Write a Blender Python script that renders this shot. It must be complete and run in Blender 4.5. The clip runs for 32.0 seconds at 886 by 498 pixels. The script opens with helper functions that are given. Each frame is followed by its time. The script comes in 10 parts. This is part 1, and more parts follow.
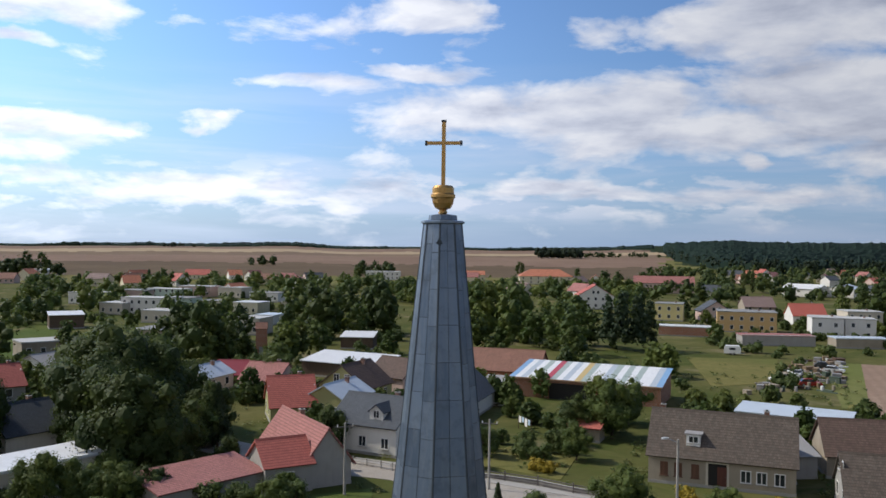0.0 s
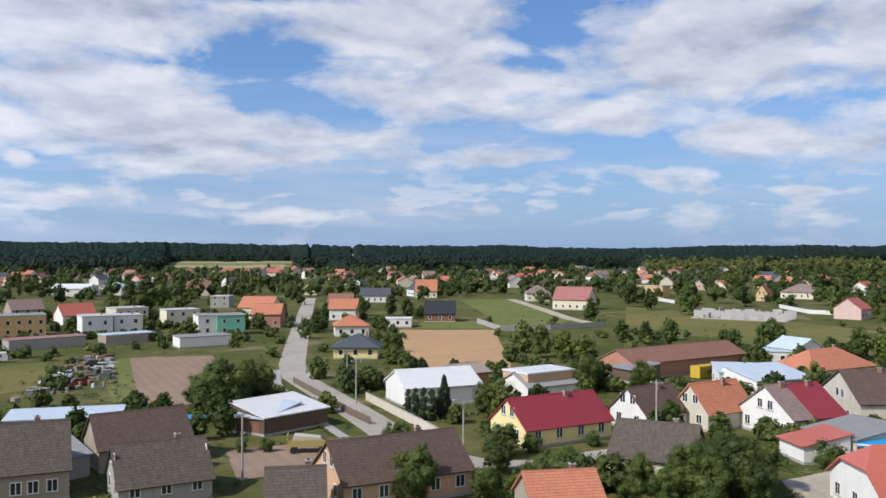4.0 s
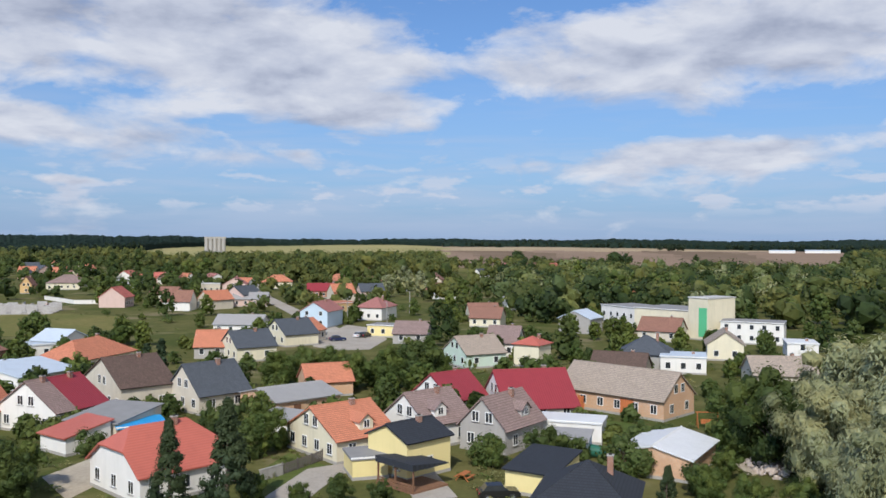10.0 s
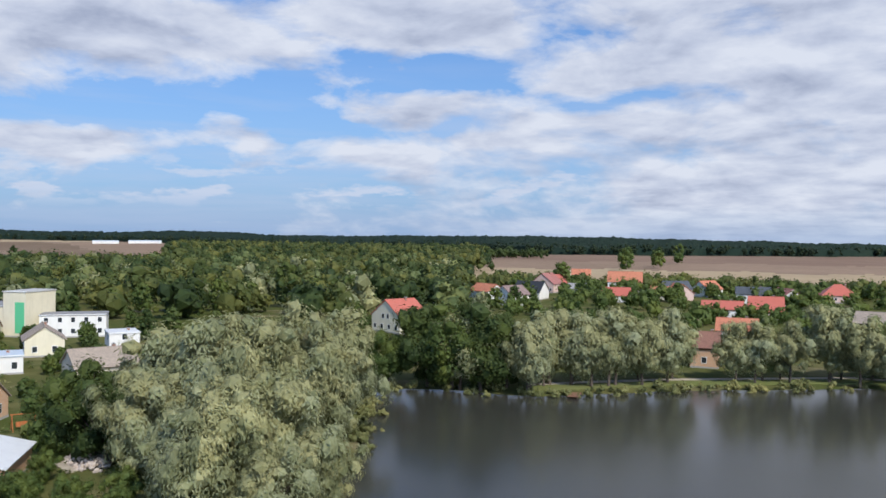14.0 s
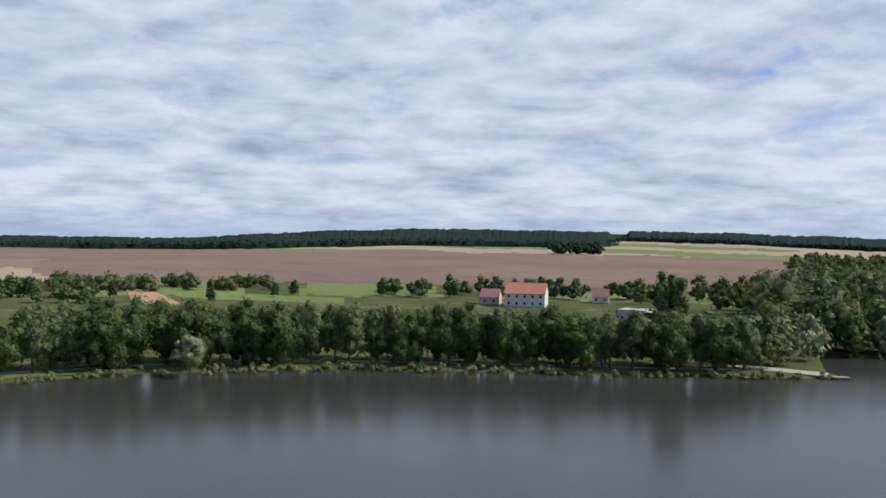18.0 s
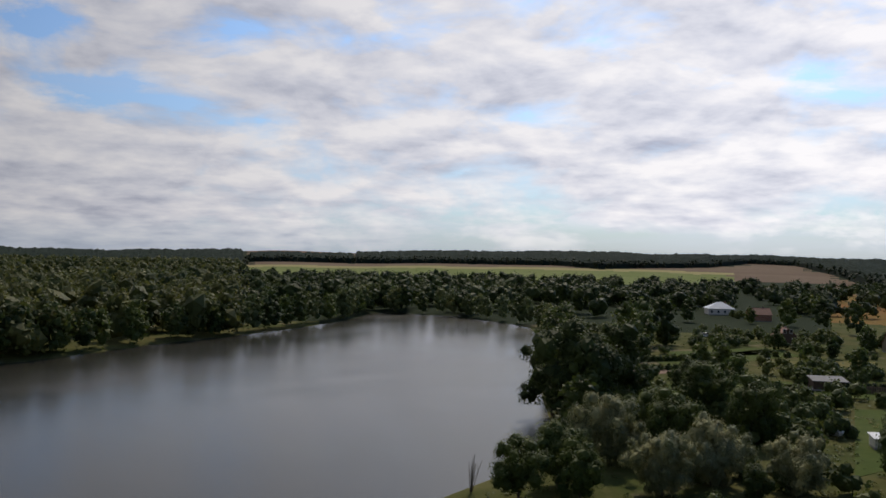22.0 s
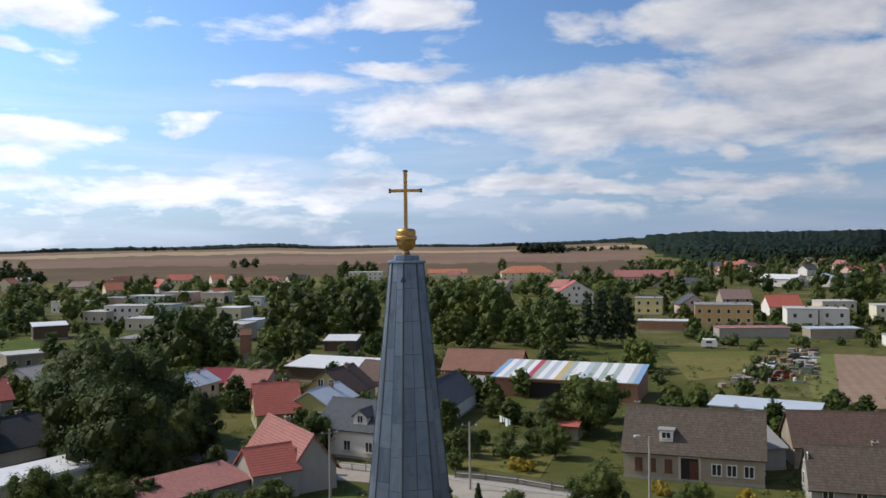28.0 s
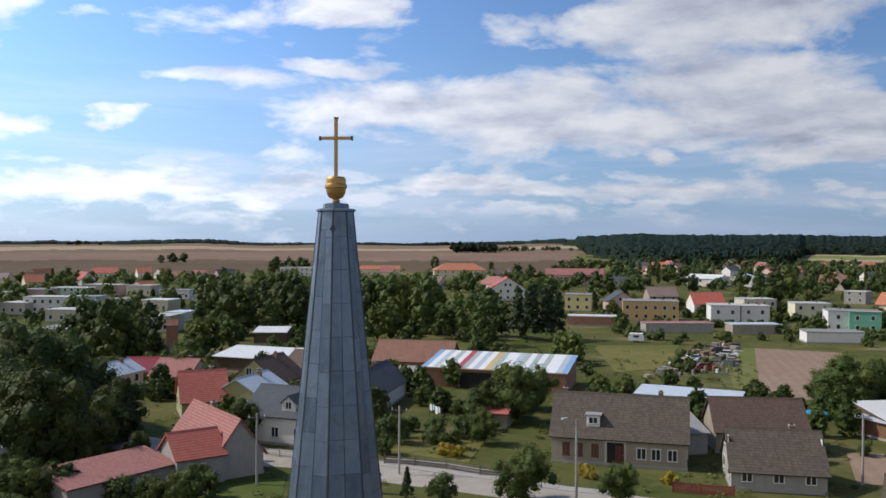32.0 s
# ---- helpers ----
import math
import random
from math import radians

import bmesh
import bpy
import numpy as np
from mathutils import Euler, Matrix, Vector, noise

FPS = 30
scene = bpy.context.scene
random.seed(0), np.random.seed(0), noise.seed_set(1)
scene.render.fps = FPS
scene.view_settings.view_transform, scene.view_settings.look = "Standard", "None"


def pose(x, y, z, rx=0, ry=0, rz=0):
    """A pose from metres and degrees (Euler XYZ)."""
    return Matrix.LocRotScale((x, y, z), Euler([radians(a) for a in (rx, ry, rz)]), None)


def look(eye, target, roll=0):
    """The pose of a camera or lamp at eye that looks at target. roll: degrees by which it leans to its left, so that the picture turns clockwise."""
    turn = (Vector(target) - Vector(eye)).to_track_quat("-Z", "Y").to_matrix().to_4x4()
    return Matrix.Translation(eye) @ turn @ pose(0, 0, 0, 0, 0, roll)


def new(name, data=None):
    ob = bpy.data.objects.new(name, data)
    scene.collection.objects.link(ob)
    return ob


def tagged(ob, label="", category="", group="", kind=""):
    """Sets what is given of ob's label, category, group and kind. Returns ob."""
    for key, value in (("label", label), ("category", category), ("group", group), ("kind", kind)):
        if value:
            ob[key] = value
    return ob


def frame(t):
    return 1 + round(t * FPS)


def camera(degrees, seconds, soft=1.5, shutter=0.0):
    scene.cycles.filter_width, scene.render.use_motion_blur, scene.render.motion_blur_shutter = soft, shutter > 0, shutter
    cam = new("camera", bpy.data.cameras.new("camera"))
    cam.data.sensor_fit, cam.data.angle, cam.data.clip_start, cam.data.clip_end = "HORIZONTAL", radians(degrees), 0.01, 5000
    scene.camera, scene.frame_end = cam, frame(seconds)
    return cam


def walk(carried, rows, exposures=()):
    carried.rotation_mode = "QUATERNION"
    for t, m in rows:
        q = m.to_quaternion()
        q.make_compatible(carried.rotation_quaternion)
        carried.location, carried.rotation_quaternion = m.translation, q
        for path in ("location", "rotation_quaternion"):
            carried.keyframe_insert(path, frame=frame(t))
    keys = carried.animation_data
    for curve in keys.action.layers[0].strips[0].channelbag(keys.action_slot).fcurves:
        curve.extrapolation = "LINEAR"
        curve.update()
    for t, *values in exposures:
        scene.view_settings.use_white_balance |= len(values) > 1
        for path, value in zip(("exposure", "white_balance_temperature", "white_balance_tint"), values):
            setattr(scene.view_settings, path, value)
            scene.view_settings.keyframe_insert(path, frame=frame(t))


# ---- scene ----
cam = camera(54.42, 32.0, soft=1.6)



def view(x, y, z, turn, tilt, roll):
    """A camera pose: turn clockwise from +y, tilt above the level, roll to the left."""
    a, b = radians(turn), radians(tilt)
    ahead = (math.sin(a) * math.cos(b), math.cos(a) * math.cos(b), math.sin(b))
    return look((x, y, z), (x + ahead[0], y + ahead[1], z + ahead[2]), roll)


PATH = [
    (0.0, view(-0.18, 1.70, 25.97, 0.99, -0.27, 0.75)),
    (0.5, view(-0.19, 1.67, 26.03, 8.06, -0.13, 0.65)),
    (1.0, view(-0.21, 1.64, 26.09, 14.04, -0.10, 0.40)),
    (1.5, view(-0.22, 1.61, 26.13, 18.75, -0.04, 0.25)),
    (2.0, view(-0.23, 1.58, 26.12, 22.84, -0.02, 0.15)),
    (2.5, view(-0.25, 1.55, 26.09, 28.62, 0.02, 0.12)),
    (3.0, view(-0.27, 1.54, 26.04, 35.54, 0.00, 0.09)),
    (3.5, view(-0.29, 1.52, 25.99, 41.61, 0.02, 0.05)),
    (4.0, view(-0.33, 1.51, 25.95, 46.98, 0.02, -0.02)),
    (4.5, view(-0.39, 1.49, 25.95, 51.31, 0.01, -0.02)),
    (6.5, view(-0.73, 1.25, 26.32, 68.72, -0.30, 0.05)),
    (7.0, view(-0.74, 1.15, 26.19, 72.60, -0.29, 0.03)),
    (7.5, view(-0.73, 1.06, 26.10, 73.77, -0.33, 0.07)),
    (8.0, view(-0.69, 0.97, 26.09, 77.13, -0.33, 0.13)),
    (8.5, view(-0.65, 0.89, 26.12, 82.61, -0.40, 0.04)),
    (9.0, view(-0.59, 0.82, 26.17, 86.12, -0.48, 0.05)),
    (9.5, view(-0.53, 0.76, 26.20, 88.49, -0.55, 0.08)),
    (10.0, view(-0.47, 0.70, 26.18, 93.03, -0.60, 0.16)),
    (10.5, view(-0.42, 0.65, 26.14, 95.77, -0.64, 0.19)),
    (11.0, view(-0.36, 0.60, 26.10, 100.16, -0.67, 0.23)),
    (11.5, view(-0.31, 0.55, 26.08, 105.38, -0.74, 0.23)),
    (12.0, view(-0.26, 0.48, 26.07, 110.37, -0.78, 0.27)),
    (12.5, view(-0.21, 0.41, 26.07, 116.66, -0.80, 0.34)),
    (13.0, view(-0.15, 0.31, 26.09, 123.86, -0.78, 0.36)),
    (13.5, view(-0.08, 0.19, 26.12, 129.97, -0.84, 0.46)),
    (15.5, view(0.27, -0.62, 26.64, 155.68, -1.02, 0.92)),
    (16.0, view(0.31, -0.80, 26.66, 163.20, -0.91, 0.87)),
    (16.5, view(0.33, -0.97, 26.70, 170.68, -0.89, 0.96)),
    (17.0, view(0.34, -1.11, 26.71, 178.56, -0.83, 1.13)),
    (17.5, view(0.34, -1.24, 26.71, 186.24, -0.78, 1.39)),
    (18.0, view(0.32, -1.35, 26.74, 196.99, -0.65, 1.02)),
    (18.5, view(0.30, -1.43, 26.78, 209.26, -0.53, 0.80)),
    (19.0, view(0.26, -1.49, 26.82, 221.89, -0.37, 0.89)),
    (19.5, view(0.23, -1.54, 26.84, 232.26, -0.27, 0.96)),
    (20.0, view(0.20, -1.56, 26.87, 242.22, -0.15, 0.87)),
    (20.5, view(0.18, -1.57, 26.98, 251.89, -0.08, 0.73)),
    (21.0, view(0.19, -1.58, 27.20, 260.45, 0.14, 1.34)),
    (21.5, view(0.22, -1.57, 27.38, 267.72, 0.11, 1.38)),
    (22.0, view(0.26, -1.55, 27.49, 275.35, 0.24, 1.05)),
    (22.5, view(0.30, -1.52, 27.56, 282.52, 0.28, 0.63)),
    (23.0, view(0.33, -1.48, 27.60, 289.84, 0.29, 0.63)),
    (23.5, view(0.34, -1.43, 27.65, 296.55, 0.29, 0.54)),
    (24.0, view(0.34, -1.38, 27.70, 304.20, 0.23, 0.42)),
    (24.5, view(0.33, -1.34, 27.73, 310.92, 0.20, 0.37)),
    (25.0, view(0.32, -1.31, 27.70, 318.47, 0.17, 0.27)),
    (25.5, view(0.30, -1.29, 27.63, 325.23, 0.10, 0.19)),
    (26.0, view(0.30, -1.28, 27.58, 333.18, 0.04, 0.04)),
    (26.5, view(0.31, -1.28, 27.56, 341.69, -0.01, -0.08)),
    (28.5, view(0.45, -1.31, 27.20, 364.74, -0.49, -0.47)),
    (29.0, view(0.48, -1.30, 27.11, 365.10, -0.54, -0.32)),
    (29.5, view(0.49, -1.28, 26.97, 365.30, -0.60, -0.27)),
    (30.0, view(0.50, -1.26, 26.83, 365.81, -0.63, -0.17)),
    (30.5, view(0.50, -1.23, 26.71, 366.05, -0.67, -0.12)),
    (31.0, view(0.50, -1.20, 26.39, 366.19, -0.64, 0.06)),
    (31.5, view(0.51, -1.16, 26.05, 366.31, -0.60, 0.24)),
    (32.0, view(0.51, -1.12, 25.65, 366.57, -0.54, 0.20)),
]
EXPOSURES = [(0.0, -0.25, 6700, 10), (2.0, -0.12, 6650, 10), (4.0, 0.05, 6500, 10), (9.0, -0.03, 6500, 10), (13.0, 0.05, 6400, 10), (16.0, 0.03, 6250, 10), (19.0, 0.0, 6250, 10), (20.0, -0.38, 6400, 10), (21.0, -0.68, 6800, 12),
             (22.0, -0.92, 7250, 12), (23.0, -1.0, 7400, 12), (25.0, -1.05, 7500, 12), (26.5, -0.72, 7200, 12), (28.5, -0.22, 6800, 10), (32.0, -0.2, 6700, 10)]
walk(cam, PATH, EXPOSURES)

# ---------- sky, clouds and sun ----------
SUN_AZ, SUN_EL = 286.0, 43.0


def wnode(tree, kind, **settings):
    n = tree.nodes.new(kind)
    for key, value in settings.items():
        if key == "op":
            n.operation = value
        elif key == "kind":
            n.noise_type = value
        elif key == "mode":
            n.data_type = value
        elif key == "sky":
            n.sky_type = value
    return n


def calc(tree, op, a, b=None, c=None, clamp=False):
    n = wnode(tree, "ShaderNodeMath", op=op)
    n.use_clamp = clamp
    for k, v in enumerate((a, b, c)):
        if v is None:
            continue
        if isinstance(v, (int, float)):
            n.inputs[k].default_value = v
        else:
            tree.links.new(v, n.inputs[k])
    return n.outputs[0]


def mixed(tree, fac, a, b, blend="MIX"):
    n = tree.nodes.new("ShaderNodeMix")
    n.data_type, n.blend_type = "RGBA", blend
    for k, v in ((0, fac), (6, a), (7, b)):
        if isinstance(v, (int, float)):
            n.inputs[k].default_value = v
        elif isinstance(v, tuple):
            n.inputs[k].default_value = (*v, 1)
        else:
            tree.links.new(v, n.inputs[k])
    return n.outputs[2]


def ramp(tree, fac, stops):
    n = tree.nodes.new("ShaderNodeValToRGB")
    e = n.color_ramp.elements
    while len(e) < len(stops):
        e.new(0.5)
    for k, (pos, col) in enumerate(stops):
        e[k].position = pos
        e[k].color = (*col, 1) if isinstance(col, tuple) else (col, col, col, 1)
    tree.links.new(fac, n.inputs[0])
    return n.outputs[0]


def noise_of(tree, vec, scale, detail=4.0, rough=0.55, distort=0.0):
    n = tree.nodes.new("ShaderNodeTexNoise")
    n.inputs["Scale"].default_value, n.inputs["Detail"].default_value = scale, detail
    n.inputs["Roughness"].default_value, n.inputs["Distortion"].default_value = rough, distort
    if vec is not None:
        tree.links.new(vec, n.inputs["Vector"])
    return n.outputs[0]


world = bpy.data.worlds.new("sky")
scene.world = world
world.use_nodes = True
wt = world.node_tree
wt.nodes.clear()
sky = wnode(wt, "ShaderNodeTexSky", sky="NISHITA")
sky.sun_disc = False
sky.sun_elevation, sky.sun_rotation = radians(SUN_EL), radians(SUN_AZ)
sky.air_density, sky.dust_density, sky.ozone_density = 1.0, 1.2, 2.0
coord = wt.nodes.new("ShaderNodeTexCoord")
xyz = wt.nodes.new("ShaderNodeSeparateXYZ")
wt.links.new(coord.outputs["Generated"], xyz.inputs[0])
dx, dy, dz = xyz.outputs
azim = calc(wt, "MULTIPLY", calc(wt, "ARCTAN2", dx, dy), 57.29578)
elev = calc(wt, "MULTIPLY", calc(wt, "ARCSINE", dz), 57.29578)
# coverage: thick towards the sun's side over the lake, broken over the village

def lump(az, el, w, h, s):
    """One cloud bank about a direction, in degrees; a negative one opens a gap."""
    global banks, gaps
    a = wnode(wt, "ShaderNodeVectorMath", op="SUBTRACT")
    wt.links.new(place, a.inputs[0])
    a.inputs[1].default_value = (az, el, 0)
    b = wnode(wt, "ShaderNodeVectorMath", op="MULTIPLY")
    wt.links.new(a.outputs[0], b.inputs[0])
    b.inputs[1].default_value = (1 / w, 1 / h, 0)
    c = wnode(wt, "ShaderNodeVectorMath", op="LENGTH")
    wt.links.new(b.outputs[0], c.inputs[0])
    k = calc(wt, "MULTIPLY", calc(wt, "SUBTRACT", 1.35, c.outputs["Value"], clamp=True), abs(s))
    if s > 0:
        banks = k if banks is None else calc(wt, "MAXIMUM", banks, k)
    else:
        gaps = k if gaps is None else calc(wt, "MAXIMUM", gaps, k)


round_sky = wnode(wt, "ShaderNodeVectorMath", op="MULTIPLY")
wt.links.new(coord.outputs["Generated"], round_sky.inputs[0])
round_sky.inputs[1].default_value = (1.0, 1.0, 2.6)
fluff = noise_of(wt, round_sky.outputs[0], 7.0, 10.0, 0.58, 0.25)
bend = wt.nodes.new("ShaderNodeTexNoise")
bend.inputs["Scale"].default_value, bend.inputs["Detail"].default_value = 6.0, 6.0
wt.links.new(round_sky.outputs[0], bend.inputs["Vector"])
off = wnode(wt, "ShaderNodeVectorMath", op="SUBTRACT")
wt.links.new(bend.outputs["Color"], off.inputs[0])
off.inputs[1].default_value = (0.5, 0.5, 0.5)
offs = wnode(wt, "ShaderNodeVectorMath", op="MULTIPLY")
wt.links.new(off.outputs[0], offs.inputs[0])
offs.inputs[1].default_value = (9.0, 4.0, 0.0)
flatdir = wt.nodes.new("ShaderNodeCombineXYZ")
wt.links.new(azim, flatdir.inputs[0])
wt.links.new(elev, flatdir.inputs[1])
moved = wnode(wt, "ShaderNodeVectorMath", op="ADD")
wt.links.new(flatdir.outputs[0], moved.inputs[0])
wt.links.new(offs.outputs[0], moved.inputs[1])
place = moved.outputs[0]
banks = gaps = None
lump(-7.9, 10.2, 6.2, 0.9, 0.90)
lump(-0.3, 11.3, 4.4, 0.7, 0.80)
lump(9.0, 8.4, 12.0, 2.3, 1.00)
lump(24.9, 10.0, 6.6, 1.8, 1.00)
lump(21.8, 7.3, 13.1, 1.6, 0.90)
lump(23.1, 13.7, 11.7, 2.2, 1.00)
lump(0.2, 15.3, 3.3, 1.1, 0.80)
lump(29.5, 5.7, 5.8, 0.9, 0.70)
lump(-14.7, 7.6, 2.9, 0.4, 0.70)
lump(-16.6, 3.4, 8.0, 1.1, 0.80)
lump(-4.7, 3.6, 5.8, 0.8, 0.70)
lump(7.2, 3.9, 4.4, 0.8, 0.90)
lump(16.4, 3.2, 11.7, 0.6, 0.60)
lump(-19.7, 6.6, 2.2, 0.5, 0.60)
lump(21.4, 5.4, 1.2, 0.5, 0.80)
lump(25.0, 14.2, 11.7, 2.2, 1.00)
lump(43.8, 14.2, 9.5, 2.3, 1.00)
lump(65.7, 12.3, 12.4, 3.3, 1.00)
lump(23.8, 9.6, 8.4, 2.3, 1.00)
lump(47.6, 10.8, 10.6, 2.2, 0.90)
lump(30.4, 7.4, 15.3, 1.5, 0.90)
lump(58.0, 8.8, 9.5, 1.5, 0.90)
lump(49.8, 6.0, 5.8, 1.1, 0.80)
lump(59.8, 4.8, 4.4, 0.7, 0.70)
lump(33.2, 5.8, 7.7, 0.9, 0.80)
lump(69.3, 3.6, 2.7, 0.4, 0.70)
lump(22.2, 3.0, 4.7, 0.7, 0.60)
lump(40.8, 2.6, 14.6, 0.6, 0.45)
lump(64.2, 12.6, 12.0, 4.2, 1.00)
lump(80.0, 12.4, 13.5, 4.2, 1.05)
lump(88.2, 8.9, 4.7, 1.9, 0.90)
lump(68.5, 6.9, 7.7, 1.5, 0.80)
lump(60.4, 4.6, 3.5, 0.9, 0.80)
lump(69.2, 3.6, 2.3, 0.4, 0.70)
lump(82.6, 5.7, 1.6, 0.6, 0.60)
lump(108.1, 12.1, 10.2, 3.5, 1.00)
lump(109.7, 5.4, 6.9, 1.3, 0.95)
lump(100.3, 4.7, 7.7, 0.9, 0.60)
lump(115.4, 12.2, 18.2, 3.0, 1.00)
lump(131.8, 13.9, 13.1, 2.2, 1.00)
lump(145.1, 10.8, 8.4, 2.3, 1.00)
lump(135.5, 8.5, 5.8, 1.1, 0.80)
lump(110.8, 5.7, 5.8, 1.2, 1.00)
lump(121.8, 5.8, 3.5, 0.9, 0.70)
lump(131.9, 5.2, 5.8, 0.9, 0.70)
lump(148.3, 7.8, 4.7, 1.5, 0.80)
lump(140.8, 5.8, 11.7, 1.1, 0.70)
lump(-104.6, 9.3, 5.8, 1.8, -0.90)
lump(-111.4, 13.5, 3.3, 2.2, -0.80)
lump(-93.0, 14.3, 5.5, 1.1, -0.50)
lump(-130.8, 10.3, 2.2, 2.9, -0.60)
lump(-129.9, 10.5, 3.6, 2.7, -1.00)
lump(-129.9, 14.3, 2.6, 1.3, -0.70)
lump(-112.6, 13.1, 3.3, 2.2, -0.70)
lump(-119.6, 8.8, 5.8, 0.4, 0.50)
lump(137.4, 10.5, 4.0, 1.8, -0.70)
lump(148.2, 8.8, 7.7, 0.9, -0.60)
lump(-45.7, 11.4, 4.7, 2.2, -1.00)
lump(-77.2, 13.3, 3.3, 0.7, -0.60)
lump(-90.3, 13.9, 5.5, 1.0, -0.60)
lump(-55.7, 13.7, 7.3, 2.0, 0.80)
lump(-63.3, 13.7, 14.2, 2.7, 1.00)
lump(-65.0, 8.7, 16.8, 2.2, 1.00)
lump(-66.7, 5.1, 23.4, 2.2, 0.80)
lump(-51.5, 8.8, 9.5, 1.5, 0.90)
lump(-42.9, 7.7, 6.9, 1.3, 1.00)
lump(-35.6, 12.9, 4.7, 0.9, 0.90)
lump(-25.9, 12.1, 2.0, 0.4, 0.70)
lump(-24.6, 6.8, 6.2, 0.9, 0.90)
lump(-33.8, 5.6, 15.3, 1.1, 0.70)
lump(-35.2, 12.8, 4.6, 1.0, 0.90)
lump(-24.4, 14.1, 4.2, 1.1, 0.70)
lump(-25.5, 12.0, 2.0, 0.4, 0.80)
lump(-23.6, 6.7, 4.4, 0.7, 0.90)
lump(-14.0, 7.6, 2.7, 0.4, 0.70)
lump(-13.3, 3.9, 9.5, 1.0, 0.75)
lump(-31.8, 4.0, 14.6, 0.9, 0.60)
lump(-82, 15, 30, 13, 0.85)
lump(-66, 6, 26, 5, 0.85)
lump(-100, 8, 22, 7, 0.8)
# a closed sheet of cloud over the lake, with gaps
toward_lake = calc(wt, "ADD", calc(wt, "MULTIPLY", dx, math.sin(radians(205))), calc(wt, "MULTIPLY", dy, math.cos(radians(205))))
sheet = calc(wt, "MULTIPLY", calc(wt, "SUBTRACT", toward_lake, 0.22, clamp=True), 2.2, clamp=True)
sheet = calc(wt, "SUBTRACT", calc(wt, "MULTIPLY", sheet, 0.95), gaps)
bias = calc(wt, "MAXIMUM", calc(wt, "SUBTRACT", banks, calc(wt, "MULTIPLY", gaps, 0.7)), sheet)
cover = calc(wt, "ADD", calc(wt, "MULTIPLY", bias, 0.55), calc(wt, "MULTIPLY", calc(wt, "SUBTRACT", fluff, 0.5), 1.5))
dens = ramp(wt, cover, [(0.11, 0.0), (0.23, 0.55), (0.40, 0.97)])
low = calc(wt, "SMOOTH_MIN", 1.0, calc(wt, "MULTIPLY", calc(wt, "MAXIMUM", elev, 0.0), 0.5), 0.2, clamp=True)
over = wt.nodes.new("ShaderNodeCombineXYZ")
depth = calc(wt, "ADD", calc(wt, "MAXIMUM", dz, 0.0), 0.15)
wt.links.new(calc(wt, "DIVIDE", dx, depth), over.inputs[0])
wt.links.new(calc(wt, "DIVIDE", dy, depth), over.inputs[1])
lumps = noise_of(wt, over.outputs[0], 3.6, 7.0, 0.55, 0.2)
broadl = noise_of(wt, over.outputs[0], 1.5, 3.0, 0.5, 0.4)
# bank tops catch the light, their undersides are grey
above = wnode(wt, "ShaderNodeVectorMath", op="ADD")
wt.links.new(round_sky.outputs[0], above.inputs[0])
above.inputs[1].default_value = (0.0, 0.0, 0.045)
under = calc(wt, "MULTIPLY_ADD", calc(wt, "SUBTRACT", noise_of(wt, above.outputs[0], 7.0, 5.0, 0.55, 0.25), fluff), 2.2, 0.5, clamp=True)
shade = calc(wt, "ADD", calc(wt, "MULTIPLY", under, 0.50), calc(wt, "MULTIPLY", calc(wt, "SUBTRACT", lumps, 0.5), 0.85))
shade = calc(wt, "ADD", shade, calc(wt, "ADD", calc(wt, "MULTIPLY", calc(wt, "SUBTRACT", broadl, 0.5), 0.55), calc(wt, "MULTIPLY", cover, 0.12)))
white = ramp(wt, shade, [(0.10, (0.86, 0.90, 1.0)), (0.36, (0.66, 0.715, 0.86)), (0.66, (0.41, 0.465, 0.62))])
toward = calc(wt, "ADD", calc(wt, "MULTIPLY", dx, math.sin(radians(SUN_AZ + 20))), calc(wt, "MULTIPLY", dy, math.cos(radians(SUN_AZ + 20))))
sunny = calc(wt, "POWER", calc(wt, "MAXIMUM", toward, 0.0), 2.0)
glow = calc(wt, "MULTIPLY_ADD", sunny, 1.25, 0.83)
tone = wnode(wt, "ShaderNodeVectorMath", op="MULTIPLY")
wt.links.new(sky.outputs[0], tone.inputs[0])
tone.inputs[1].default_value = (0.074, 0.112, 0.160)
haze = ramp(wt, calc(wt, "MULTIPLY", calc(wt, "MAXIMUM", elev, 0.0), 1 / 30.0), [(0.0, 0.72), (0.12, 0.52), (0.4, 0.16), (1.0, 0.0)])
hazy = mixed(wt, sunny, (0.42, 0.59, 0.92), (0.345, 0.41, 0.52))
pale = mixed(wt, haze, tone.outputs[0], hazy)
# thin streaks and rows of small puffs low over the horizon
flat_sky = wnode(wt, "ShaderNodeVectorMath", op="MULTIPLY")
wt.links.new(coord.outputs["Generated"], flat_sky.inputs[0])
flat_sky.inputs[1].default_value = (1.0, 1.0, 11.0)
veil = ramp(wt, noise_of(wt, flat_sky.outputs[0], 3.2, 6.0, 0.55, 0.3), [(0.44, 0.0), (0.66, 0.55)])
veil = calc(wt, "MULTIPLY", veil, ramp(wt, calc(wt, "MULTIPLY", elev, 1 / 20.0), [(0.0, 0.35), (0.12, 1.0), (0.32, 0.75), (0.6, 0.0)]))
puff_sky = wnode(wt, "ShaderNodeVectorMath", op="MULTIPLY")
wt.links.new(coord.outputs["Generated"], puff_sky.inputs[0])
puff_sky.inputs[1].default_value = (1.0, 1.0, 3.6)
puffs = ramp(wt, noise_of(wt, puff_sky.outputs[0], 13.0, 8.0, 0.55, 0.1), [(0.53, 0.0), (0.60, 0.85)])
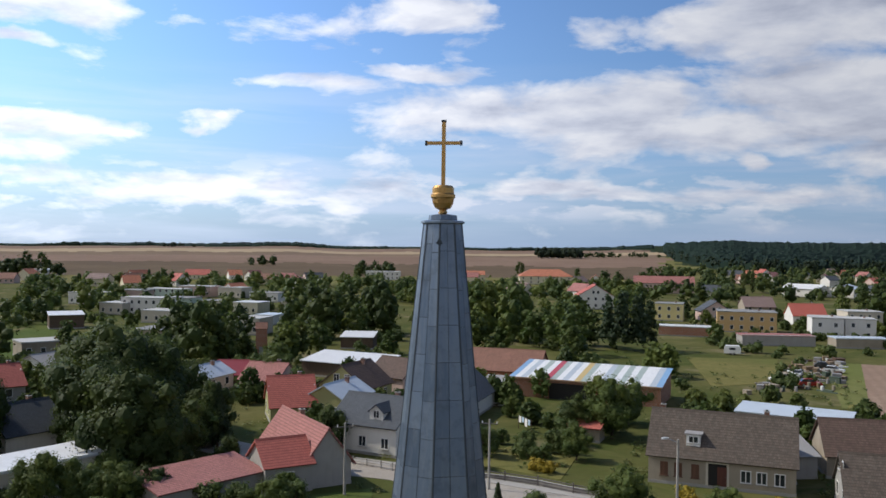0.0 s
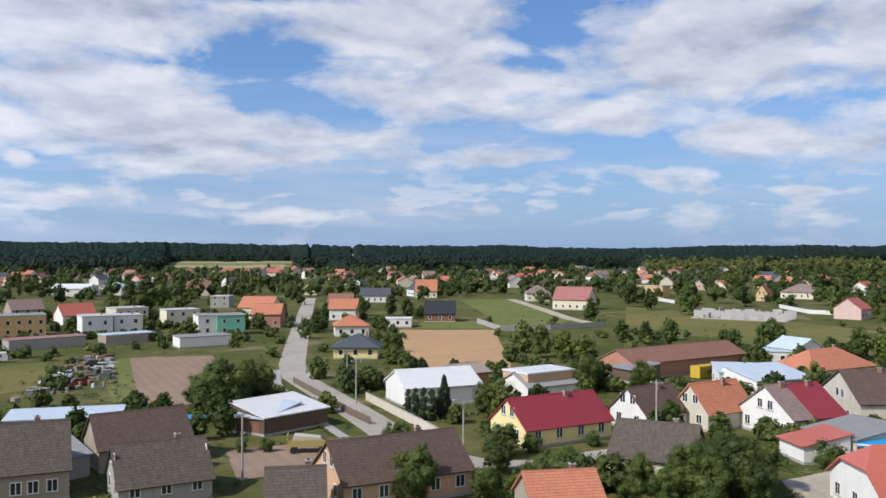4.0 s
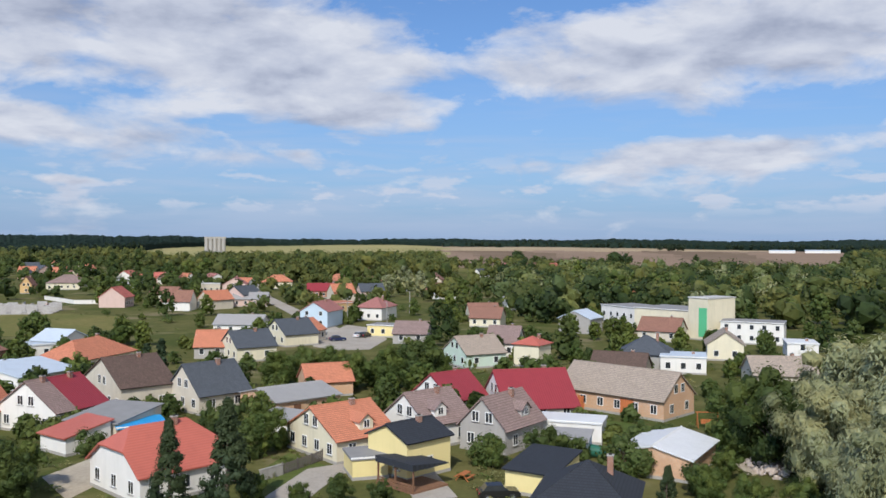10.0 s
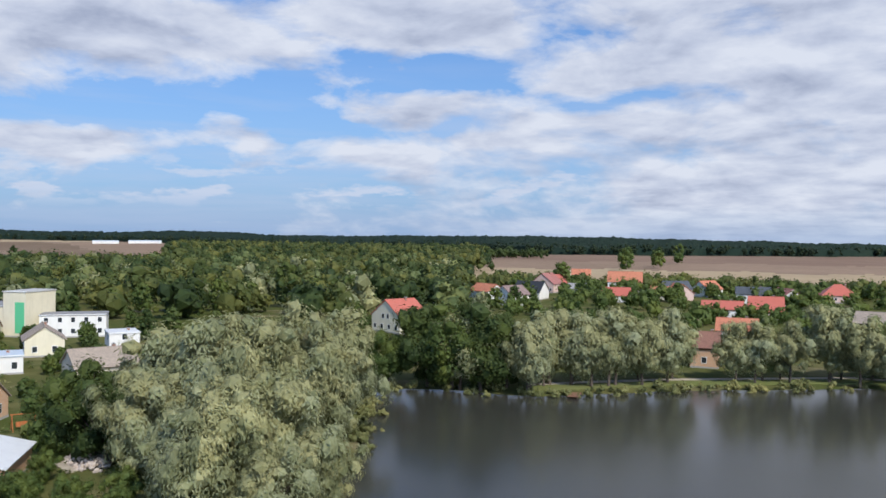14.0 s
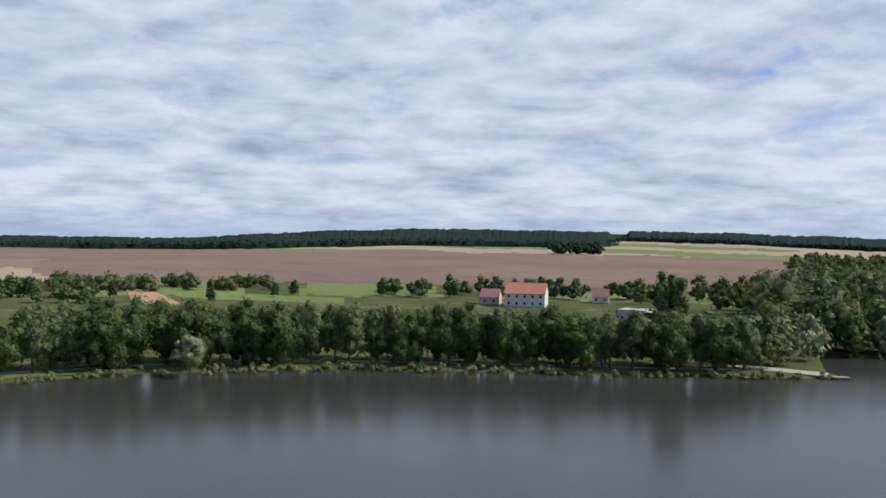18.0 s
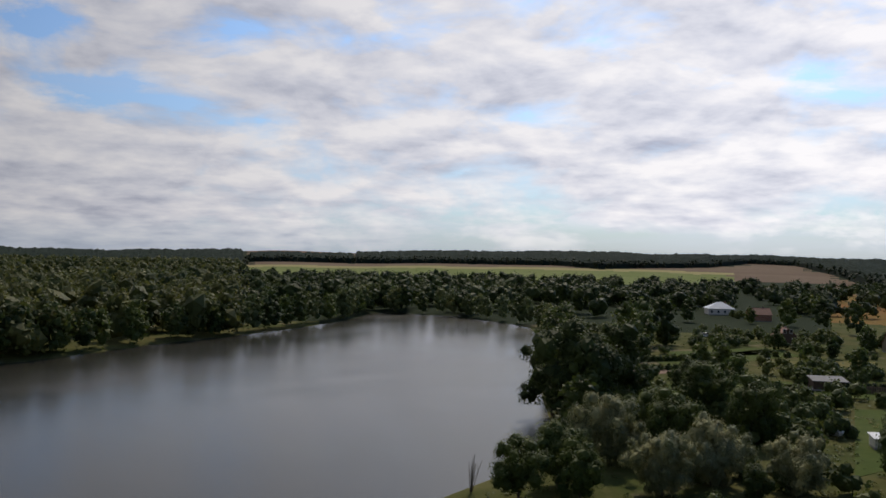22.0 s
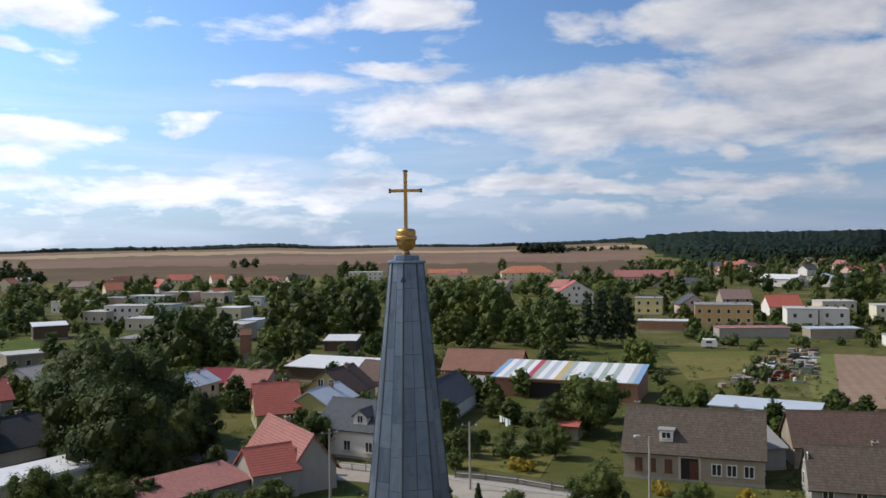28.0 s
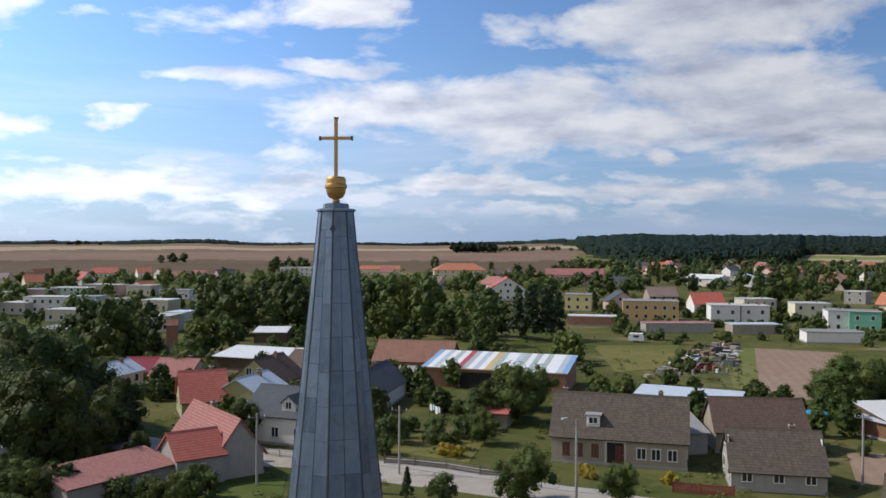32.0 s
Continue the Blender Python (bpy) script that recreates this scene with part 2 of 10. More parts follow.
puffs = calc(wt, "MULTIPLY", puffs, ramp(wt, calc(wt, "MULTIPLY", elev, 1 / 20.0), [(0.07, 0.0), (0.13, 0.9), (0.20, 0.75), (0.30, 0.0)]))
pale = mixed(wt, veil, pale, (0.60, 0.69, 0.90))
pale = mixed(wt, puffs, pale, (0.74, 0.80, 0.95))
both = mixed(wt, calc(wt, "MULTIPLY", dens, calc(wt, "ADD", calc(wt, "MULTIPLY", low, 0.55), 0.45)), pale, white)
back = wt.nodes.new("ShaderNodeBackground")
bathed = wnode(wt, "ShaderNodeVectorMath", op="SCALE")
wt.links.new(both, bathed.inputs[0])
wt.links.new(glow, bathed.inputs["Scale"])
wt.links.new(bathed.outputs[0], back.inputs[0])
back.inputs[1].default_value = 1.0
wout = wt.nodes.new("ShaderNodeOutputWorld")
wt.links.new(back.outputs[0], wout.inputs[0])

sun = new("sun", bpy.data.lights.new("sun", "SUN"))
sun.data.energy, sun.data.angle, sun.data.color = 4.2, radians(0.6), (1.0, 0.94, 0.84)
sa, se = radians(SUN_AZ), radians(SUN_EL)
sun.matrix_world = look((0, 0, 300), (-math.sin(sa) * math.cos(se) * 100, -math.cos(sa) * math.cos(se) * 100, 300 - math.sin(se) * 100))

# ---------- materials ----------
MATS = {}


def material(name, build):
    """One node material per name; build(tree, shader, coords) sets it up."""
    if name in MATS:
        return MATS[name]
    m = bpy.data.materials.new(name)
    m.use_nodes = True
    t = m.node_tree
    t.nodes.clear()
    s = t.nodes.new("ShaderNodeBsdfPrincipled")
    o = t.nodes.new("ShaderNodeOutputMaterial")
    t.links.new(s.outputs[0], o.inputs[0])
    build(t, s, t.nodes.new("ShaderNodeTexCoord"))
    MATS[name] = m
    return m


def paint(t, s, col):
    t.links.new(col, s.inputs["Base Color"])


def relief(t, s, height, strength, dist):
    b = t.nodes.new("ShaderNodeBump")
    b.inputs["Strength"].default_value, b.inputs["Distance"].default_value = strength, dist
    t.links.new(height, b.inputs["Height"])
    t.links.new(b.outputs[0], s.inputs["Normal"])


def darker(c, k):
    return tuple(min(1.0, v * k) for v in c)


def plaster(name, c, dirt=0.35):
    def build(t, s, co):
        a = noise_of(t, co.outputs["Object"], 0.45, 5, 0.6, 0.4)
        b = noise_of(t, co.outputs["Object"], 9.0, 4, 0.6)
        m = t.nodes.new("ShaderNodeMapping")
        m.inputs["Scale"].default_value = (1.6, 1.6, 0.18)
        t.links.new(co.outputs["Object"], m.inputs[0])
        streak = noise_of(t, m.outputs[0], 1.0, 4, 0.6)
        col = mixed(t, ramp(t, a, [(0.35, 0.0), (0.7, dirt)]), c, darker(c, 0.72))
        col = mixed(t, ramp(t, streak, [(0.5, 0.0), (0.75, dirt * 0.9)]), col, darker(c, 0.6))
        paint(t, s, mixed(t, calc(t, "MULTIPLY", b, 0.25), col, darker(c, 0.82)))
        s.inputs["Roughness"].default_value = 0.9
        relief(t, s, b, 0.25, 0.01)
    return material("plaster_" + name, build)


def masonry(name, c, joint, w=0.26, h=0.08):
    def build(t, s, co):
        m = t.nodes.new("ShaderNodeCombineXYZ")
        x = t.nodes.new("ShaderNodeSeparateXYZ")
        t.links.new(co.outputs["Object"], x.inputs[0])
        t.links.new(calc(t, "ADD", x.outputs[0], x.outputs[1]), m.inputs[0])
        t.links.new(x.outputs[2], m.inputs[1])
        br = t.nodes.new("ShaderNodeTexBrick")
        t.links.new(m.outputs[0], br.inputs["Vector"])
        br.inputs["Scale"].default_value = 1.0
        br.inputs["Brick Width"].default_value, br.inputs["Row Height"].default_value = w, h
        br.inputs["Mortar Size"].default_value = 0.008
        br.inputs["Color1"].default_value = (*c, 1)
        br.inputs["Color2"].default_value = (*darker(c, 0.75), 1)
        br.inputs["Mortar"].default_value = (*joint, 1)
        a = noise_of(t, co.outputs["Object"], 0.5, 5, 0.6)
        paint(t, s, mixed(t, ramp(t, a, [(0.35, 0.0), (0.75, 0.5)]), br.outputs[0], darker(c, 0.65)))
        s.inputs["Roughness"].default_value = 0.88
        relief(t, s, br.outputs["Fac"], -0.4, 0.01)
    return material("masonry_" + name, build)


def tiles(name, c, worn=0.3, w=0.24, h=0.36, moss=(0.10, 0.11, 0.05), mossy=0.2):
    """Roof tiles in rows: x runs along the ridge, y down the slope."""
    def build(t, s, co):
        br = t.nodes.new("ShaderNodeTexBrick")
        t.links.new(co.outputs["Object"], br.inputs["Vector"])
        br.inputs["Scale"].default_value = 1.0
        br.inputs["Brick Width"].default_value, br.inputs["Row Height"].default_value = w, h
        br.inputs["Mortar Size"].default_value = 0.022
        br.inputs["Mortar Smooth"].default_value = 0.6
        br.inputs["Color1"].default_value = (*darker(c, 1.12), 1)
        br.inputs["Color2"].default_value = (*darker(c, 1 - worn * 0.7), 1)
        br.inputs["Mortar"].default_value = (*darker(c, 0.5), 1)
        a = noise_of(t, co.outputs["Object"], 0.35, 6, 0.65, 0.6)
        b = noise_of(t, co.outputs["Object"], 2.2, 5, 0.7, 0.3)
        x = t.nodes.new("ShaderNodeSeparateXYZ")
        t.links.new(co.outputs["Object"], x.inputs[0])
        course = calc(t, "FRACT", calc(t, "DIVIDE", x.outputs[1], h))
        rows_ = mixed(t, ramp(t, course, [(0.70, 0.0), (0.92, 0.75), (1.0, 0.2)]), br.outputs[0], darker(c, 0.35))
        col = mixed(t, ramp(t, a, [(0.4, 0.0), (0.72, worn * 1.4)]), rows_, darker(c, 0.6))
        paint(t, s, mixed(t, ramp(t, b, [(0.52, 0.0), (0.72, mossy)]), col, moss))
        s.inputs["Roughness"].default_value = 0.85
        relief(t, s, br.outputs["Fac"], -0.6, 0.03)
    return material("tiles_" + name, build)


def sheetmetal(name, c, pitch=0.2, gloss=0.45, rust=0.1, metal=0.0):
    """Profiled metal or fibre sheets, ribs down the slope."""
    def build(t, s, co):
        w = t.nodes.new("ShaderNodeTexWave")
        w.inputs["Scale"].default_value = 0.314 / pitch
        t.links.new(co.outputs["Object"], w.inputs["Vector"])
        a = noise_of(t, co.outputs["Object"], 0.6, 6, 0.65, 0.5)
        b = noise_of(t, co.outputs["Object"], 5.0, 4, 0.6)
        col = mixed(t, ramp(t, a, [(0.45, 0.0), (0.75, 0.45)]), c, darker(c, 0.7))
        col = mixed(t, ramp(t, b, [(0.6, 0.0), (0.75, rust)]), col, (0.20, 0.09, 0.05))
        paint(t, s, mixed(t, calc(t, "MULTIPLY", w.outputs[1], 0.3), col, darker(c, 0.6)))
        s.inputs["Roughness"].default_value, s.inputs["Metallic"].default_value = gloss, metal
        relief(t, s, w.outputs[1], 0.5, 0.03)
    return material("sheet_" + name, build)


def simple(name, c, rough=0.6, metal=0.0, vary=0.25, scale=3.0):
    def build(t, s, co):
        a = noise_of(t, co.outputs["Object"], scale, 5, 0.6, 0.2)
        b = noise_of(t, co.outputs["Object"], scale * 8, 3, 0.6)
        col = mixed(t, ramp(t, a, [(0.35, 0.0), (0.7, vary)]), c, darker(c, 0.6))
        paint(t, s, mixed(t, calc(t, "MULTIPLY", b, vary), col, darker(c, 0.75)))
        s.inputs["Roughness"].default_value, s.inputs["Metallic"].default_value = rough, metal
        relief(t, s, b, 0.1, 0.005)
    return material(name, build)


def wood(name, c):
    def build(t, s, co):
        m = t.nodes.new("ShaderNodeMapping")
        m.inputs["Scale"].default_value = (9, 9, 0.6)
        t.links.new(co.outputs["Object"], m.inputs[0])
        a = noise_of(t, m.outputs[0], 1.0, 5, 0.6, 0.5)
        b = noise_of(t, co.outputs["Object"], 0.8, 4, 0.6)
        col = mixed(t, ramp(t, a, [(0.35, 0.0), (0.65, 0.7)]), c, darker(c, 0.5))
        paint(t, s, mixed(t, ramp(t, b, [(0.45, 0.0), (0.7, 0.4)]), col, darker(c, 0.7)))
        s.inputs["Roughness"].default_value = 0.85
        relief(t, s, a, 0.4, 0.01)
    return material("wood_" + name, build)


def foliage(name, c, c2, rough=0.65):
    """Leaves: every spray has its own tone, and light shines through a little."""
    def build(t, s, co):
        g = t.nodes.new("ShaderNodeNewGeometry")
        o = t.nodes.new("ShaderNodeObjectInfo")
        a = noise_of(t, co.outputs["Object"], 0.8, 3, 0.6)
        col = mixed(t, g.outputs["Random Per Island"], c, c2)
        col = mixed(t, ramp(t, a, [(0.42, 0.0), (0.64, 0.45)]), col, darker(c, 0.6))
        col = mixed(t, calc(t, "MULTIPLY", o.outputs["Random"], 0.4), col, darker(c2, 0.8))
        v = t.nodes.new("ShaderNodeTexVoronoi")
        v.inputs["Scale"].default_value = 0.12
        t.links.new(co.outputs["Object"], v.inputs["Vector"])
        rgb = t.nodes.new("ShaderNodeSeparateColor")
        t.links.new(v.outputs["Color"], rgb.inputs[0])
        col = mixed(t, ramp(t, rgb.outputs[0], [(0.2, 0.6), (0.4, 0.0)]), col, darker(c, 0.6))
        col = mixed(t, ramp(t, rgb.outputs[1], [(0.6, 0.0), (0.9, 0.6)]), col, (c2[0] * 1.3, c2[1] * 1.15, c2[2] * 0.9))
        e = noise_of(t, co.outputs["Object"], 0.075, 3, 0.6, 0.3)
        col = mixed(t, ramp(t, e, [(0.36, 0.6), (0.5, 0.0)]), col, darker(c, 0.7))
        col = mixed(t, ramp(t, e, [(0.52, 0.0), (0.68, 0.5)]), col, (c2[0] * 1.35, c2[1] * 1.2, c2[2]))
        paint(t, s, col)
        s.inputs["Roughness"].default_value = rough
        s.inputs["Specular IOR Level"].default_value = 0.25
        s.inputs["Transmission Weight"].default_value = 0.0
        tr = t.nodes.new("ShaderNodeBsdfTranslucent")
        t.links.new(col, tr.inputs[0])
        mx = t.nodes.new("ShaderNodeMixShader")
        mx.inputs[0].default_value = 0.36
        t.links.new(s.outputs[0], mx.inputs[1])
        t.links.new(tr.outputs[0], mx.inputs[2])
        t.links.new(mx.outputs[0], [n for n in t.nodes if n.type == "OUTPUT_MATERIAL"][0].inputs[0])
    return material("leaves_" + name, build)


def soil(name, c, c2, rows=0.0, turn=0.0, grain=1.2, patch=0.02, bare=None):
    """Ground: broad patches, clumps, and tillage rows where a field has them."""
    def build(t, s, co):
        a = noise_of(t, co.outputs["Object"], patch, 6, 0.62, 0.8)
        b = noise_of(t, co.outputs["Object"], grain, 5, 0.65, 0.3)
        d = noise_of(t, co.outputs["Object"], patch * 7, 5, 0.6, 0.5)
        col = mixed(t, ramp(t, a, [(0.38, 0.0), (0.62, 1.0)]), c, c2)
        col = mixed(t, ramp(t, d, [(0.45, 0.0), (0.7, 0.45)]), col, darker(c, 0.72))
        col = mixed(t, ramp(t, b, [(0.4, 0.0), (0.7, 0.5)]), col, darker(c2, 0.62))
        if bare:
            e = noise_of(t, co.outputs["Object"], 0.085, 6, 0.62, 0.9)
            f = noise_of(t, co.outputs["Object"], 0.05, 5, 0.6, 0.4)
            col = mixed(t, ramp(t, e, [(0.52, 0.0), (0.64, 0.55)]), col, (0.15, 0.135, 0.055))
            col = mixed(t, ramp(t, f, [(0.57, 0.0), (0.66, 0.6)]), col, bare)
        if rows:
            m = t.nodes.new("ShaderNodeMapping")
            m.inputs["Rotation"].default_value = (0, 0, radians(turn))
            t.links.new(co.outputs["Object"], m.inputs[0])
            w = t.nodes.new("ShaderNodeTexWave")
            w.inputs["Scale"].default_value = 0.314 / rows
            w.inputs["Distortion"].default_value = 1.5
            t.links.new(m.outputs[0], w.inputs["Vector"])
            col = mixed(t, calc(t, "MULTIPLY", w.outputs[1], 0.35), col, darker(c, 0.75))
        paint(t, s, col)
        s.inputs["Roughness"].default_value = 0.95
        s.inputs["Specular IOR Level"].default_value = 0.03
        relief(t, s, b, 0.6, 0.15)
    return material("ground_" + name, build)


def glass_pane(t, s, co):
    a = noise_of(t, co.outputs["Object"], 1.5, 2, 0.5)
    paint(t, s, mixed(t, a, (0.015, 0.018, 0.022), (0.05, 0.055, 0.06)))
    s.inputs["Roughness"].default_value = 0.06
    s.inputs["Specular IOR Level"].default_value = 0.6


def water_surface(t, s, co):
    m = t.nodes.new("ShaderNodeMapping")
    m.inputs["Scale"].default_value = (1.0, 1.0, 1.0)
    t.links.new(co.outputs["Object"], m.inputs[0])
    a = noise_of(t, m.outputs[0], 0.9, 4, 0.6, 0.3)
    b = noise_of(t, m.outputs[0], 0.045, 3, 0.5)
    big = noise_of(t, m.outputs[0], 0.012, 3, 0.55, 0.6)
    paint(t, s, mixed(t, b, (0.034, 0.034, 0.027), (0.044, 0.043, 0.034)))
    t.links.new(ramp(t, big, [(0.4, 0.17), (0.62, 0.26)]), s.inputs["Roughness"])
    s.inputs["IOR"].default_value = 1.33
    relief(t, s, a, 0.12, 0.12)


GLASS = material("window_glass", glass_pane)
WATER = material("lake_water", water_surface)
WHITE = simple("white_paint", (0.78, 0.77, 0.74), 0.6, 0, 0.12)
# near-black colour that paints the shade of hollows onto closed surfaces
INTERIOR_SHADE = simple("painted_interior_shade", (0.02, 0.018, 0.016), 0.95, 0, 0.2)
CONCRETE = simple("concrete", (0.36, 0.34, 0.31), 0.9, 0, 0.4, 1.2)
ASPHALT = soil("pale_road", (0.35, 0.31, 0.265), (0.41, 0.37, 0.315), 0, 0, 3.0, 0.05)
BRICK_CHIMNEY = masonry("chimney", (0.30, 0.13, 0.08), (0.4, 0.36, 0.32))
BARK = simple("bark", (0.10, 0.075, 0.055), 0.95, 0, 0.5, 6.0)
GALV = simple("galvanised_steel", (0.32, 0.34, 0.36), 0.5, 0.6, 0.2, 2.0)

# ---------- building helpers ----------


class Geo:
    """Collects vertices and faces for one mesh."""

    def __init__(self):
        self.v, self.f = [], []

    def add(self, pts, faces):
        k = len(self.v)
        self.v += [tuple(p) for p in pts]
        self.f += [tuple(k + i for i in f) for f in faces]
        return self

    def box(self, x0, x1, y0, y1, z0, z1):
        return self.add([(x, y, z) for z in (z0, z1) for y in (y0, y1) for x in (x0, x1)],
                        [(0, 2, 3, 1), (4, 5, 7, 6), (0, 1, 5, 4), (2, 6, 7, 3), (0, 4, 6, 2), (1, 3, 7, 5)])

    def prism(self, poly, axis, a, b):
        """A polygon pushed along an axis from a to b. poly lies in the two other axes, in order."""
        n = len(poly)

        def put(p, h):
            q = list(p)
            q.insert(axis, h)
            return tuple(q)
        pts = [put(p, a) for p in poly] + [put(p, b) for p in poly]
        return self.add(pts, [tuple(range(n))[::-1], tuple(range(n, 2 * n))] + [(i, (i + 1) % n, n + (i + 1) % n, n + i) for i in range(n)])

    def tube(self, p, q, r0, r1, sides=6):
        p, q = Vector(p), Vector(q)
        d = (q - p).normalized()
        u = d.orthogonal().normalized()
        w = d.cross(u)
        ring = [(math.cos(2 * math.pi * k / sides), math.sin(2 * math.pi * k / sides)) for k in range(sides)]
        pts = [p + (u * c + w * s) * r0 for c, s in ring] + [q + (u * c + w * s) * r1 for c, s in ring]
        n = sides
        return self.add(pts, [tuple(range(n))[::-1], tuple(range(n, 2 * n))] + [(i, (i + 1) % n, n + (i + 1) % n, n + i) for i in range(n)])

    def lathe(self, rings, sides=16):
        """Rings of (radius, height) about z."""
        pts = [(r * math.cos(2 * math.pi * k / sides), r * math.sin(2 * math.pi * k / sides), z) for r, z in rings for k in range(sides)]
        n, faces = sides, [tuple(range(sides))[::-1], tuple(range((len(rings) - 1) * sides, len(rings) * sides))]
        for j in range(len(rings) - 1):
            faces += [(j * n + i, j * n + (i + 1) % n, (j + 1) * n + (i + 1) % n, (j + 1) * n + i) for i in range(n)]
        return self.add(pts, faces)

    def mesh(self, name, mat, fix=True):
        me = bpy.data.meshes.new(name)
        me.from_pydata(self.v, [], self.f)
        if fix:
            bm = bmesh.new()
            bm.from_mesh(me)
            bmesh.ops.recalc_face_normals(bm, faces=bm.faces)
            bm.to_mesh(me)
            bm.free()
        me.materials.append(mat)
        return me


def thing(name, x, y, z=0.0, turn=0.0, label="", category="", group="", kind=""):
    """An Empty at a thing's base; turn is clockwise from +y seen from above."""
    ob = new(name)
    ob.empty_display_size = 0.2
    ob.matrix_world = pose(x, y, z, 0, 0, -turn)
    return tagged(ob, label, category, group, kind)


def part(name, geo, mat, parent, label="", m=None):
    """Links geometry (or a ready mesh) as one mesh object under a thing or a part."""
    me = geo.mesh(name, mat) if isinstance(geo, Geo) else geo
    ob = new(name, me)
    ob.parent = parent
    if m is not None:
        ob.matrix_local = m
    if label:
        ob["label"] = label
    return ob


def grid_mesh(name, mat, verts, faces):
    me = bpy.data.meshes.new(name)
    me.from_pydata(verts, [], faces)
    me.materials.append(mat)
    return me


SHARED = {}


def shared(key, make):
    if key not in SHARED:
        SHARED[key] = make()
    return SHARED[key]


def add_window(parent, m, w=1.1, h=1.35, bars=2, sill=True):
    """A white frame on the wall with its panes set in, and a sill; local x across, z up, -y outward."""
    fr = shared(("frame", w, h), lambda: Geo().box(-w / 2, w / 2, -0.045, 0.02, 0, h).mesh("window_frame", WHITE))
    win = part("window", fr, None, parent, m=m)
    pw = (w - 0.09 * (bars + 1)) / bars
    pane = shared(("pane", w, h, bars), lambda: Geo().box(-pw / 2, pw / 2, -0.05, -0.02, 0.09, h - 0.09).mesh("pane", GLASS))
    for k in range(bars):
        part("pane", pane, None, win, m=pose(-w / 2 + 0.09 + pw / 2 + k * (pw + 0.09), 0, 0))
    if sill:
        part("sill", shared(("sill", w), lambda: Geo().box(-w / 2 - 0.08, w / 2 + 0.08, -0.16, 0.02, -0.06, -0.002).mesh("sill", CONCRETE)), None, win)
    return win


def side_pose(L, D, side, u, z):
    """A place on a wall: side f(ront, -y), b(ack), l(eft, -x), r(ight)."""
    if side == "f":
        return pose(u, -D / 2, z)
    if side == "b":
        return pose(-u, D / 2, z, 0, 0, 180)
    if side == "l":
        return pose(-L / 2, -u, z, 0, 0, -90)
    return pose(L / 2, u, z, 0, 0, 90)


def add_door(parent, m, mat, w=1.0, h=2.05):
    d = part("door", Geo().box(-w / 2, w / 2, -0.05, 0.02, 0, h).box(-w / 2 + 0.12, w / 2 - 0.12, -0.07, -0.05, 0.15, h * 0.42).box(-w / 2 + 0.12, w / 2 - 0.12, -0.07, -0.05, h * 0.5, h - 0.15), mat, parent, m=m)
    part("handle", Geo().box(w / 2 - 0.18, w / 2 - 0.08, -0.11, -0.05, 1.0, 1.04), GALV, d)
    return d


def slab(parent, name, mat, p0, p1, p2, p3, thick, label=""):
    """A sloping roof plane as a part with its own axes: x along the eave p0 to p1, y up the slope to p3."""
    p0, p1, p2, p3 = (Vector(p) for p in (p0, p1, p2, p3))
    ux = (p1 - p0).normalized()
    n = ux.cross(p3 - p0).normalized()
    uy = n.cross(ux)
    m = Matrix((ux, uy, n)).transposed().to_4x4()
    m.translation = p0
    inv = m.inverted()
    loc = [inv @ p for p in (p0, p1, p2, p3)]
    poly = [(p.x, p.y) for p in loc]
    if (loc[2] - loc[3]).length < 0.01:
        poly = poly[:3]
    return part(name, Geo().prism(poly, 2, 0.0, thick), mat, parent, label, m)


def gable_roof(house, L, D, wh, rise, mat, over=0.4, axis="x", thick=0.16, ridge_mat=None):
    """Two slopes. axis: the ridge's direction. Returns the slabs."""
    if axis == "x":
        k = rise / (D / 2)
        a, b, e = L / 2 + over * 0.7, D / 2 + over, wh - over * k
        s = [slab(house, "roof_slope", mat, (-a, -b, e), (a, -b, e), (a, 0, wh + rise), (-a, 0, wh + rise), thick),
             slab(house, "roof_slope", mat, (a, b, e), (-a, b, e), (-a, 0, wh + rise), (a, 0, wh + rise), thick)]
        part("ridge", Geo().prism([(-0.16, wh + rise + thick * 0.75), (0, wh + rise + thick + 0.14), (0.16, wh + rise + thick * 0.75)], 0, -a, a), ridge_mat or mat, house)
    else:
        k = rise / (L / 2)
        a, b, e = D / 2 + over * 0.7, L / 2 + over, wh - over * k
        s = [slab(house, "roof_slope", mat, (-b, a, e), (-b, -a, e), (0, -a, wh + rise), (0, a, wh + rise), thick),
             slab(house, "roof_slope", mat, (b, -a, e), (b, a, e), (0, a, wh + rise), (0, -a, wh + rise), thick)]
        part("ridge", Geo().prism([(-0.16, wh + rise + thick * 0.75), (0, wh + rise + thick + 0.14), (0.16, wh + rise + thick * 0.75)], 1, -a, a), ridge_mat or mat, house)
    return s


def hip_roof(house, L, D, wh, rise, mat, over=0.45, thick=0.16):
    a, b = L / 2 + over, D / 2 + over
    r = max(0.05, a - b)
    z0, z1 = wh - 0.1, wh + rise
    slab(house, "roof_slope", mat, (-a, -b, z0), (a, -b, z0), (r, 0, z1), (-r, 0, z1), thick)
    slab(house, "roof_slope", mat, (a, b, z0), (-a, b, z0), (-r, 0, z1), (r, 0, z1), thick)
    slab(house, "roof_slope", mat, (a, -b, z0), (a, b, z0), (r, 0, z1), (r, 0, z1), thick)
    slab(house, "roof_slope", mat, (-a, b, z0), (-a, -b, z0), (-r, 0, z1), (-r, 0, z1), thick)


def add_chimney(house, x, y, z0, z1, w=0.55, d=0.55, mat=None):
    c = part("chimney", Geo().box(x - w / 2, x + w / 2, y - d / 2, y + d / 2, z0, z1), mat or BRICK_CHIMNEY, house)
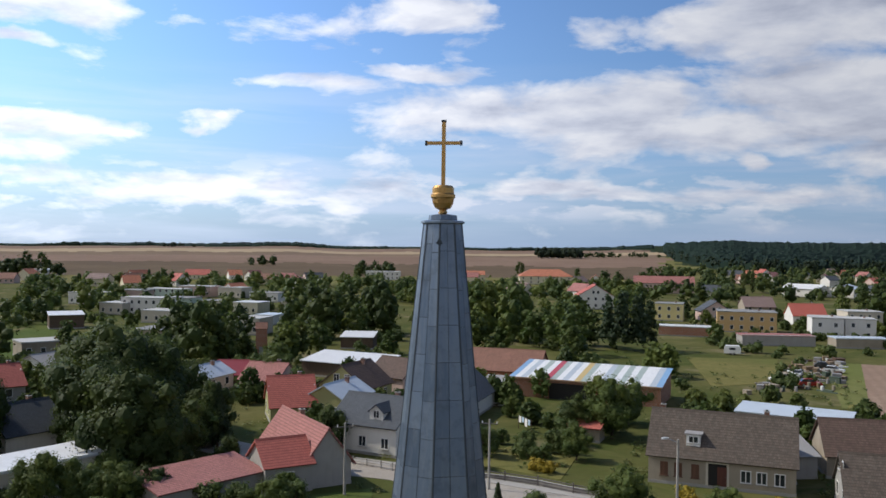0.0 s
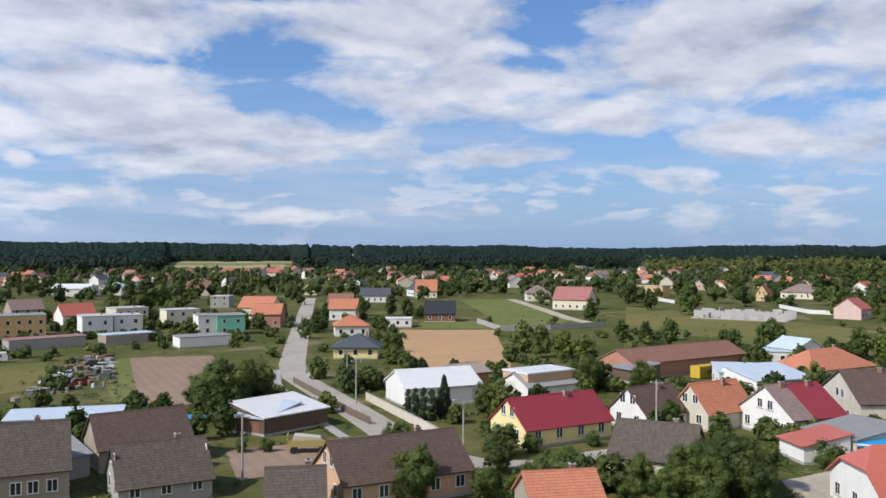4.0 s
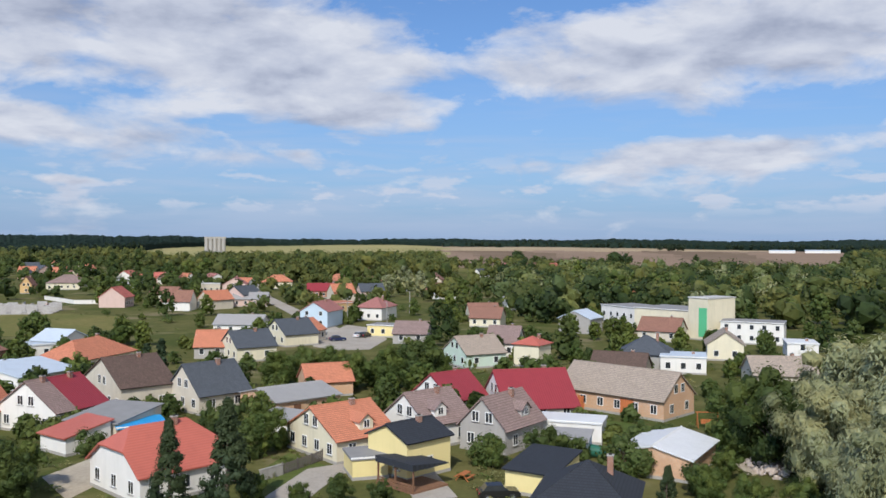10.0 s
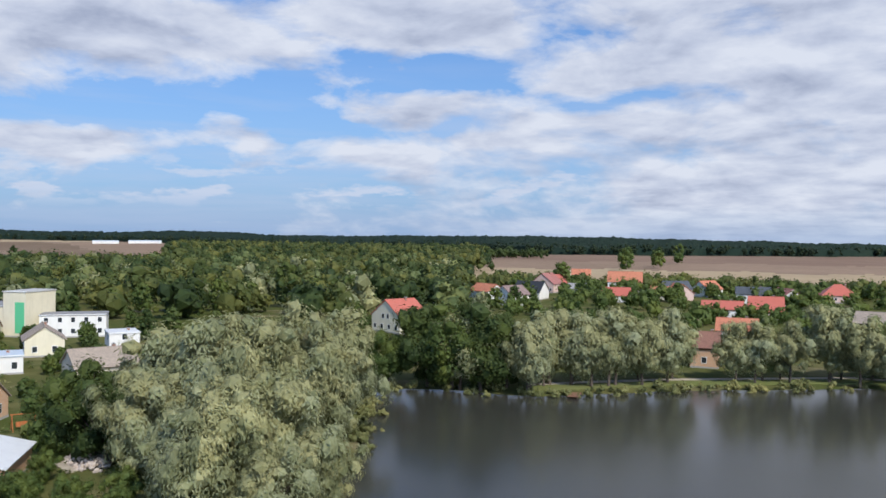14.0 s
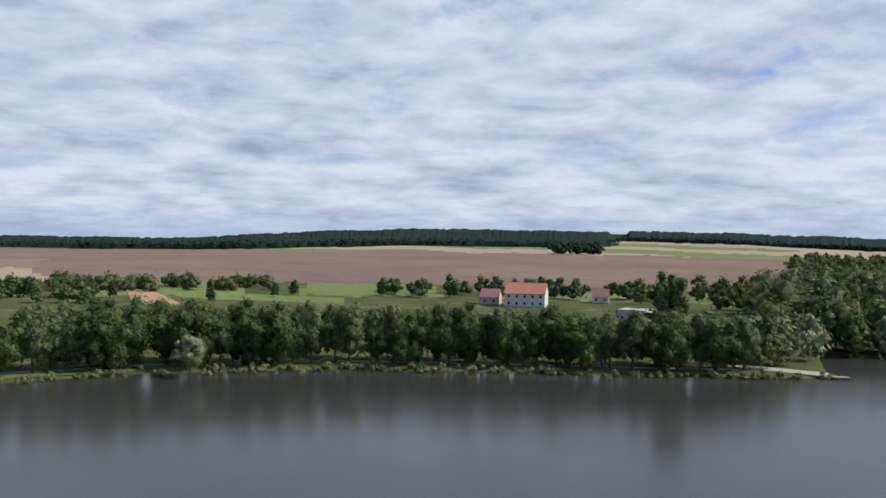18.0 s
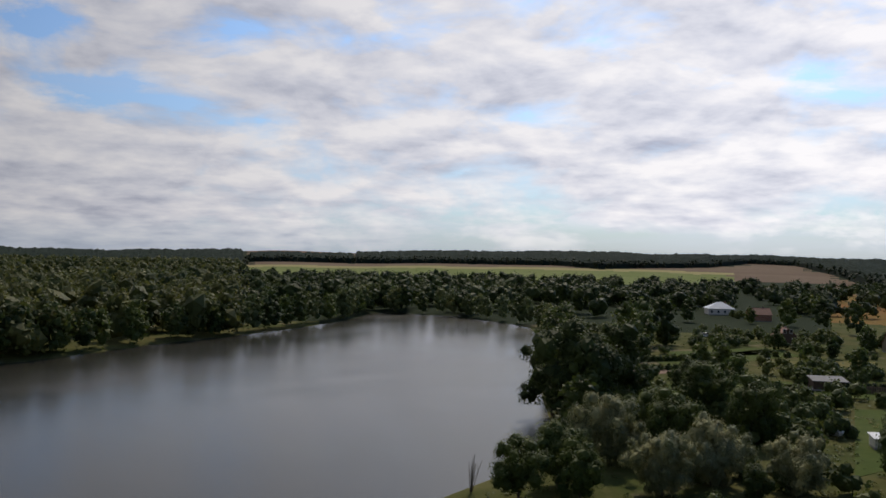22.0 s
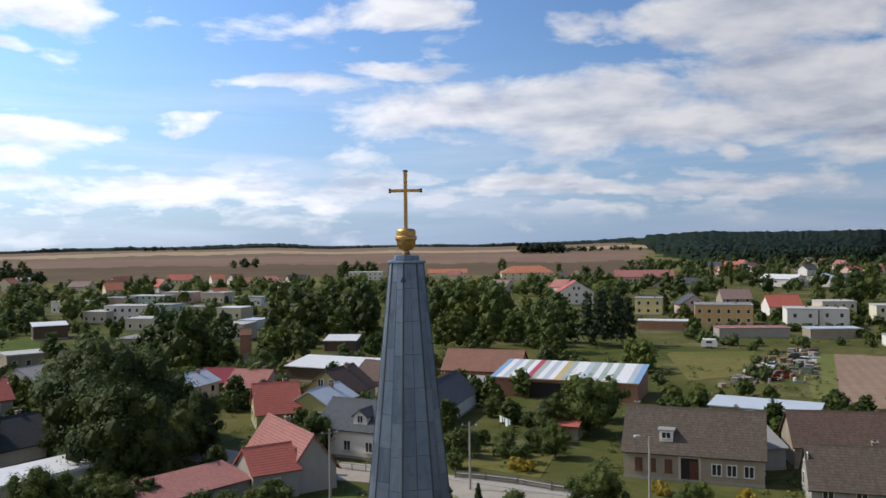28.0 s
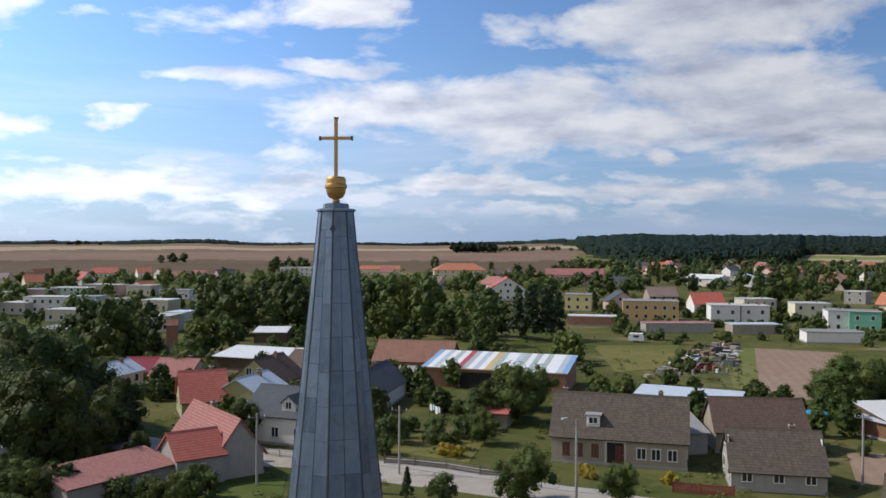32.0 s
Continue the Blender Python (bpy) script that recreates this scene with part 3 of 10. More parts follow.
    part("chimney_cap", Geo().box(x - w / 2 - 0.06, x + w / 2 + 0.06, y - d / 2 - 0.06, y + d / 2 + 0.06, z1, z1 + 0.1), CONCRETE, c)
    # solid box; the shade down the flue is only its near-black colour
    part("flue", Geo().box(x - w / 4, x + w / 4, y - d / 4, y + d / 4, z1 + 0.1, z1 + 0.22), INTERIOR_SHADE, c)


def half_hip_roof(house, L, D, wh, rise, mat, over=0.4, thick=0.16):
    """Ridge along y; both gables clipped by small hips."""
    k = 0.5
    s = rise / (L / 2)
    a, b = L / 2 + over, D / 2 + over
    inset = 1.7 + over
    ze, zm, zr = wh - over * s + 0.03, wh + rise * k + 0.03, wh + rise + 0.03
    xm = L / 2 * (1 - k)

    def plate(name, pts):
        n = len(pts)
        top = [(x, y, z + thick) for x, y, z in pts]
        f = [tuple(range(n))[::-1], tuple(range(n, 2 * n))] + [(i, (i + 1) % n, n + (i + 1) % n, n + i) for i in range(n)]
        part(name, Geo().add(list(pts) + top, f), mat, house)
    for q in (1, -1):
        pts = [(q * a, -b, ze), (q * a, b, ze), (q * xm, b, zm), (0, b - inset, zr), (0, -b + inset, zr), (q * xm, -b, zm)]
        plate("roof_slope", pts if q > 0 else pts[::-1])
        pts = [(-xm, q * b, zm), (xm, q * b, zm), (0, q * (b - inset), zr)]
        plate("roof_hip", pts if q < 0 else pts[::-1])


def add_dormer(house, L, D, wh, rise, ridge, side, u, wall, roof, w=1.9, h=1.5):
    """A small gabled dormer on a slope, its face towards the named side."""
    span = (D if ridge == "x" else L) / 2
    turn = {"f": 0, "r": 90, "b": 180, "l": -90}[side]
    base = pose(0, 0, 0, 0, 0, turn) @ pose(u if side in "fr" else -u, 0, wh + rise * 0.18)
    y0, y1 = -span * 0.86, -span * 0.12
    dz = h
    d = part("dormer", Geo().prism([(-w / 2, -0.3), (w / 2, -0.3), (w / 2, dz * 0.75), (0, dz * 0.75 + w * 0.42), (-w / 2, dz * 0.75)], 1, y0, y1), wall, house, m=base)
    for q in (1, -1):
        e = w / 2 + 0.25
        p = [(0, y0 - 0.25, dz * 0.75 + w * 0.42), (q * e, y0 - 0.25, dz * 0.75 - 0.2), (q * e, y1, dz * 0.75 - 0.2), (0, y1, dz * 0.75 + w * 0.42)]
        top = [(x, y, z + 0.1) for x, y, z in p]
        part("dormer_roof", Geo().add(p + top, [(0, 1, 2, 3), (7, 6, 5, 4), (0, 4, 5, 1), (1, 5, 6, 2), (2, 6, 7, 3), (3, 7, 4, 0)]), roof, d)
    add_window(d, pose(0, y0, 0.25), 0.9, 1.0, bars=2, sill=False)


FOOT = []


def house(x, y, turn, L, D, wh, rise, wall, roof, label, ridge="x", roofkind="gable", wins="", chimneys=(), name="house",
          category="house", group="", door="", over=0.4, floors=1, winsize=(1.1, 1.35), plinth=True, door_mat=None, thick=0.16, dormers=""):
    """A house whose front (-y side) faces back along turn; L along the front, D deep.
    wins: rows such as "f1:-3,0,3 r2:1": side, storey and places along that wall. door: "f:1.5"."""
    FOOT.append((x, y, max(L, D) * 0.5, min(L, D) * 0.5, wh + rise))
    h = thing(name, x, y, 0, turn, label, category, group)
    g = Geo()
    if roofkind == "gable" and ridge == "x":
        g.prism([(-D / 2, -0.3), (D / 2, -0.3), (D / 2, wh), (0, wh + rise), (-D / 2, wh)], 0, -L / 2, L / 2)
    elif roofkind == "halfhip":
        k, c = 0.5, 1.6
        g.prism([(-L / 2, -0.3), (L / 2, -0.3), (L / 2, wh), (L / 2 * (1 - k), wh + rise * k), (-L / 2 * (1 - k), wh + rise * k), (-L / 2, wh)], 1, -D / 2, D / 2)
    elif roofkind == "gable":
        g.prism([(-L / 2, -0.3), (L / 2, -0.3), (L / 2, wh), (0, wh + rise), (-L / 2, wh)], 1, -D / 2, D / 2)
    elif roofkind == "shed":
        g.prism([(-D / 2, -0.3), (D / 2, -0.3), (D / 2, wh + rise), (-D / 2, wh)], 0, -L / 2, L / 2)
    else:
        g.box(-L / 2, L / 2, -D / 2, D / 2, -0.3, wh)
    part("wall", g, wall, h)
    if plinth:
        part("plinth", Geo().box(-L / 2 - 0.04, L / 2 + 0.04, -D / 2 - 0.04, D / 2 + 0.04, -0.3, 0.35), CONCRETE, h)
    if roofkind == "gable":
        gable_roof(h, L, D, wh, rise, roof, over, ridge, thick)
    elif roofkind == "halfhip":
        half_hip_roof(h, L, D, wh, rise, roof, over, thick)
    elif roofkind == "hip":
        hip_roof(h, L, D, wh, rise, roof, over, thick)
    elif roofkind == "shed":
        k = rise / D
        a, b = L / 2 + over * 0.6, D / 2 + over
        slab(h, "roof_slope", roof, (-a, -b, wh - over * k), (a, -b, wh - over * k), (a, b, wh + rise + over * k), (-a, b, wh + rise + over * k), thick)
    elif roofkind == "flat":
        part("roof_slab", Geo().box(-L / 2 - over, L / 2 + over, -D / 2 - over, D / 2 + over, wh, wh + 0.28), roof, h)
        part("coping", Geo().box(-L / 2 - over - 0.03, L / 2 + over + 0.03, -D / 2 - over - 0.03, -D / 2 - over + 0.1, wh + 0.16, wh + 0.32), WHITE, h)
    far = math.hypot(x, y)
    for row in wins.split():
        if far > 150 and row[0] in "lr" and len(wins.split()) > 2 and far > 210:
            continue
        key, places = row.split(":")
        storey = int(key[1])
        for u in places.split(","):
            m = side_pose(L, D, key[0], float(u), 0.95 + (storey - 1) * 2.75)
            add_window(h, m, *winsize, bars=2 if far < 150 else 1, sill=far < 130)
    for u in [d for d in door.split() if d]:
        side, place, *size = u.split(":")
        add_door(h, side_pose(L, D, side, float(place), 0.06 if size else 0.36), door_mat or wood("door", (0.16, 0.07, 0.035)), *[float(q) for q in size])
    for u in dormers.split():
        add_dormer(h, L, D, wh, rise, ridge, u[0], float(u[2:]), wall, roof)
    for cx, cy in chimneys:
        off = abs(cy) / (D / 2) if ridge == "x" else abs(cx) / (L / 2)
        zr = wh + rise * (1 - off) if roofkind == "gable" else wh + rise * 0.6
        add_chimney(h, cx, cy, zr - 0.5, max(zr + 0.7, wh + rise + 0.55))
    return h


# ---------- plants ----------
rng = np.random.default_rng(7)


def leaf_cloud(centers, radii, per, size, droop=0.0, up=0.25, seed=1, hub=None, inner=0.55):
    """Leaf sprays as small bent quads around clump centres; arrays of vertices and faces."""
    r = np.random.default_rng(seed)
    n = len(centers) * per
    c = np.repeat(centers, per, 0)
    rad = np.repeat(radii, per)[:, None]
    d = r.normal(size=(n, 3))
    d /= np.linalg.norm(d, axis=1)[:, None]
    p = c + d * rad * (inner + (1.08 - inner) * r.random((n, 1)) ** 0.6)
    p[:, 2] -= droop * rad[:, 0] * r.random(n) * 1.6
    nor = d * 0.9 + r.normal(size=(n, 3)) * 0.42 + np.array([0, 0, up])
    if hub is not None:
        w = p - np.asarray(hub)
        nor = nor + 0.8 * w / (np.linalg.norm(w, axis=1)[:, None] + 1e-6)
    nor /= np.linalg.norm(nor, axis=1)[:, None]
    a = np.cross(nor, r.normal(size=(n, 3)))
    if droop:
        a = a * 0.4 + np.array([0, 0, -1.0])
        a -= nor * (a * nor).sum(1)[:, None]
    a /= np.linalg.norm(a, axis=1)[:, None] + 1e-9
    b = np.cross(nor, a)
    s = size * (0.6 + 0.8 * r.random((n, 1)))
    la, lb = (1.5, 0.42) if droop else (0.85, 0.6)
    bend = nor * s * 0.22
    v = np.stack([p - a * s * la, p + b * s * lb - bend, p + a * s * la, p - b * s * lb - bend], 1).reshape(-1, 3)
    return v


def quads_mesh(name, v, mat):
    n = len(v) // 4
    me = bpy.data.meshes.new(name)
    me.vertices.add(4 * n)
    me.vertices.foreach_set("co", np.asarray(v, np.float32).ravel())
    me.loops.add(4 * n)
    me.loops.foreach_set("vertex_index", np.arange(4 * n, dtype=np.int32))
    me.polygons.add(n)
    me.polygons.foreach_set("loop_start", np.arange(0, 4 * n, 4, dtype=np.int32))
    me.update(calc_edges=True)
    me.materials.append(mat)
    return me


ICO = [(-1, 1.618, 0), (1, 1.618, 0), (-1, -1.618, 0), (1, -1.618, 0), (0, -1, 1.618), (0, 1, 1.618), (0, -1, -1.618), (0, 1, -1.618),
       (1.618, 0, -1), (1.618, 0, 1), (-1.618, 0, -1), (-1.618, 0, 1)]
ICO_FACES = [(0, 11, 5), (0, 5, 1), (0, 1, 7), (0, 7, 10), (0, 10, 11), (1, 5, 9), (5, 11, 4), (11, 10, 2), (10, 7, 6), (7, 1, 8),
             (3, 9, 4), (3, 4, 2), (3, 2, 6), (3, 6, 8), (3, 8, 9), (4, 9, 5), (2, 4, 11), (6, 2, 10), (8, 6, 7), (9, 8, 1)]


def crown_mesh(name, v, mat, centers, radii, fill, seed=1):
    """Leaf sprays over the dense twig mass inside each clump, as one mesh."""
    r = np.random.default_rng(seed)
    base = np.array(ICO) / 1.902
    m, n = len(centers), len(v) // 4
    jit = (1 + 0.5 * (r.random((m, 12, 1)) - 0.5)) * (0.8 + 0.4 * r.random((m, 1, 3)))
    hull = (np.asarray(centers)[:, None, :] + base[None] * jit * (np.asarray(radii) * fill)[:, None, None]).reshape(-1, 3)
    tris = (np.array(ICO_FACES)[None] + 12 * np.arange(m)[:, None, None]).reshape(-1) + 4 * n
    me = bpy.data.meshes.new(name)
    me.vertices.add(4 * n + 12 * m)
    me.vertices.foreach_set("co", np.concatenate([np.asarray(v), hull]).astype(np.float32).ravel())
    me.loops.add(4 * n + 60 * m)
    me.loops.foreach_set("vertex_index", np.concatenate([np.arange(4 * n), tris]).astype(np.int32))
    me.polygons.add(n + 20 * m)
    me.polygons.foreach_set("loop_start", np.concatenate([np.arange(n) * 4, 4 * n + 3 * np.arange(20 * m)]).astype(np.int32))
    me.update(calc_edges=True)
    me.polygons.foreach_set("use_smooth", [True] * n + [False] * (20 * m))
    me.materials.append(mat)
    return me


def crown_points(n, rx, rz, z0, seed, lump=0.25):
    """Clump centres in a lumpy egg-shaped crown from z0 up, more of them near its skin."""
    r = np.random.default_rng(seed)
    d = r.normal(size=(n, 3))
    d /= np.linalg.norm(d, axis=1)[:, None]
    k = (0.35 + 0.65 * r.random(n) ** 0.45) * (1 + lump * np.sin(3 * np.arctan2(d[:, 1], d[:, 0]) + seed) * (1 - np.abs(d[:, 2])) + lump * 0.6 * r.normal(size=n) * 0.5)
    p = d * k[:, None] * np.array([rx, rx, rz])
    p[:, 2] += z0 + rz
    return p


def trunk_geo(h, r, limbs, crown, seed):
    """A tapered trunk in bent pieces with limbs that reach into the crown."""
    rr = random.Random(seed)
    g, p = Geo(), Vector((0, 0, -0.2))
    for k in range(4):
        q = Vector((rr.uniform(-0.03, 0.03) * h, rr.uniform(-0.03, 0.03) * h, h * (k + 1) / 4))
        g.tube(p, q, r * (1 - 0.2 * k), r * (0.8 - 0.2 * k) + 0.01, 7)
        p = q
    for k in range(limbs):
        c = crown[rr.randrange(len(crown))]
        s = Vector((0, 0, h * rr.uniform(0.35, 0.85)))
        mid = s.lerp(Vector(c), 0.5) + Vector((0, 0, 0.3))
        g.tube(s, mid, r * 0.35, r * 0.2, 5).tube(mid, Vector(c), r * 0.2, 0.02, 4)
    return g


TREES = {}


def tree_kind(name, variants, height, rx, rz, z0, clumps, per, size, mat, cr, droop=0.0, trunk_r=0.28, lump=0.25, shape="egg", label="", category="tree"):
    """Prototype trees of unit kinds, linked far below nothing: the first placing uses the prototype meshes."""
    kinds = []
    for k in range(variants):
        sd = abs(hash(0)) + 97 * k + sum(map(ord, name))
        pts = crown_points(clumps, rx, rz, z0, sd, lump)
        if shape == "cone":
            r = np.random.default_rng(sd)
            t = r.random(clumps) ** 0.7
            a = r.random(clumps) * 6.283
            rad = rx * (1 - t) * (0.55 + 0.5 * r.random(clumps))
            pts = np.stack([rad * np.cos(a), rad * np.sin(a), z0 + t * 2 * rz], 1)
        elif shape == "column":
            r = np.random.default_rng(sd)
            t = r.random(clumps)
            a = r.random(clumps) * 6.283
            rad = rx * np.sin(np.pi * np.clip(t * 0.92 + 0.08, 0, 1)) ** 0.6 * (0.4 + 0.6 * r.random(clumps))
            pts = np.stack([rad * np.cos(a), rad * np.sin(a), z0 + t * 2 * rz], 1)
        rs = np.random.default_rng(sd + 5)
        radii = cr * (0.65 + 0.7 * rs.random(clumps))
        if shape == "cone":
            radii *= 0.55 + 0.6 * (1 - (pts[:, 2] - z0) / (2 * rz))
        crown = crown_mesh("crown", leaf_cloud(pts, radii, per, size, droop, seed=sd + 9, hub=(0, 0, z0 + rz * 0.8)), mat, pts, radii, 0.6, sd)
        tr = trunk_geo(z0 + rz * (1.0 if shape == "egg" else 1.7), trunk_r, 7, [tuple(p) for p in pts], sd).mesh("trunk", BARK, fix=False)
        kinds.append((tr, crown))
    TREES[name] = (kinds, label, category)


def tree(kind, x, y, scale=1.0, z=0.0, squash=1.0, label="", group="", k=None):
    if kind == "willow" and math.hypot(x, y) > 118:
        kind = "willow_far"
    kinds, lab, cat = TREES[kind]
    i = (int(abs(x) * 7.3 + abs(y) * 3.1) if k is None else k) % len(kinds)
    t = thing(cat, x, y, z, (x * 37 + y * 91) % 360, label or lab, cat, group)
    t.scale = (scale, scale, scale * squash)
    part("trunk", kinds[i][0], None, t)
    part("crown", kinds[i][1], None, t)
    return t

# ---------- ground, lake and fields ----------
# height of the skyline in degrees, every five degrees clockwise from +y
SKYLINE = [0.02, -0.05, 0.1, 0.3, 0.52, 0.45, 0.41, 0.35, 0.29, 0.27, 0.25, 0.09, 0.11, 0.17, 0.25, 0.22, 0.05, 0.04, 0.05, 0.02, 0.04, 0.04, 0.0, -0.0, 0.05, -0.11, -0.16, -0.11, -0.02, -0.07, -0.12, -0.2, -0.33, -0.27, -0.26, -0.25, -0.18, 0.12, 0.48, 0.71, 0.64, 0.72, 0.75, 0.76, 0.58, 0.47, 0.3, 0.19, 0.06, 0.06, -0.1, -0.12, -0.02, 0.15, 0.03, 0.24, 0.2, 0.32, 0.24, 0.2, 0.15, 0.17, 0.14, 0.17, 0.19, 0.21, 0.07, -0.11, 0.04, 0.06, 0.14, -0.03]
LAKE = [(67, -53), (80, -68), (97, -85), (113, -97), (101, -107), (88, -113), (74, -136), (52, -163), (28, -172), (5, -178), (-32, -177), (-60, -168),
        (-92, -156), (-112, -150), (-128, -147), (-150, -176), (-186, -166), (-206, -145), (-190, -112), (-213, -82), (-251, -62), (-300, -30), (-345, -8),
        (-395, 5), (-375, 40), (-325, 62), (-280, 58), (-225, 50), (-168, 34), (-120, 27), (-98, 8), (-62, -14), (-20, -30), (25, -38), (50, -42)]
WATER_Z = -0.5


def lake_distance(px, py):
    """Distance to the lake's edge, negative inside."""
    d = np.full(px.shape, 1e9)
    inside = np.zeros(px.shape, bool)
    for (ax, ay), (bx, by) in zip(LAKE, LAKE[1:] + LAKE[:1]):
        ex, ey = bx - ax, by - ay
        k = np.clip(((px - ax) * ex + (py - ay) * ey) / (ex * ex + ey * ey), 0, 1)
        d = np.minimum(d, np.hypot(px - ax - k * ex, py - ay - k * ey))
        cross = ((ay > py) != (by > py)) & (px < (bx - ax) * (py - ay) / (by - ay + 1e-12) + ax)
        inside ^= cross
    return np.where(inside, -d, d)


def skyline(az):
    k = np.mod(az, 360) / 5.0
    i = np.floor(k).astype(int) % 72
    f = k - np.floor(k)
    f = f * f * (3 - 2 * f)
    s = np.array(SKYLINE)
    return s[i] * (1 - f) + s[(i + 1) % 72] * f


def land(px, py):
    """Height of the ground: level round the village, banks at the lake, rising far off to the skyline."""
    px, py = np.asarray(px, float), np.asarray(py, float)
    r = np.hypot(px, py)
    az = np.degrees(np.arctan2(px, py))
    far = np.clip((r - 700) / 2900, 0, 1)
    top = 26.5 + 3600 * np.tan(np.radians(skyline(az))) - 13.0
    z = top * far ** 1.6 + 1.5 * np.sin(px * 0.004 + 1) * np.sin(py * 0.005) * np.clip((r - 500) / 600, 0, 1)
    ld = lake_distance(px, py)
    return np.where(ld < 12, np.minimum(z, np.clip((ld - 2.5) * 0.22, -2.5, 0)), z)


GRASS = soil("grass", (0.060, 0.080, 0.021), (0.122, 0.114, 0.042), 0, 0, 0.9, 0.03, bare=(0.23, 0.185, 0.115))
MEADOW = soil("meadow", (0.185, 0.160, 0.060), (0.125, 0.132, 0.042), 0, 0, 0.6, 0.015)
STUBBLE = soil("stubble_field", (0.36, 0.27, 0.17), (0.42, 0.33, 0.21), 9.0, 35, 0.15, 0.004)
BROWN = soil("bare_field", (0.205, 0.135, 0.098), (0.26, 0.18, 0.13), 7.0, 80, 0.15, 0.004)
TAN = soil("tan_field", (0.215, 0.155, 0.105), (0.165, 0.115, 0.080), 8.0, 10, 0.12, 0.003)
GOLD = soil("golden_field", (0.265, 0.112, 0.038), (0.225, 0.165, 0.050), 5.0, 60, 0.3, 0.007, bare=(0.30, 0.18, 0.08))
GREENFIELD = soil("green_field", (0.16, 0.20, 0.06), (0.20, 0.23, 0.08), 6.0, 0, 0.2, 0.006)
SPORT = soil("mown_field", (0.135, 0.155, 0.048), (0.165, 0.172, 0.062), 0, 0, 0.5, 0.02)
LAWN = soil("lawn", (0.070, 0.104, 0.026), (0.108, 0.128, 0.040), 0, 0, 1.2, 0.05)
FLOOR = soil("forest_floor", (0.020, 0.032, 0.014), (0.028, 0.040, 0.018), 0, 0, 0.3, 0.01)
PLOUGHED = soil("ploughed_soil", (0.27, 0.185, 0.135), (0.32, 0.23, 0.17), 2.2, 20, 1.5, 0.05)
WHEAT = soil("ripe_field", (0.48, 0.30, 0.16), (0.42, 0.27, 0.15), 1.2, -35, 0.8, 0.03)
PATHSAND = soil("sandy_path", (0.46, 0.40, 0.31), (0.40, 0.34, 0.26), 0, 0, 2.0, 0.05)

DARKFIELD = soil("fallow_field", (0.120, 0.086, 0.056), (0.155, 0.112, 0.070), 8.0, 30, 0.12, 0.004)
YELLOWFIELD = soil("yellow_stubble", (0.36, 0.31, 0.14), (0.29, 0.27, 0.12), 9.0, 15, 0.15, 0.004)
PALEFIELD = soil("pale_brown_field", (0.29, 0.205, 0.145), (0.24, 0.17, 0.12), 9.0, 65, 0.15, 0.004)
GROUND_MATS = [GRASS, MEADOW, STUBBLE, BROWN, TAN, GOLD, GREENFIELD, FLOOR, DARKFIELD, YELLOWFIELD, PALEFIELD]


# distance of the far forest's edge beyond the fields, by azimuth
FRONT_AZ = [0, 13, 15.3, 16, 18.7, 23, 28, 29, 29.4, 37, 37.6, 44, 51, 62, 69, 73.5, 79, 89, 93, 106, 113, 120, 125, 132, 139, 143, 150, 156, 170, 185, 199, 207,
            209, 217, 239, 240, 262, 262.5, 282.5, 285.5, 292.5, 295, 297.5, 301, 303, 321, 324.5, 327, 328.5, 360]
FRONT_R = [3000, 2900, 2300, 1470, 1034, 930, 990, 1100, 1560, 1540, 1050, 1000, 1044, 1185, 1295, 1600, 2500, 2900, 2420, 2300, 2026, 1660, 1560, 1676, 1404, 1250, 1240, 1320, 1720, 1650, 1810, 1790,
           2500, 2400, 2040, 430, 430, 1720, 1700, 1420, 1860, 2380, 2300, 1060, 820, 860, 1300, 2000, 2900, 3000]


def front(az):
    return np.interp(np.mod(az, 360), FRONT_AZ, FRONT_R)


def cover_of(az, r):
    """Which ground lies at an azimuth and distance."""
    az = (az + 0.5 * math.sin(r * 0.011) + 0.25 * math.sin(r * 0.037 + az)) % 360
    r = r * (1 + 0.02 * math.sin(az * 0.8) + 0.008 * math.sin(az * 3.7))
    if r < 330:
        return 0
    if r > float(front(az)) + 5:
        return 2 if 38.3 < az < 41 and 1980 < r < 2340 else 3 if 263 < az < 269.5 and r > 2700 else 7
    if az < 15.6 or az > 328:
        if r < 560:
            return 0
        if r < 700:
            return 1
        if r < 1120:
            return 8
        if r < 1650:
            return 3
        return 4 if r < 1950 else 2 if r < 2350 else 3
    if az < 29.3:
        return 0 if r < 800 else 1
    if az < 37.5:
        return 0 if r < 1150 else 2 if r < 1260 or r > 1440 else 6
    if az < 71:
        return 0
    if az < 93:
        return 0 if r < 1000 else 9
    if az < 120:
        return 0 if r < 700 else 1 if r < 800 else 2 if r > 1900 else 4 if math.sin(az * 0.5 + r * 0.002) > 0.3 else 10
    if az < 138:
        return 7 if r < 1200 else 3
    if az < 219:
        if r < (430 if az < 168 else 400):
            return 0
        if az > 168 and r < 505:
            return 6 if math.sin(az * 0.5) > -0.6 else 0
        if az < 172 and r < 900:
            return 2 if r < 700 else 10
        if r > 1400 and az > 185:
            return 2 if math.sin(r * 0.012 + az * 0.2) > 0 else 6
        return 3
    if az < 240:
        return 7 if r < 1480 else 2
    if az < 262:
        return 7
    if az < 294:
        return 7 if r < 860 else 6 if r < 1330 else 9 if r < 1480 else 4
    if az < 299:
        return 7 if r < 1040 else 4
    return 0 if r < 420 else 5 if r < 790 and az < 327 else 8 if r < 1100 else 4


radii = [0.0, 6, 12, 18, 24, 30, 36, 42]
while radii[-1] < 4700:
    radii.append(radii[-1] * 1.033 + 0.5)
radii = np.array(radii)
ANG = 720
aa, rr_ = np.meshgrid(np.arange(ANG) * 2 * np.pi / ANG, radii[1:])
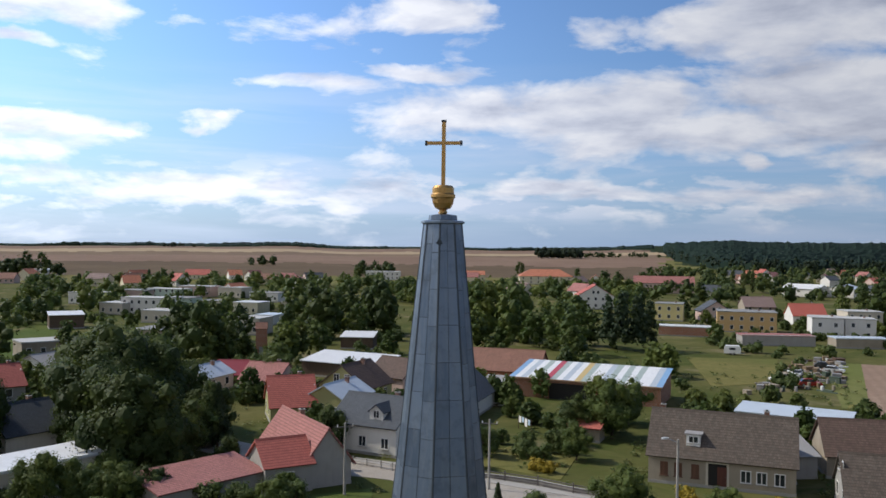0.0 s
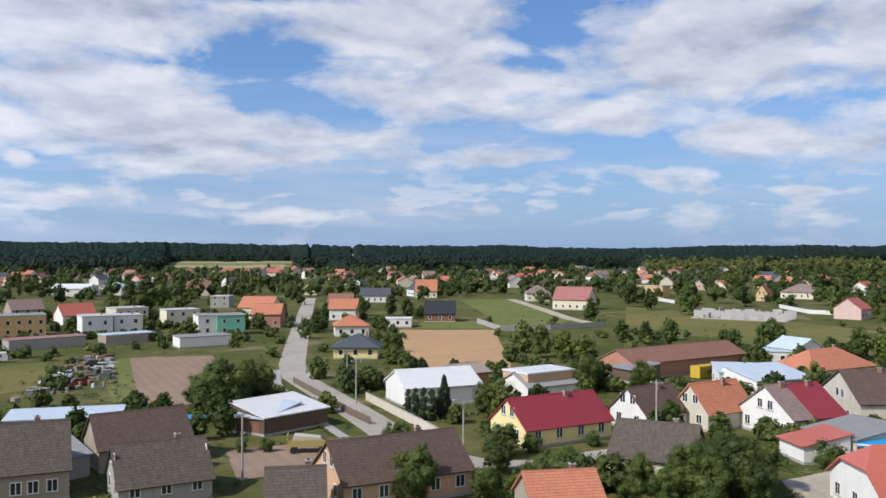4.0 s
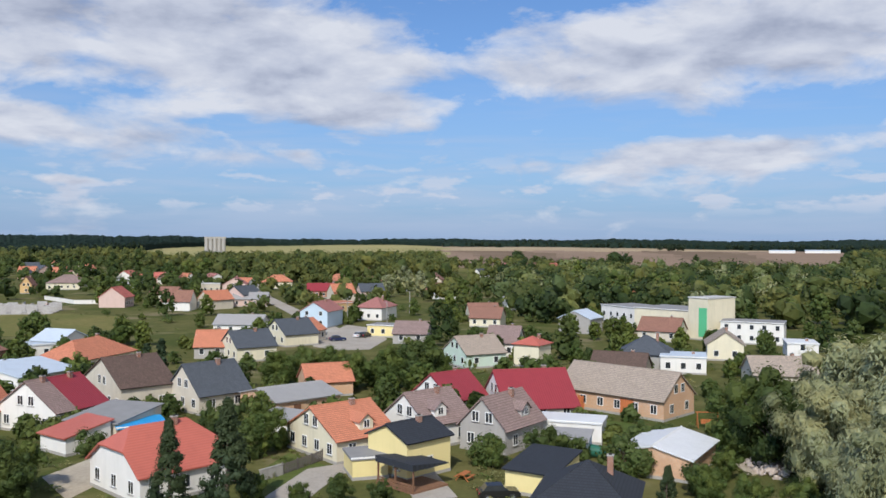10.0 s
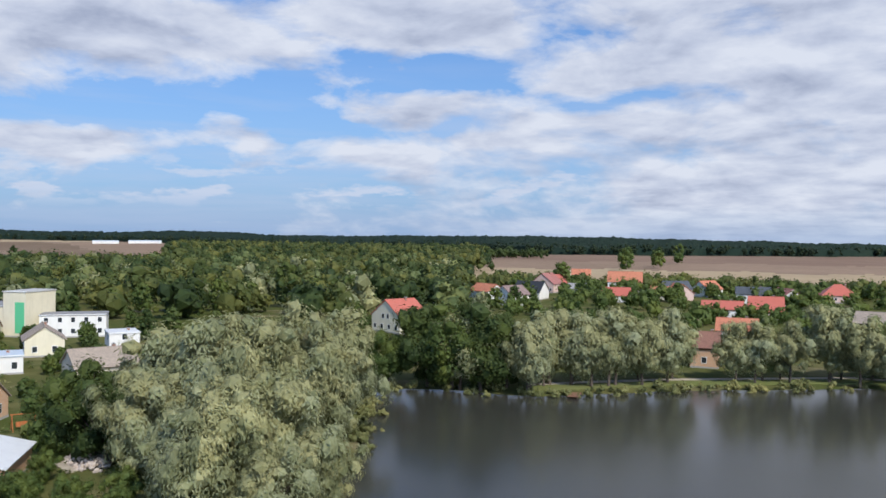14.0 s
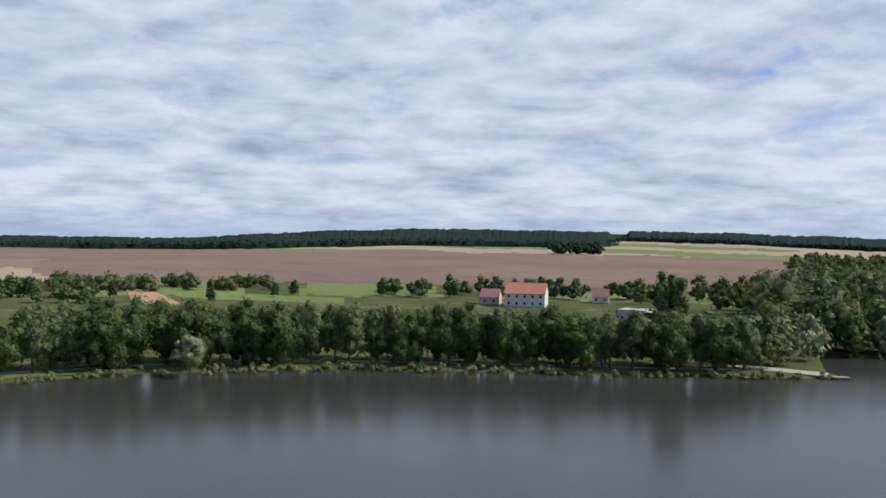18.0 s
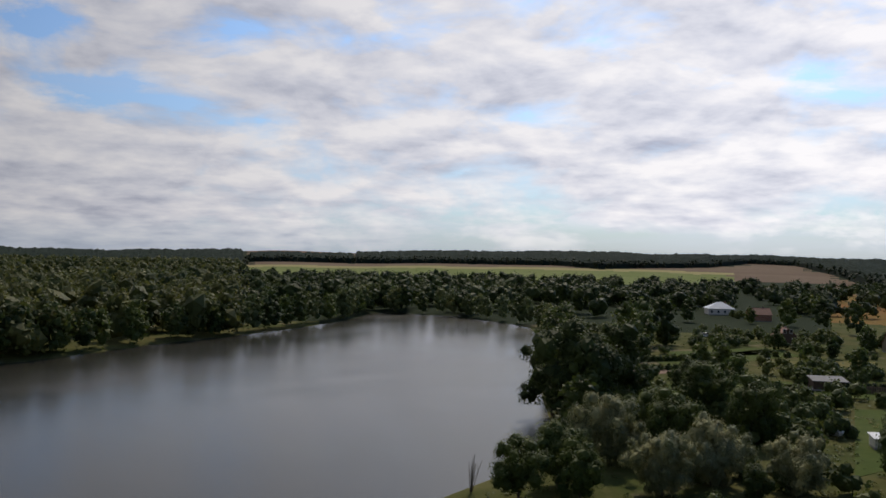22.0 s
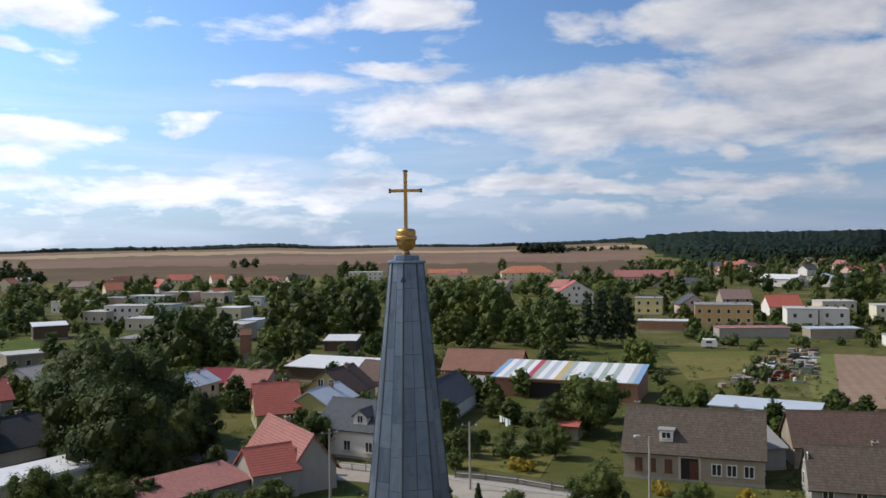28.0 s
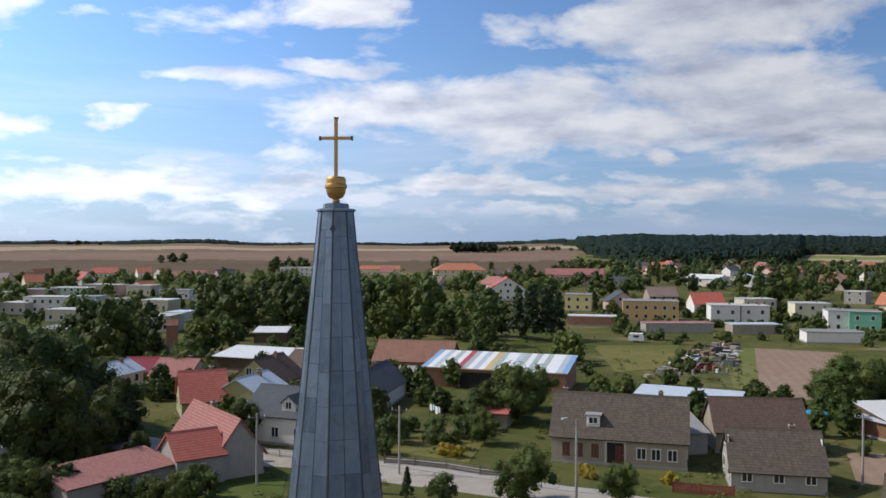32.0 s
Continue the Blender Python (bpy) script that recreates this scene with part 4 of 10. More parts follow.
gx, gy = (rr_ * np.sin(aa)).ravel(), (rr_ * np.cos(aa)).ravel()
gz = land(gx, gy)
verts = [(0, 0, 0)] + list(zip(gx.tolist(), gy.tolist(), gz.tolist()))
faces, which = [], []
for k in range(ANG):
    faces.append((0, 1 + (k + 1) % ANG, 1 + k))
    which.append(0)
for j in range(len(radii) - 2):
    rm = (radii[j + 1] + radii[j + 2]) / 2
    for k in range(ANG):
        n = (k + 1) % ANG
        faces.append((1 + j * ANG + k, 1 + j * ANG + n, 1 + (j + 1) * ANG + n, 1 + (j + 1) * ANG + k))
        which.append(cover_of((k + 0.5) * 360 / ANG, rm))
gm = bpy.data.meshes.new("ground")
gm.from_pydata(verts, [], faces)
for m in GROUND_MATS:
    gm.materials.append(m)
gm.polygons.foreach_set("material_index", which)
gm.polygons.foreach_set("use_smooth", [True] * len(faces))
ground = tagged(new("ground", gm), "grassy village ground reaching brown fields and dark woods", "ground", kind="structure")

wm = Geo().box(-460, 160, -215, 90, WATER_Z - 0.4, WATER_Z).mesh("water", WATER)
water = tagged(new("water", wm), "dark grey-green lake with soft tree reflections", "lake", kind="structure")


PLOTS, LINES, BARE = [], [], []


def flatpatch(name, mat, poly, z, label, category, kind="structure"):
    """A level piece of ground cover with a thin edge."""
    PLOTS.append(poly)
    if name in ("ploughed_field", "ripe_field", "yard", "square", "golden_field"):
        BARE.append(poly)
    ob = new(name, Geo().prism(poly, 2, -0.2, z).mesh(name, mat))
    return tagged(ob, label, category, kind=kind)


def ribbon(name, mat, line, width, z, label, category, thick=0.2):
    """A road or path along a line of points."""
    LINES.append((line, width))
    pts = [Vector((*p, 0)) for p in line]
    g = Geo()
    left, right = [], []
    for i, p in enumerate(pts):
        d = (pts[min(i + 1, len(pts) - 1)] - pts[max(i - 1, 0)]).normalized()
        n = Vector((-d.y, d.x, 0)) * width / 2
        left.append(p + n)
        right.append(p - n)
    n = len(pts)
    g.v = [(v.x, v.y, zz) for zz in (z, z - thick) for v in left + right]
    for i in range(n - 1):
        a, b, c, d = i, i + 1, n + i + 1, n + i
        g.f += [(a, b, c, d), (2 * n + a, 2 * n + b, b, a)[::-1], (d, c, 2 * n + c, 2 * n + d)[::-1]]
    ob = new(name, g.mesh(name, mat))
    return tagged(ob, label, category, kind="structure")


def canopy(name, spots, height, width, per, mat, label, size=None, category="woods"):
    """Many far trees joined as one: each a lumpy pile of leaf sprays on the ground's height."""
    xs, ys, hs = spots
    r = np.random.default_rng(len(xs) + int(height * 10))
    z = land(xs, ys)
    n = len(xs)
    h = height * hs
    c, rad = [], []
    turn = r.random(n) * 6.283
    lobes = ((0.82, 0.24, 0.03), (0.60, 0.29, 0.22), (0.58, 0.29, 0.24), (0.36, 0.32, 0.24), (0.62, 0.27, 0.25), (0.40, 0.29, 0.30), (0.32, 0.28, 0.22))
    for f, w, out in lobes[:4] if size and size >= 1.3 else lobes:
        q = width * out * hs * (0.8 + 0.4 * r.random(n))
        c.append(np.stack([xs + q * np.cos(turn), ys + q * np.sin(turn), z + h * f * (0.9 + 0.2 * r.random(n))], 1))
        rad.append(width * w * hs * (0.65 + 0.65 * r.random(n)))
        turn = turn + 2.1 + 0.5 * r.random(n)
    c, rad = np.concatenate(c), np.concatenate(rad)
    c[:, :2] += r.normal(size=(len(c), 2)) * width * 0.06
    v = leaf_cloud(c, rad * 1.2, max(4, int(per * 0.6)), (size or width * 0.22) * 0.78, seed=n, inner=0.55)
    return tagged(new(name, crown_mesh(name, v, mat, c, rad, 0.74, n)), label, category, kind="stuff")


def sector(n, az0, az1, r0, r1, seed, bunch=0.0, avoid_lake=True):
    """Random spots in a sector, even in area, with sizes."""
    r = np.random.default_rng(seed)
    az = np.radians(az0 + (az1 - az0) * r.random(n))
    d = np.sqrt(r0 * r0 + (r1 * r1 - r0 * r0) * r.random(n))
    x, y = d * np.sin(az), d * np.cos(az)
    s = 0.7 + 0.5 * r.random(n)
    if avoid_lake:
        ok = lake_distance(x, y) > 5
        x, y, s = x[ok], y[ok], s[ok]
    return x, y, s

# ---------- roads, paths and field plots ----------
ribbon("road", ASPHALT, [(79.2, 78.1), (82.7, 88.6), (89.5, 102.8), (97.6, 120.9), (107.2, 142.4), (118.6, 159.1), (144.2, 191.0), (207.2, 268.9), (250.6, 321.9), (286.2, 365.5)], 6.0, 0.05, "pale concrete village road", "road")
ribbon("pavement", CONCRETE, [(77.2, 92.4), (81.7, 102.9), (89.3, 119.9), (99.3, 138.0), (110.8, 154.1)], 1.4, 0.09, "narrow pale pavement by the road", "pavement")
ribbon("road", ASPHALT, [(-54.2, 131.5), (-18.4, 105.9), (-8.6, 101.6), (-2.6, 99.4), (5.0, 93.8), (11.4, 90.0), (17.5, 86.4), (22.6, 83.1), (27.5, 80.2), (34.2, 75.7)], 6.5, 0.05, "pale village street in front of the old houses", "road")
ribbon("pavement", CONCRETE, [(-8.9, 105.5), (-2.7, 102.6), (5.2, 97.6), (11.9, 93.5), (18.1, 89.7), (23.3, 85.8), (28.5, 83.3)], 1.6, 0.1, "pale concrete pavement along the street", "pavement")
ribbon("road", ASPHALT, [(79.2, 78.1), (79.2, 68.7), (83.9, 63.7), (93.9, 60.9), (102.7, 57.4)], 4.0, 0.05, "pale side lane past the yellow house", "road")
flatpatch("ploughed_field", PLOUGHED, [(98.9, 196.4), (115.3, 186.5), (108.4, 173.1), (81.1, 132.1), (69.1, 129.8), (72.4, 141.1), (80.9, 159.6)], 0.04, "bare brown ploughed plot", "field")
flatpatch("ripe_field", WHEAT, [(193.0, 201.4), (213.9, 178.8), (150.1, 121.1), (132.5, 110.7), (135.1, 131.9), (147.1, 151.2)], 0.04, "golden brown harvested plot", "field")
flatpatch("lawn", SPORT, [(222.9, 220.8), (232.3, 196.6), (216.1, 182.3), (199.4, 200.3)], 0.05, "green grass strip", "lawn")
flatpatch("lawn", SPORT, [(332.1, 300.5), (351.6, 279.4), (267.6, 183.7), (250.5, 176.9), (220.7, 183.2), (259.5, 220.8)], 0.04, "mown green sports ground", "lawn")
ribbon("path", PATHSAND, [(350.6, 280.5), (300.4, 223.5), (266.1, 185.3), (252.8, 164.4)], 5.0, 0.07, "pale sandy track beside the sports ground", "path")
flatpatch("yard", PLOUGHED, [(61.4, 97.2), (73.9, 93.3), (81.0, 90.9), (78.4, 83.6), (65.7, 80.0), (54.7, 84.5)], 0.04, "bare earth yard with sparse grass", "yard")
flatpatch("yard", PATHSAND, [(96.0, 39.6), (104.2, 37.1), (107.4, 34.5), (95.3, 32.0), (87.4, 33.7)], 0.04, "sandy yard between the houses", "yard")
ribbon("road", ASPHALT, [(85.0, 12.5), (97.0, 9.0), (100.6, 3.3), (96.5, -1.3), (86.1, -3.3)], 4.5, 0.05, "pale lane winding between the gardens", "road")
flatpatch("square", ASPHALT, [(242.0, 20.3), (265.2, 16.0), (253.9, 7.0), (226.6, 3.4), (205.2, 7.2), (204.6, 15.2), (211.9, 21.4)], 0.05, "pale paved village square", "square")
ribbon("road", ASPHALT, [(231.1, 14.1), (261.2, 22.7), (324.7, 40.9), (387.7, 59.0), (454.3, 75.1), (493.8, 86.5)], 6.0, 0.06, "pale road running out of the village", "road")
flatpatch("golden_field", GOLD, [(-597.5, 380.7), (-635.2, 532.6), (-386.7, 443.9), (-346.8, 534.6), (-200.3, 300.5), (-175.6, 214.8), (-187.6, 172.0), (-217.1, 172.0), (-281.2, 200.0), (-362.1, 223.9)], 0.05, "golden ripe field on the slope", "field")
for shift in (-1.1, 1.1):
    ribbon("path", WHEAT, [(-338.0 + shift, 262.0), (-318.0 + shift, 246.5), (-296.0 + shift, 235.0), (-270.0 + shift, 213.0), (-246.1 + shift, 196.5), (-211.6 + shift, 173.3)], 0.55, 0.12, "pale wheel track across the golden field", "path")
flatpatch("green_field", GREENFIELD, [(11.6, -434.9), (-69.3, -377.2), (-62.1, -337.7), (-37.0, -360.9), (-3.6, -373.9)], 0.05, "narrow green field strip", "field")
flatpatch("sand_patch", WHEAT, [(23.3, -428.3), (9.9, -418.4), (-0.2, -350.7), (8.7, -327.2), (19.0, -372.0)], 0.05, "patch of bare yellow earth", "field")
flatpatch("lawn", LAWN, [(-81.9, 69.2), (-85.2, 80.0), (-86.3, 98.5), (-78.5, 94.2), (-75.4, 78.8), (-69.5, 65.1)], 0.04, "rough grass clearing by the mast", "lawn")
flatpatch("meadow", MEADOW, [(-81.9, 57.4), (-100.0, 75.5), (-102.5, 91.0), (-88.5, 98.5), (-76.0, 88.5), (-66.9, 79.5)], 0.05, "rough sunlit meadow below the mast", "meadow")
flatpatch("lawn", LAWN, [(-73.5, 76.8), (-68.5, 85.3), (-64.5, 81.4), (-67.3, 72.0)], 0.04, "mown grass between bushes", "lawn")
flatpatch("lawn", LAWN, [(-102.0, 173.5), (-121.9, 278.5), (-95.7, 230.8), (-87.2, 170.6), (-88.1, 152.0)], 0.04, "sunlit grass between trees", "lawn")
ribbon("path", PATHSAND, [(-139.7, 225.9), (-107.1, 182.3), (-88.4, 162.3), (-79.1, 160.0)], 3.0, 0.07, "pale lane between trees", "path")
flatpatch("lawn", LAWN, [(92.9, 17.3), (105.9, 13.9), (98.3, 7.8), (91.0, 12.1)], 0.04, "green garden lawn", "lawn")
flatpatch("lawn", LAWN, [(125.8, -26.4), (114.8, -40.3), (105.5, -40.2), (109.4, -28.9)], 0.04, "mown lawn by the long barn", "lawn")
flatpatch("rubble_heap_bed", PATHSAND, [(98.0, -38.8), (100.2, -45.9), (94.5, -44.4), (93.3, -38.3)], 0.15, "bed of pale rubble", "rubble")
flatpatch("bare_strip", PATHSAND, [(-120.2, -163.7), (-130.6, -150.5), (-126.9, -146.2), (-121.9, -153.1), (-113.7, -163.6)], 0.08, "sandy spit at the lake shore", "shore")
flatpatch("meadow", MEADOW, [(340.9, 206.8), (329.0, 164.9), (295.7, 93.2), (226.6, 74.7), (238.2, 111.4), (251.3, 152.8)], 0.04, "dry yellowish meadow", "meadow")
flatpatch("meadow", MEADOW, [(61.6, 205.2), (82.6, 203.4), (67.9, 168.4), (53.4, 162.1)], 0.04, "dry grass plot", "meadow")
flatpatch("lawn", SPORT, [(91.6, 199.2), (98.9, 196.4), (72.4, 141.1), (68.0, 141.5)], 0.05, "bright green grass strip", "lawn")
flatpatch("garden_bed", MEADOW, [(6.1, 103.4), (8.8, 112.3), (18.7, 108.1), (14.9, 97.1)], 0.05, "yellowing garden plot", "garden")
flatpatch("lawn", LAWN, [(-14.7, 85.1), (-11.7, 90.6), (-5.7, 93.3), (-5.5, 86.0)], 0.04, "dark green lawn below the grey wall", "lawn")
flatpatch("lawn", LAWN, [(-221.3, 74.9), (-253.5, 125.0), (-233.0, 122.4), (-205.9, 75.7)], 0.05, "green allotment lawn", "lawn")
flatpatch("lawn", LAWN, [(-185.3, 91.1), (-170.3, 109.6), (-159.7, 99.9), (-172.6, 84.8)], 0.05, "green allotment lawn", "lawn")
flatpatch("lawn", LAWN, [(-241.8, 85.4), (-253.7, 120.9), (-238.9, 119.6), (-225.6, 86.3)], 0.05, "green allotment lawn", "lawn")
flatpatch("lawn", LAWN, [(-181.1, 53.4), (-180.3, 97.6), (-168.8, 91.3), (-165.9, 53.5)], 0.05, "green allotment strip", "lawn")
flatpatch("lawn", LAWN, [(-150.6, 89.2), (-149.4, 95.9), (-107.6, 68.8), (-103.2, 60.9)], 0.05, "sunlit allotment grass", "lawn")
flatpatch("garden_bed", PLOUGHED, [(-199.2, 57.5), (-208.9, 73.7), (-201.9, 78.7), (-192.0, 62.1)], 0.05, "dug brown garden bed", "garden")
flatpatch("garden_bed", MEADOW, [(-223.1, 108.0), (-221.3, 137.5), (-210.8, 130.9), (-210.1, 103.3)], 0.05, "dry grass between the allotments", "garden")
flatpatch("garden_bed", MEADOW, [(5.5, 107.4), (11.0, 113.0), (16.5, 109.2), (14.2, 103.0), (5.9, 102.4)], 0.06, "yellowing front garden", "garden")

# ---------- woods ----------
PINE = foliage("pine", (0.018, 0.034, 0.016), (0.030, 0.048, 0.022))
MIXED = foliage("mixed_wood", (0.072, 0.102, 0.026), (0.146, 0.156, 0.045))
L_BELT = foliage("belt_trees", (0.030, 0.054, 0.015), (0.060, 0.088, 0.024))


def edge_trees(az0, az1, step, deep, seed):
    """Spots for trees in loose rows along the far forest's edge."""
    r = np.random.default_rng(seed)
    az = np.arange(az0, az1, step / 25.0)
    az = az + r.normal(size=len(az)) * step / 60
    d = front(az) + deep * r.random(len(az)) ** 1.5 - 4
    ok = d < 2900
    az, d = np.radians(az[ok]), d[ok]
    return d * np.sin(az), d * np.cos(az), 0.75 + 0.45 * r.random(len(d))


canopy("forest_edge", edge_trees(15.5, 74, 3.0, 90, 11), 15, 9, 7, PINE, "dark pines along the edge of the far forest", size=2.0, category="forest")
canopy("forest_edge", edge_trees(93, 238, 3.0, 90, 12), 14, 10, 7, PINE, "dark trees along the edge of the far forest", size=2.4, category="forest")
canopy("forest_edge", edge_trees(262, 328, 3.0, 120, 13), 14, 10, 7, PINE, "dark trees along the edge of the far forest", size=2.2, category="forest")
canopy("far_forest", sector(1100, 240, 262, 430, 1250, 14), 14, 12, 16, MIXED, "dense green forest behind the lake", size=1.5, category="forest")
canopy("far_forest", sector(500, 219, 241, 430, 1400, 20), 13, 12, 16, MIXED, "dense green forest behind the lake", size=1.5, category="forest")
canopy("far_forest", sector(260, 302, 323, 790, 960, 16), 11, 12, 14, PINE, "dark mixed forest beyond the golden field", size=1.6, category="forest")
canopy("far_forest", sector(420, 262, 304, 440, 860, 18), 8.5, 11, 22, L_BELT, "belt of dark trees beyond the allotments", size=1.2, category="forest")
canopy("far_forest", sector(260, 60, 74, 900, 1350, 19), 13, 13, 14, MIXED, "mixed woods before the pine forest", size=1.5, category="forest")
canopy("far_forest", sector(330, 74, 93, 620, 1000, 21), 13, 13, 20, MIXED, "tall leafy woods behind the village", size=1.3, category="forest")


def forest_mass(az0, az1, r0, r1, h, mat, label, seed):
    """The closed top of a far forest: a lumpy sheet of crowns that drops to the ground along its edges. Without r0 it starts at the forest's edge."""
    r = np.random.default_rng(seed)
    na, rad = int((az1 - az0) * 6) + 2, [0.0, 6.0]
    lo = r0 or float(front(np.linspace(az0, az1, 40)).min())
    while lo + rad[-1] < r1:
        rad.append(rad[-1] + (lo + rad[-1]) * 0.018 + 4)
    deg = np.linspace(az0, az1, na)
    start = np.full(na, float(r0)) if r0 else front(deg) + 8
    A, R = np.meshgrid(np.radians(deg), np.array(rad))
    R = np.minimum(R + start[None, :], 3800)
    x, y = R * np.sin(A), R * np.cos(A)
    top = h * (0.62 + 0.4 * r.random(x.shape))
    top[1] = h * (0.6 + 0.2 * r.random(na))
    top[0], top[-1] = -1, -1
    top[:, 0], top[:, -1] = -1, -1
    swell = 2.2 * np.sin(deg * 0.47 + seed) + 1.3 * np.sin(deg * 1.31 + 2 * seed) + 1.5 * r.normal(size=na)
    z = land(x, y) + top + swell[None, :] * np.clip((R - 1500) / 1500, 0, 1)
    f = [(j * na + k, j * na + k + 1, (j + 1) * na + k + 1, (j + 1) * na + k) for j in range(len(rad) - 1) for k in range(na - 1)]
    ob = new("forest_canopy", grid_mesh("forest_canopy", mat, list(zip(x.ravel().tolist(), y.ravel().tolist(), z.ravel().tolist())), f))
    return tagged(ob, label, "forest", kind="stuff")


# far pine tops: the slight blue is distance haze put into the base colour
NEEDLES = soil("hazy_pine_tops", (0.013, 0.024, 0.018), (0.021, 0.034, 0.024), 0, 0, 0.12, 0.02)
GREENTOPS = soil("leafy_tops", (0.028, 0.046, 0.018), (0.046, 0.064, 0.025), 0, 0, 0.12, 0.02)
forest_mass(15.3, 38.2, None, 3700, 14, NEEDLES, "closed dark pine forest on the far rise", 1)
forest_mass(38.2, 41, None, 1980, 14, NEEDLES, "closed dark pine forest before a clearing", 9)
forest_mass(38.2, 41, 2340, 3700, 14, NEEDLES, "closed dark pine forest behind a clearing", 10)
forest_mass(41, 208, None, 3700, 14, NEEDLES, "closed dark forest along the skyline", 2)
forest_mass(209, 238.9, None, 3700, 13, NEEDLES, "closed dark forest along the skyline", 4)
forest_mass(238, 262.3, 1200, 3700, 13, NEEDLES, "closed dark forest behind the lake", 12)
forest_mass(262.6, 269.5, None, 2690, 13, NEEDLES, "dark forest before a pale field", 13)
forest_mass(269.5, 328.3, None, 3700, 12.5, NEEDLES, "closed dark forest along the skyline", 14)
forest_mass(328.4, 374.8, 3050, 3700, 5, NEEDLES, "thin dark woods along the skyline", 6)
forest_mass(219, 262, 440, 1250, 8, GREENTOPS, "closed green forest behind the lake", 7)
forest_mass(119, 138, 480, 1480, 6.5, GREENTOPS, "closed green park woods behind the village", 8)


def copse(az0, az1, r, h, n, mat, label, seed, deep=30):
    """A clump of trees standing in the fields."""
    canopy("copse", sector(n, az0, az1, r, r + deep, seed), h, h * 1.1, 12, mat, label, size=1.8, category="copse")


copse(347.6, 349.8, 985, 10, 7, L_BELT, "small dark copse in the fallow field", 61)
copse(7.2, 10.2, 1570, 17, 60, PINE, "square block of dark trees on the far field", 62, 60)
copse(10.4, 15.2, 1700, 9, 30, L_BELT, "low line of trees on the far field", 70, 40)
copse(333.5, 337, 680, 11, 22, L_BELT, "trees at the edge of the village fields", 63)
copse(355.3, 357.6, 720, 10, 10, L_BELT, "trees at the edge of the village fields", 64)
copse(343, 345, 2700, 12, 14, PINE, "far copse on a rise", 65)
copse(107, 108.6, 1950, 13, 12, PINE, "far copse on the pale field", 66)
copse(139.2, 142.8, 1000, 10, 40, L_BELT, "oblong copse in the brown field", 67, 70)
copse(204.2, 207.4, 1390, 15, 34, PINE, "dark copse in the brown field", 68, 50)
copse(97.2, 98.2, 860, 13, 4, L_BELT, "tall trees at the field's edge", 69)
copse(104.2, 105.4, 800, 13, 5, L_BELT, "tall dark trees at the field's edge", 71)

# ---------- walls and roofs ----------
W_cream = plaster("cream", (0.66, 0.60, 0.44))
W_yellow = plaster("yellow", (0.72, 0.60, 0.28), 0.15)
W_white = plaster("white", (0.71, 0.685, 0.635), 0.28)
W_grey = plaster("grey_render", (0.36, 0.34, 0.31), 0.5)
W_dirty = plaster("old_beige", (0.35, 0.295, 0.225), 0.7)
W_beige = plaster("beige", (0.56, 0.50, 0.40), 0.4)
W_pink = plaster("pink", (0.58, 0.42, 0.36), 0.3)
W_olive = plaster("olive", (0.38, 0.36, 0.16), 0.25)
W_mint = plaster("mint", (0.50, 0.60, 0.50), 0.25)
W_teal = plaster("green", (0.16, 0.42, 0.30), 0.2)
W_ochre = plaster("ochre", (0.58, 0.38, 0.17), 0.25)
W_blue = plaster("pale_blue", (0.45, 0.55, 0.62), 0.2)
W_brick = masonry("red_brick", (0.42, 0.17, 0.09), (0.40, 0.34, 0.28))
W_orange = masonry("orange_brick", (0.62, 0.36, 0.20), (0.50, 0.42, 0.34))
W_block = masonry("grey_block", (0.42, 0.40, 0.38), (0.5, 0.48, 0.45), 0.5, 0.25)
W_wood = wood("dark_boards", (0.13, 0.085, 0.055))
W_brown = wood("brown_boards", (0.22, 0.11, 0.06))
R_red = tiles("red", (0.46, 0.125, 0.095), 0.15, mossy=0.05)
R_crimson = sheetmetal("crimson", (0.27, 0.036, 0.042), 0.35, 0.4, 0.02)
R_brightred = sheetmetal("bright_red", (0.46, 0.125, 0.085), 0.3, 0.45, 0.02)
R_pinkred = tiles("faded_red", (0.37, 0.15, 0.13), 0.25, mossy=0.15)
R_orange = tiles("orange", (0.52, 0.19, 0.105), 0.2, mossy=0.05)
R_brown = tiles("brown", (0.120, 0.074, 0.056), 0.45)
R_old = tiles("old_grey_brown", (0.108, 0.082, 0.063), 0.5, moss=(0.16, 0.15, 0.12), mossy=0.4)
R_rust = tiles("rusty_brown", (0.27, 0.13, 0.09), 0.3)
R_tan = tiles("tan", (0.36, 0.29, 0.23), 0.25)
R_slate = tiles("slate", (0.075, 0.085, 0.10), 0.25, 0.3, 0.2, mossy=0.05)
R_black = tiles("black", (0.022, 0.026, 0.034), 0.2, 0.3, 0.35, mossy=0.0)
R_grey = sheetmetal("grey_fibre", (0.30, 0.29, 0.28), 0.18, 0.85, 0.1)
R_white = sheetmetal("white", (0.66, 0.66, 0.65), 0.3, 0.5, 0.12)
R_pale = sheetmetal("pale_blue_zinc", (0.50, 0.56, 0.62), 0.3, 0.45, 0.05)
R_felt = simple("roofing_felt", (0.24, 0.235, 0.23), 0.9, 0, 0.4, 0.6)
R_lightfelt = simple("pale_roofing_felt", (0.46, 0.45, 0.43), 0.85, 0, 0.4, 0.6)
R_blue = simple("blue_tarpaulin", (0.02, 0.30, 0.62), 0.5, 0, 0.2, 1.0)
R_mauve = tiles("mauve", (0.26, 0.18, 0.16), 0.25)

# ---------- houses, barns and sheds ----------
house(42.2, 102.8, -2.9, 3.6, 9.0, 2.6, 2.4, W_grey, R_grey, "grey brick shed with a weathered fibre roof", ridge="x", roofkind="shed", wins="", chimneys=(), name="shed", category="shed")
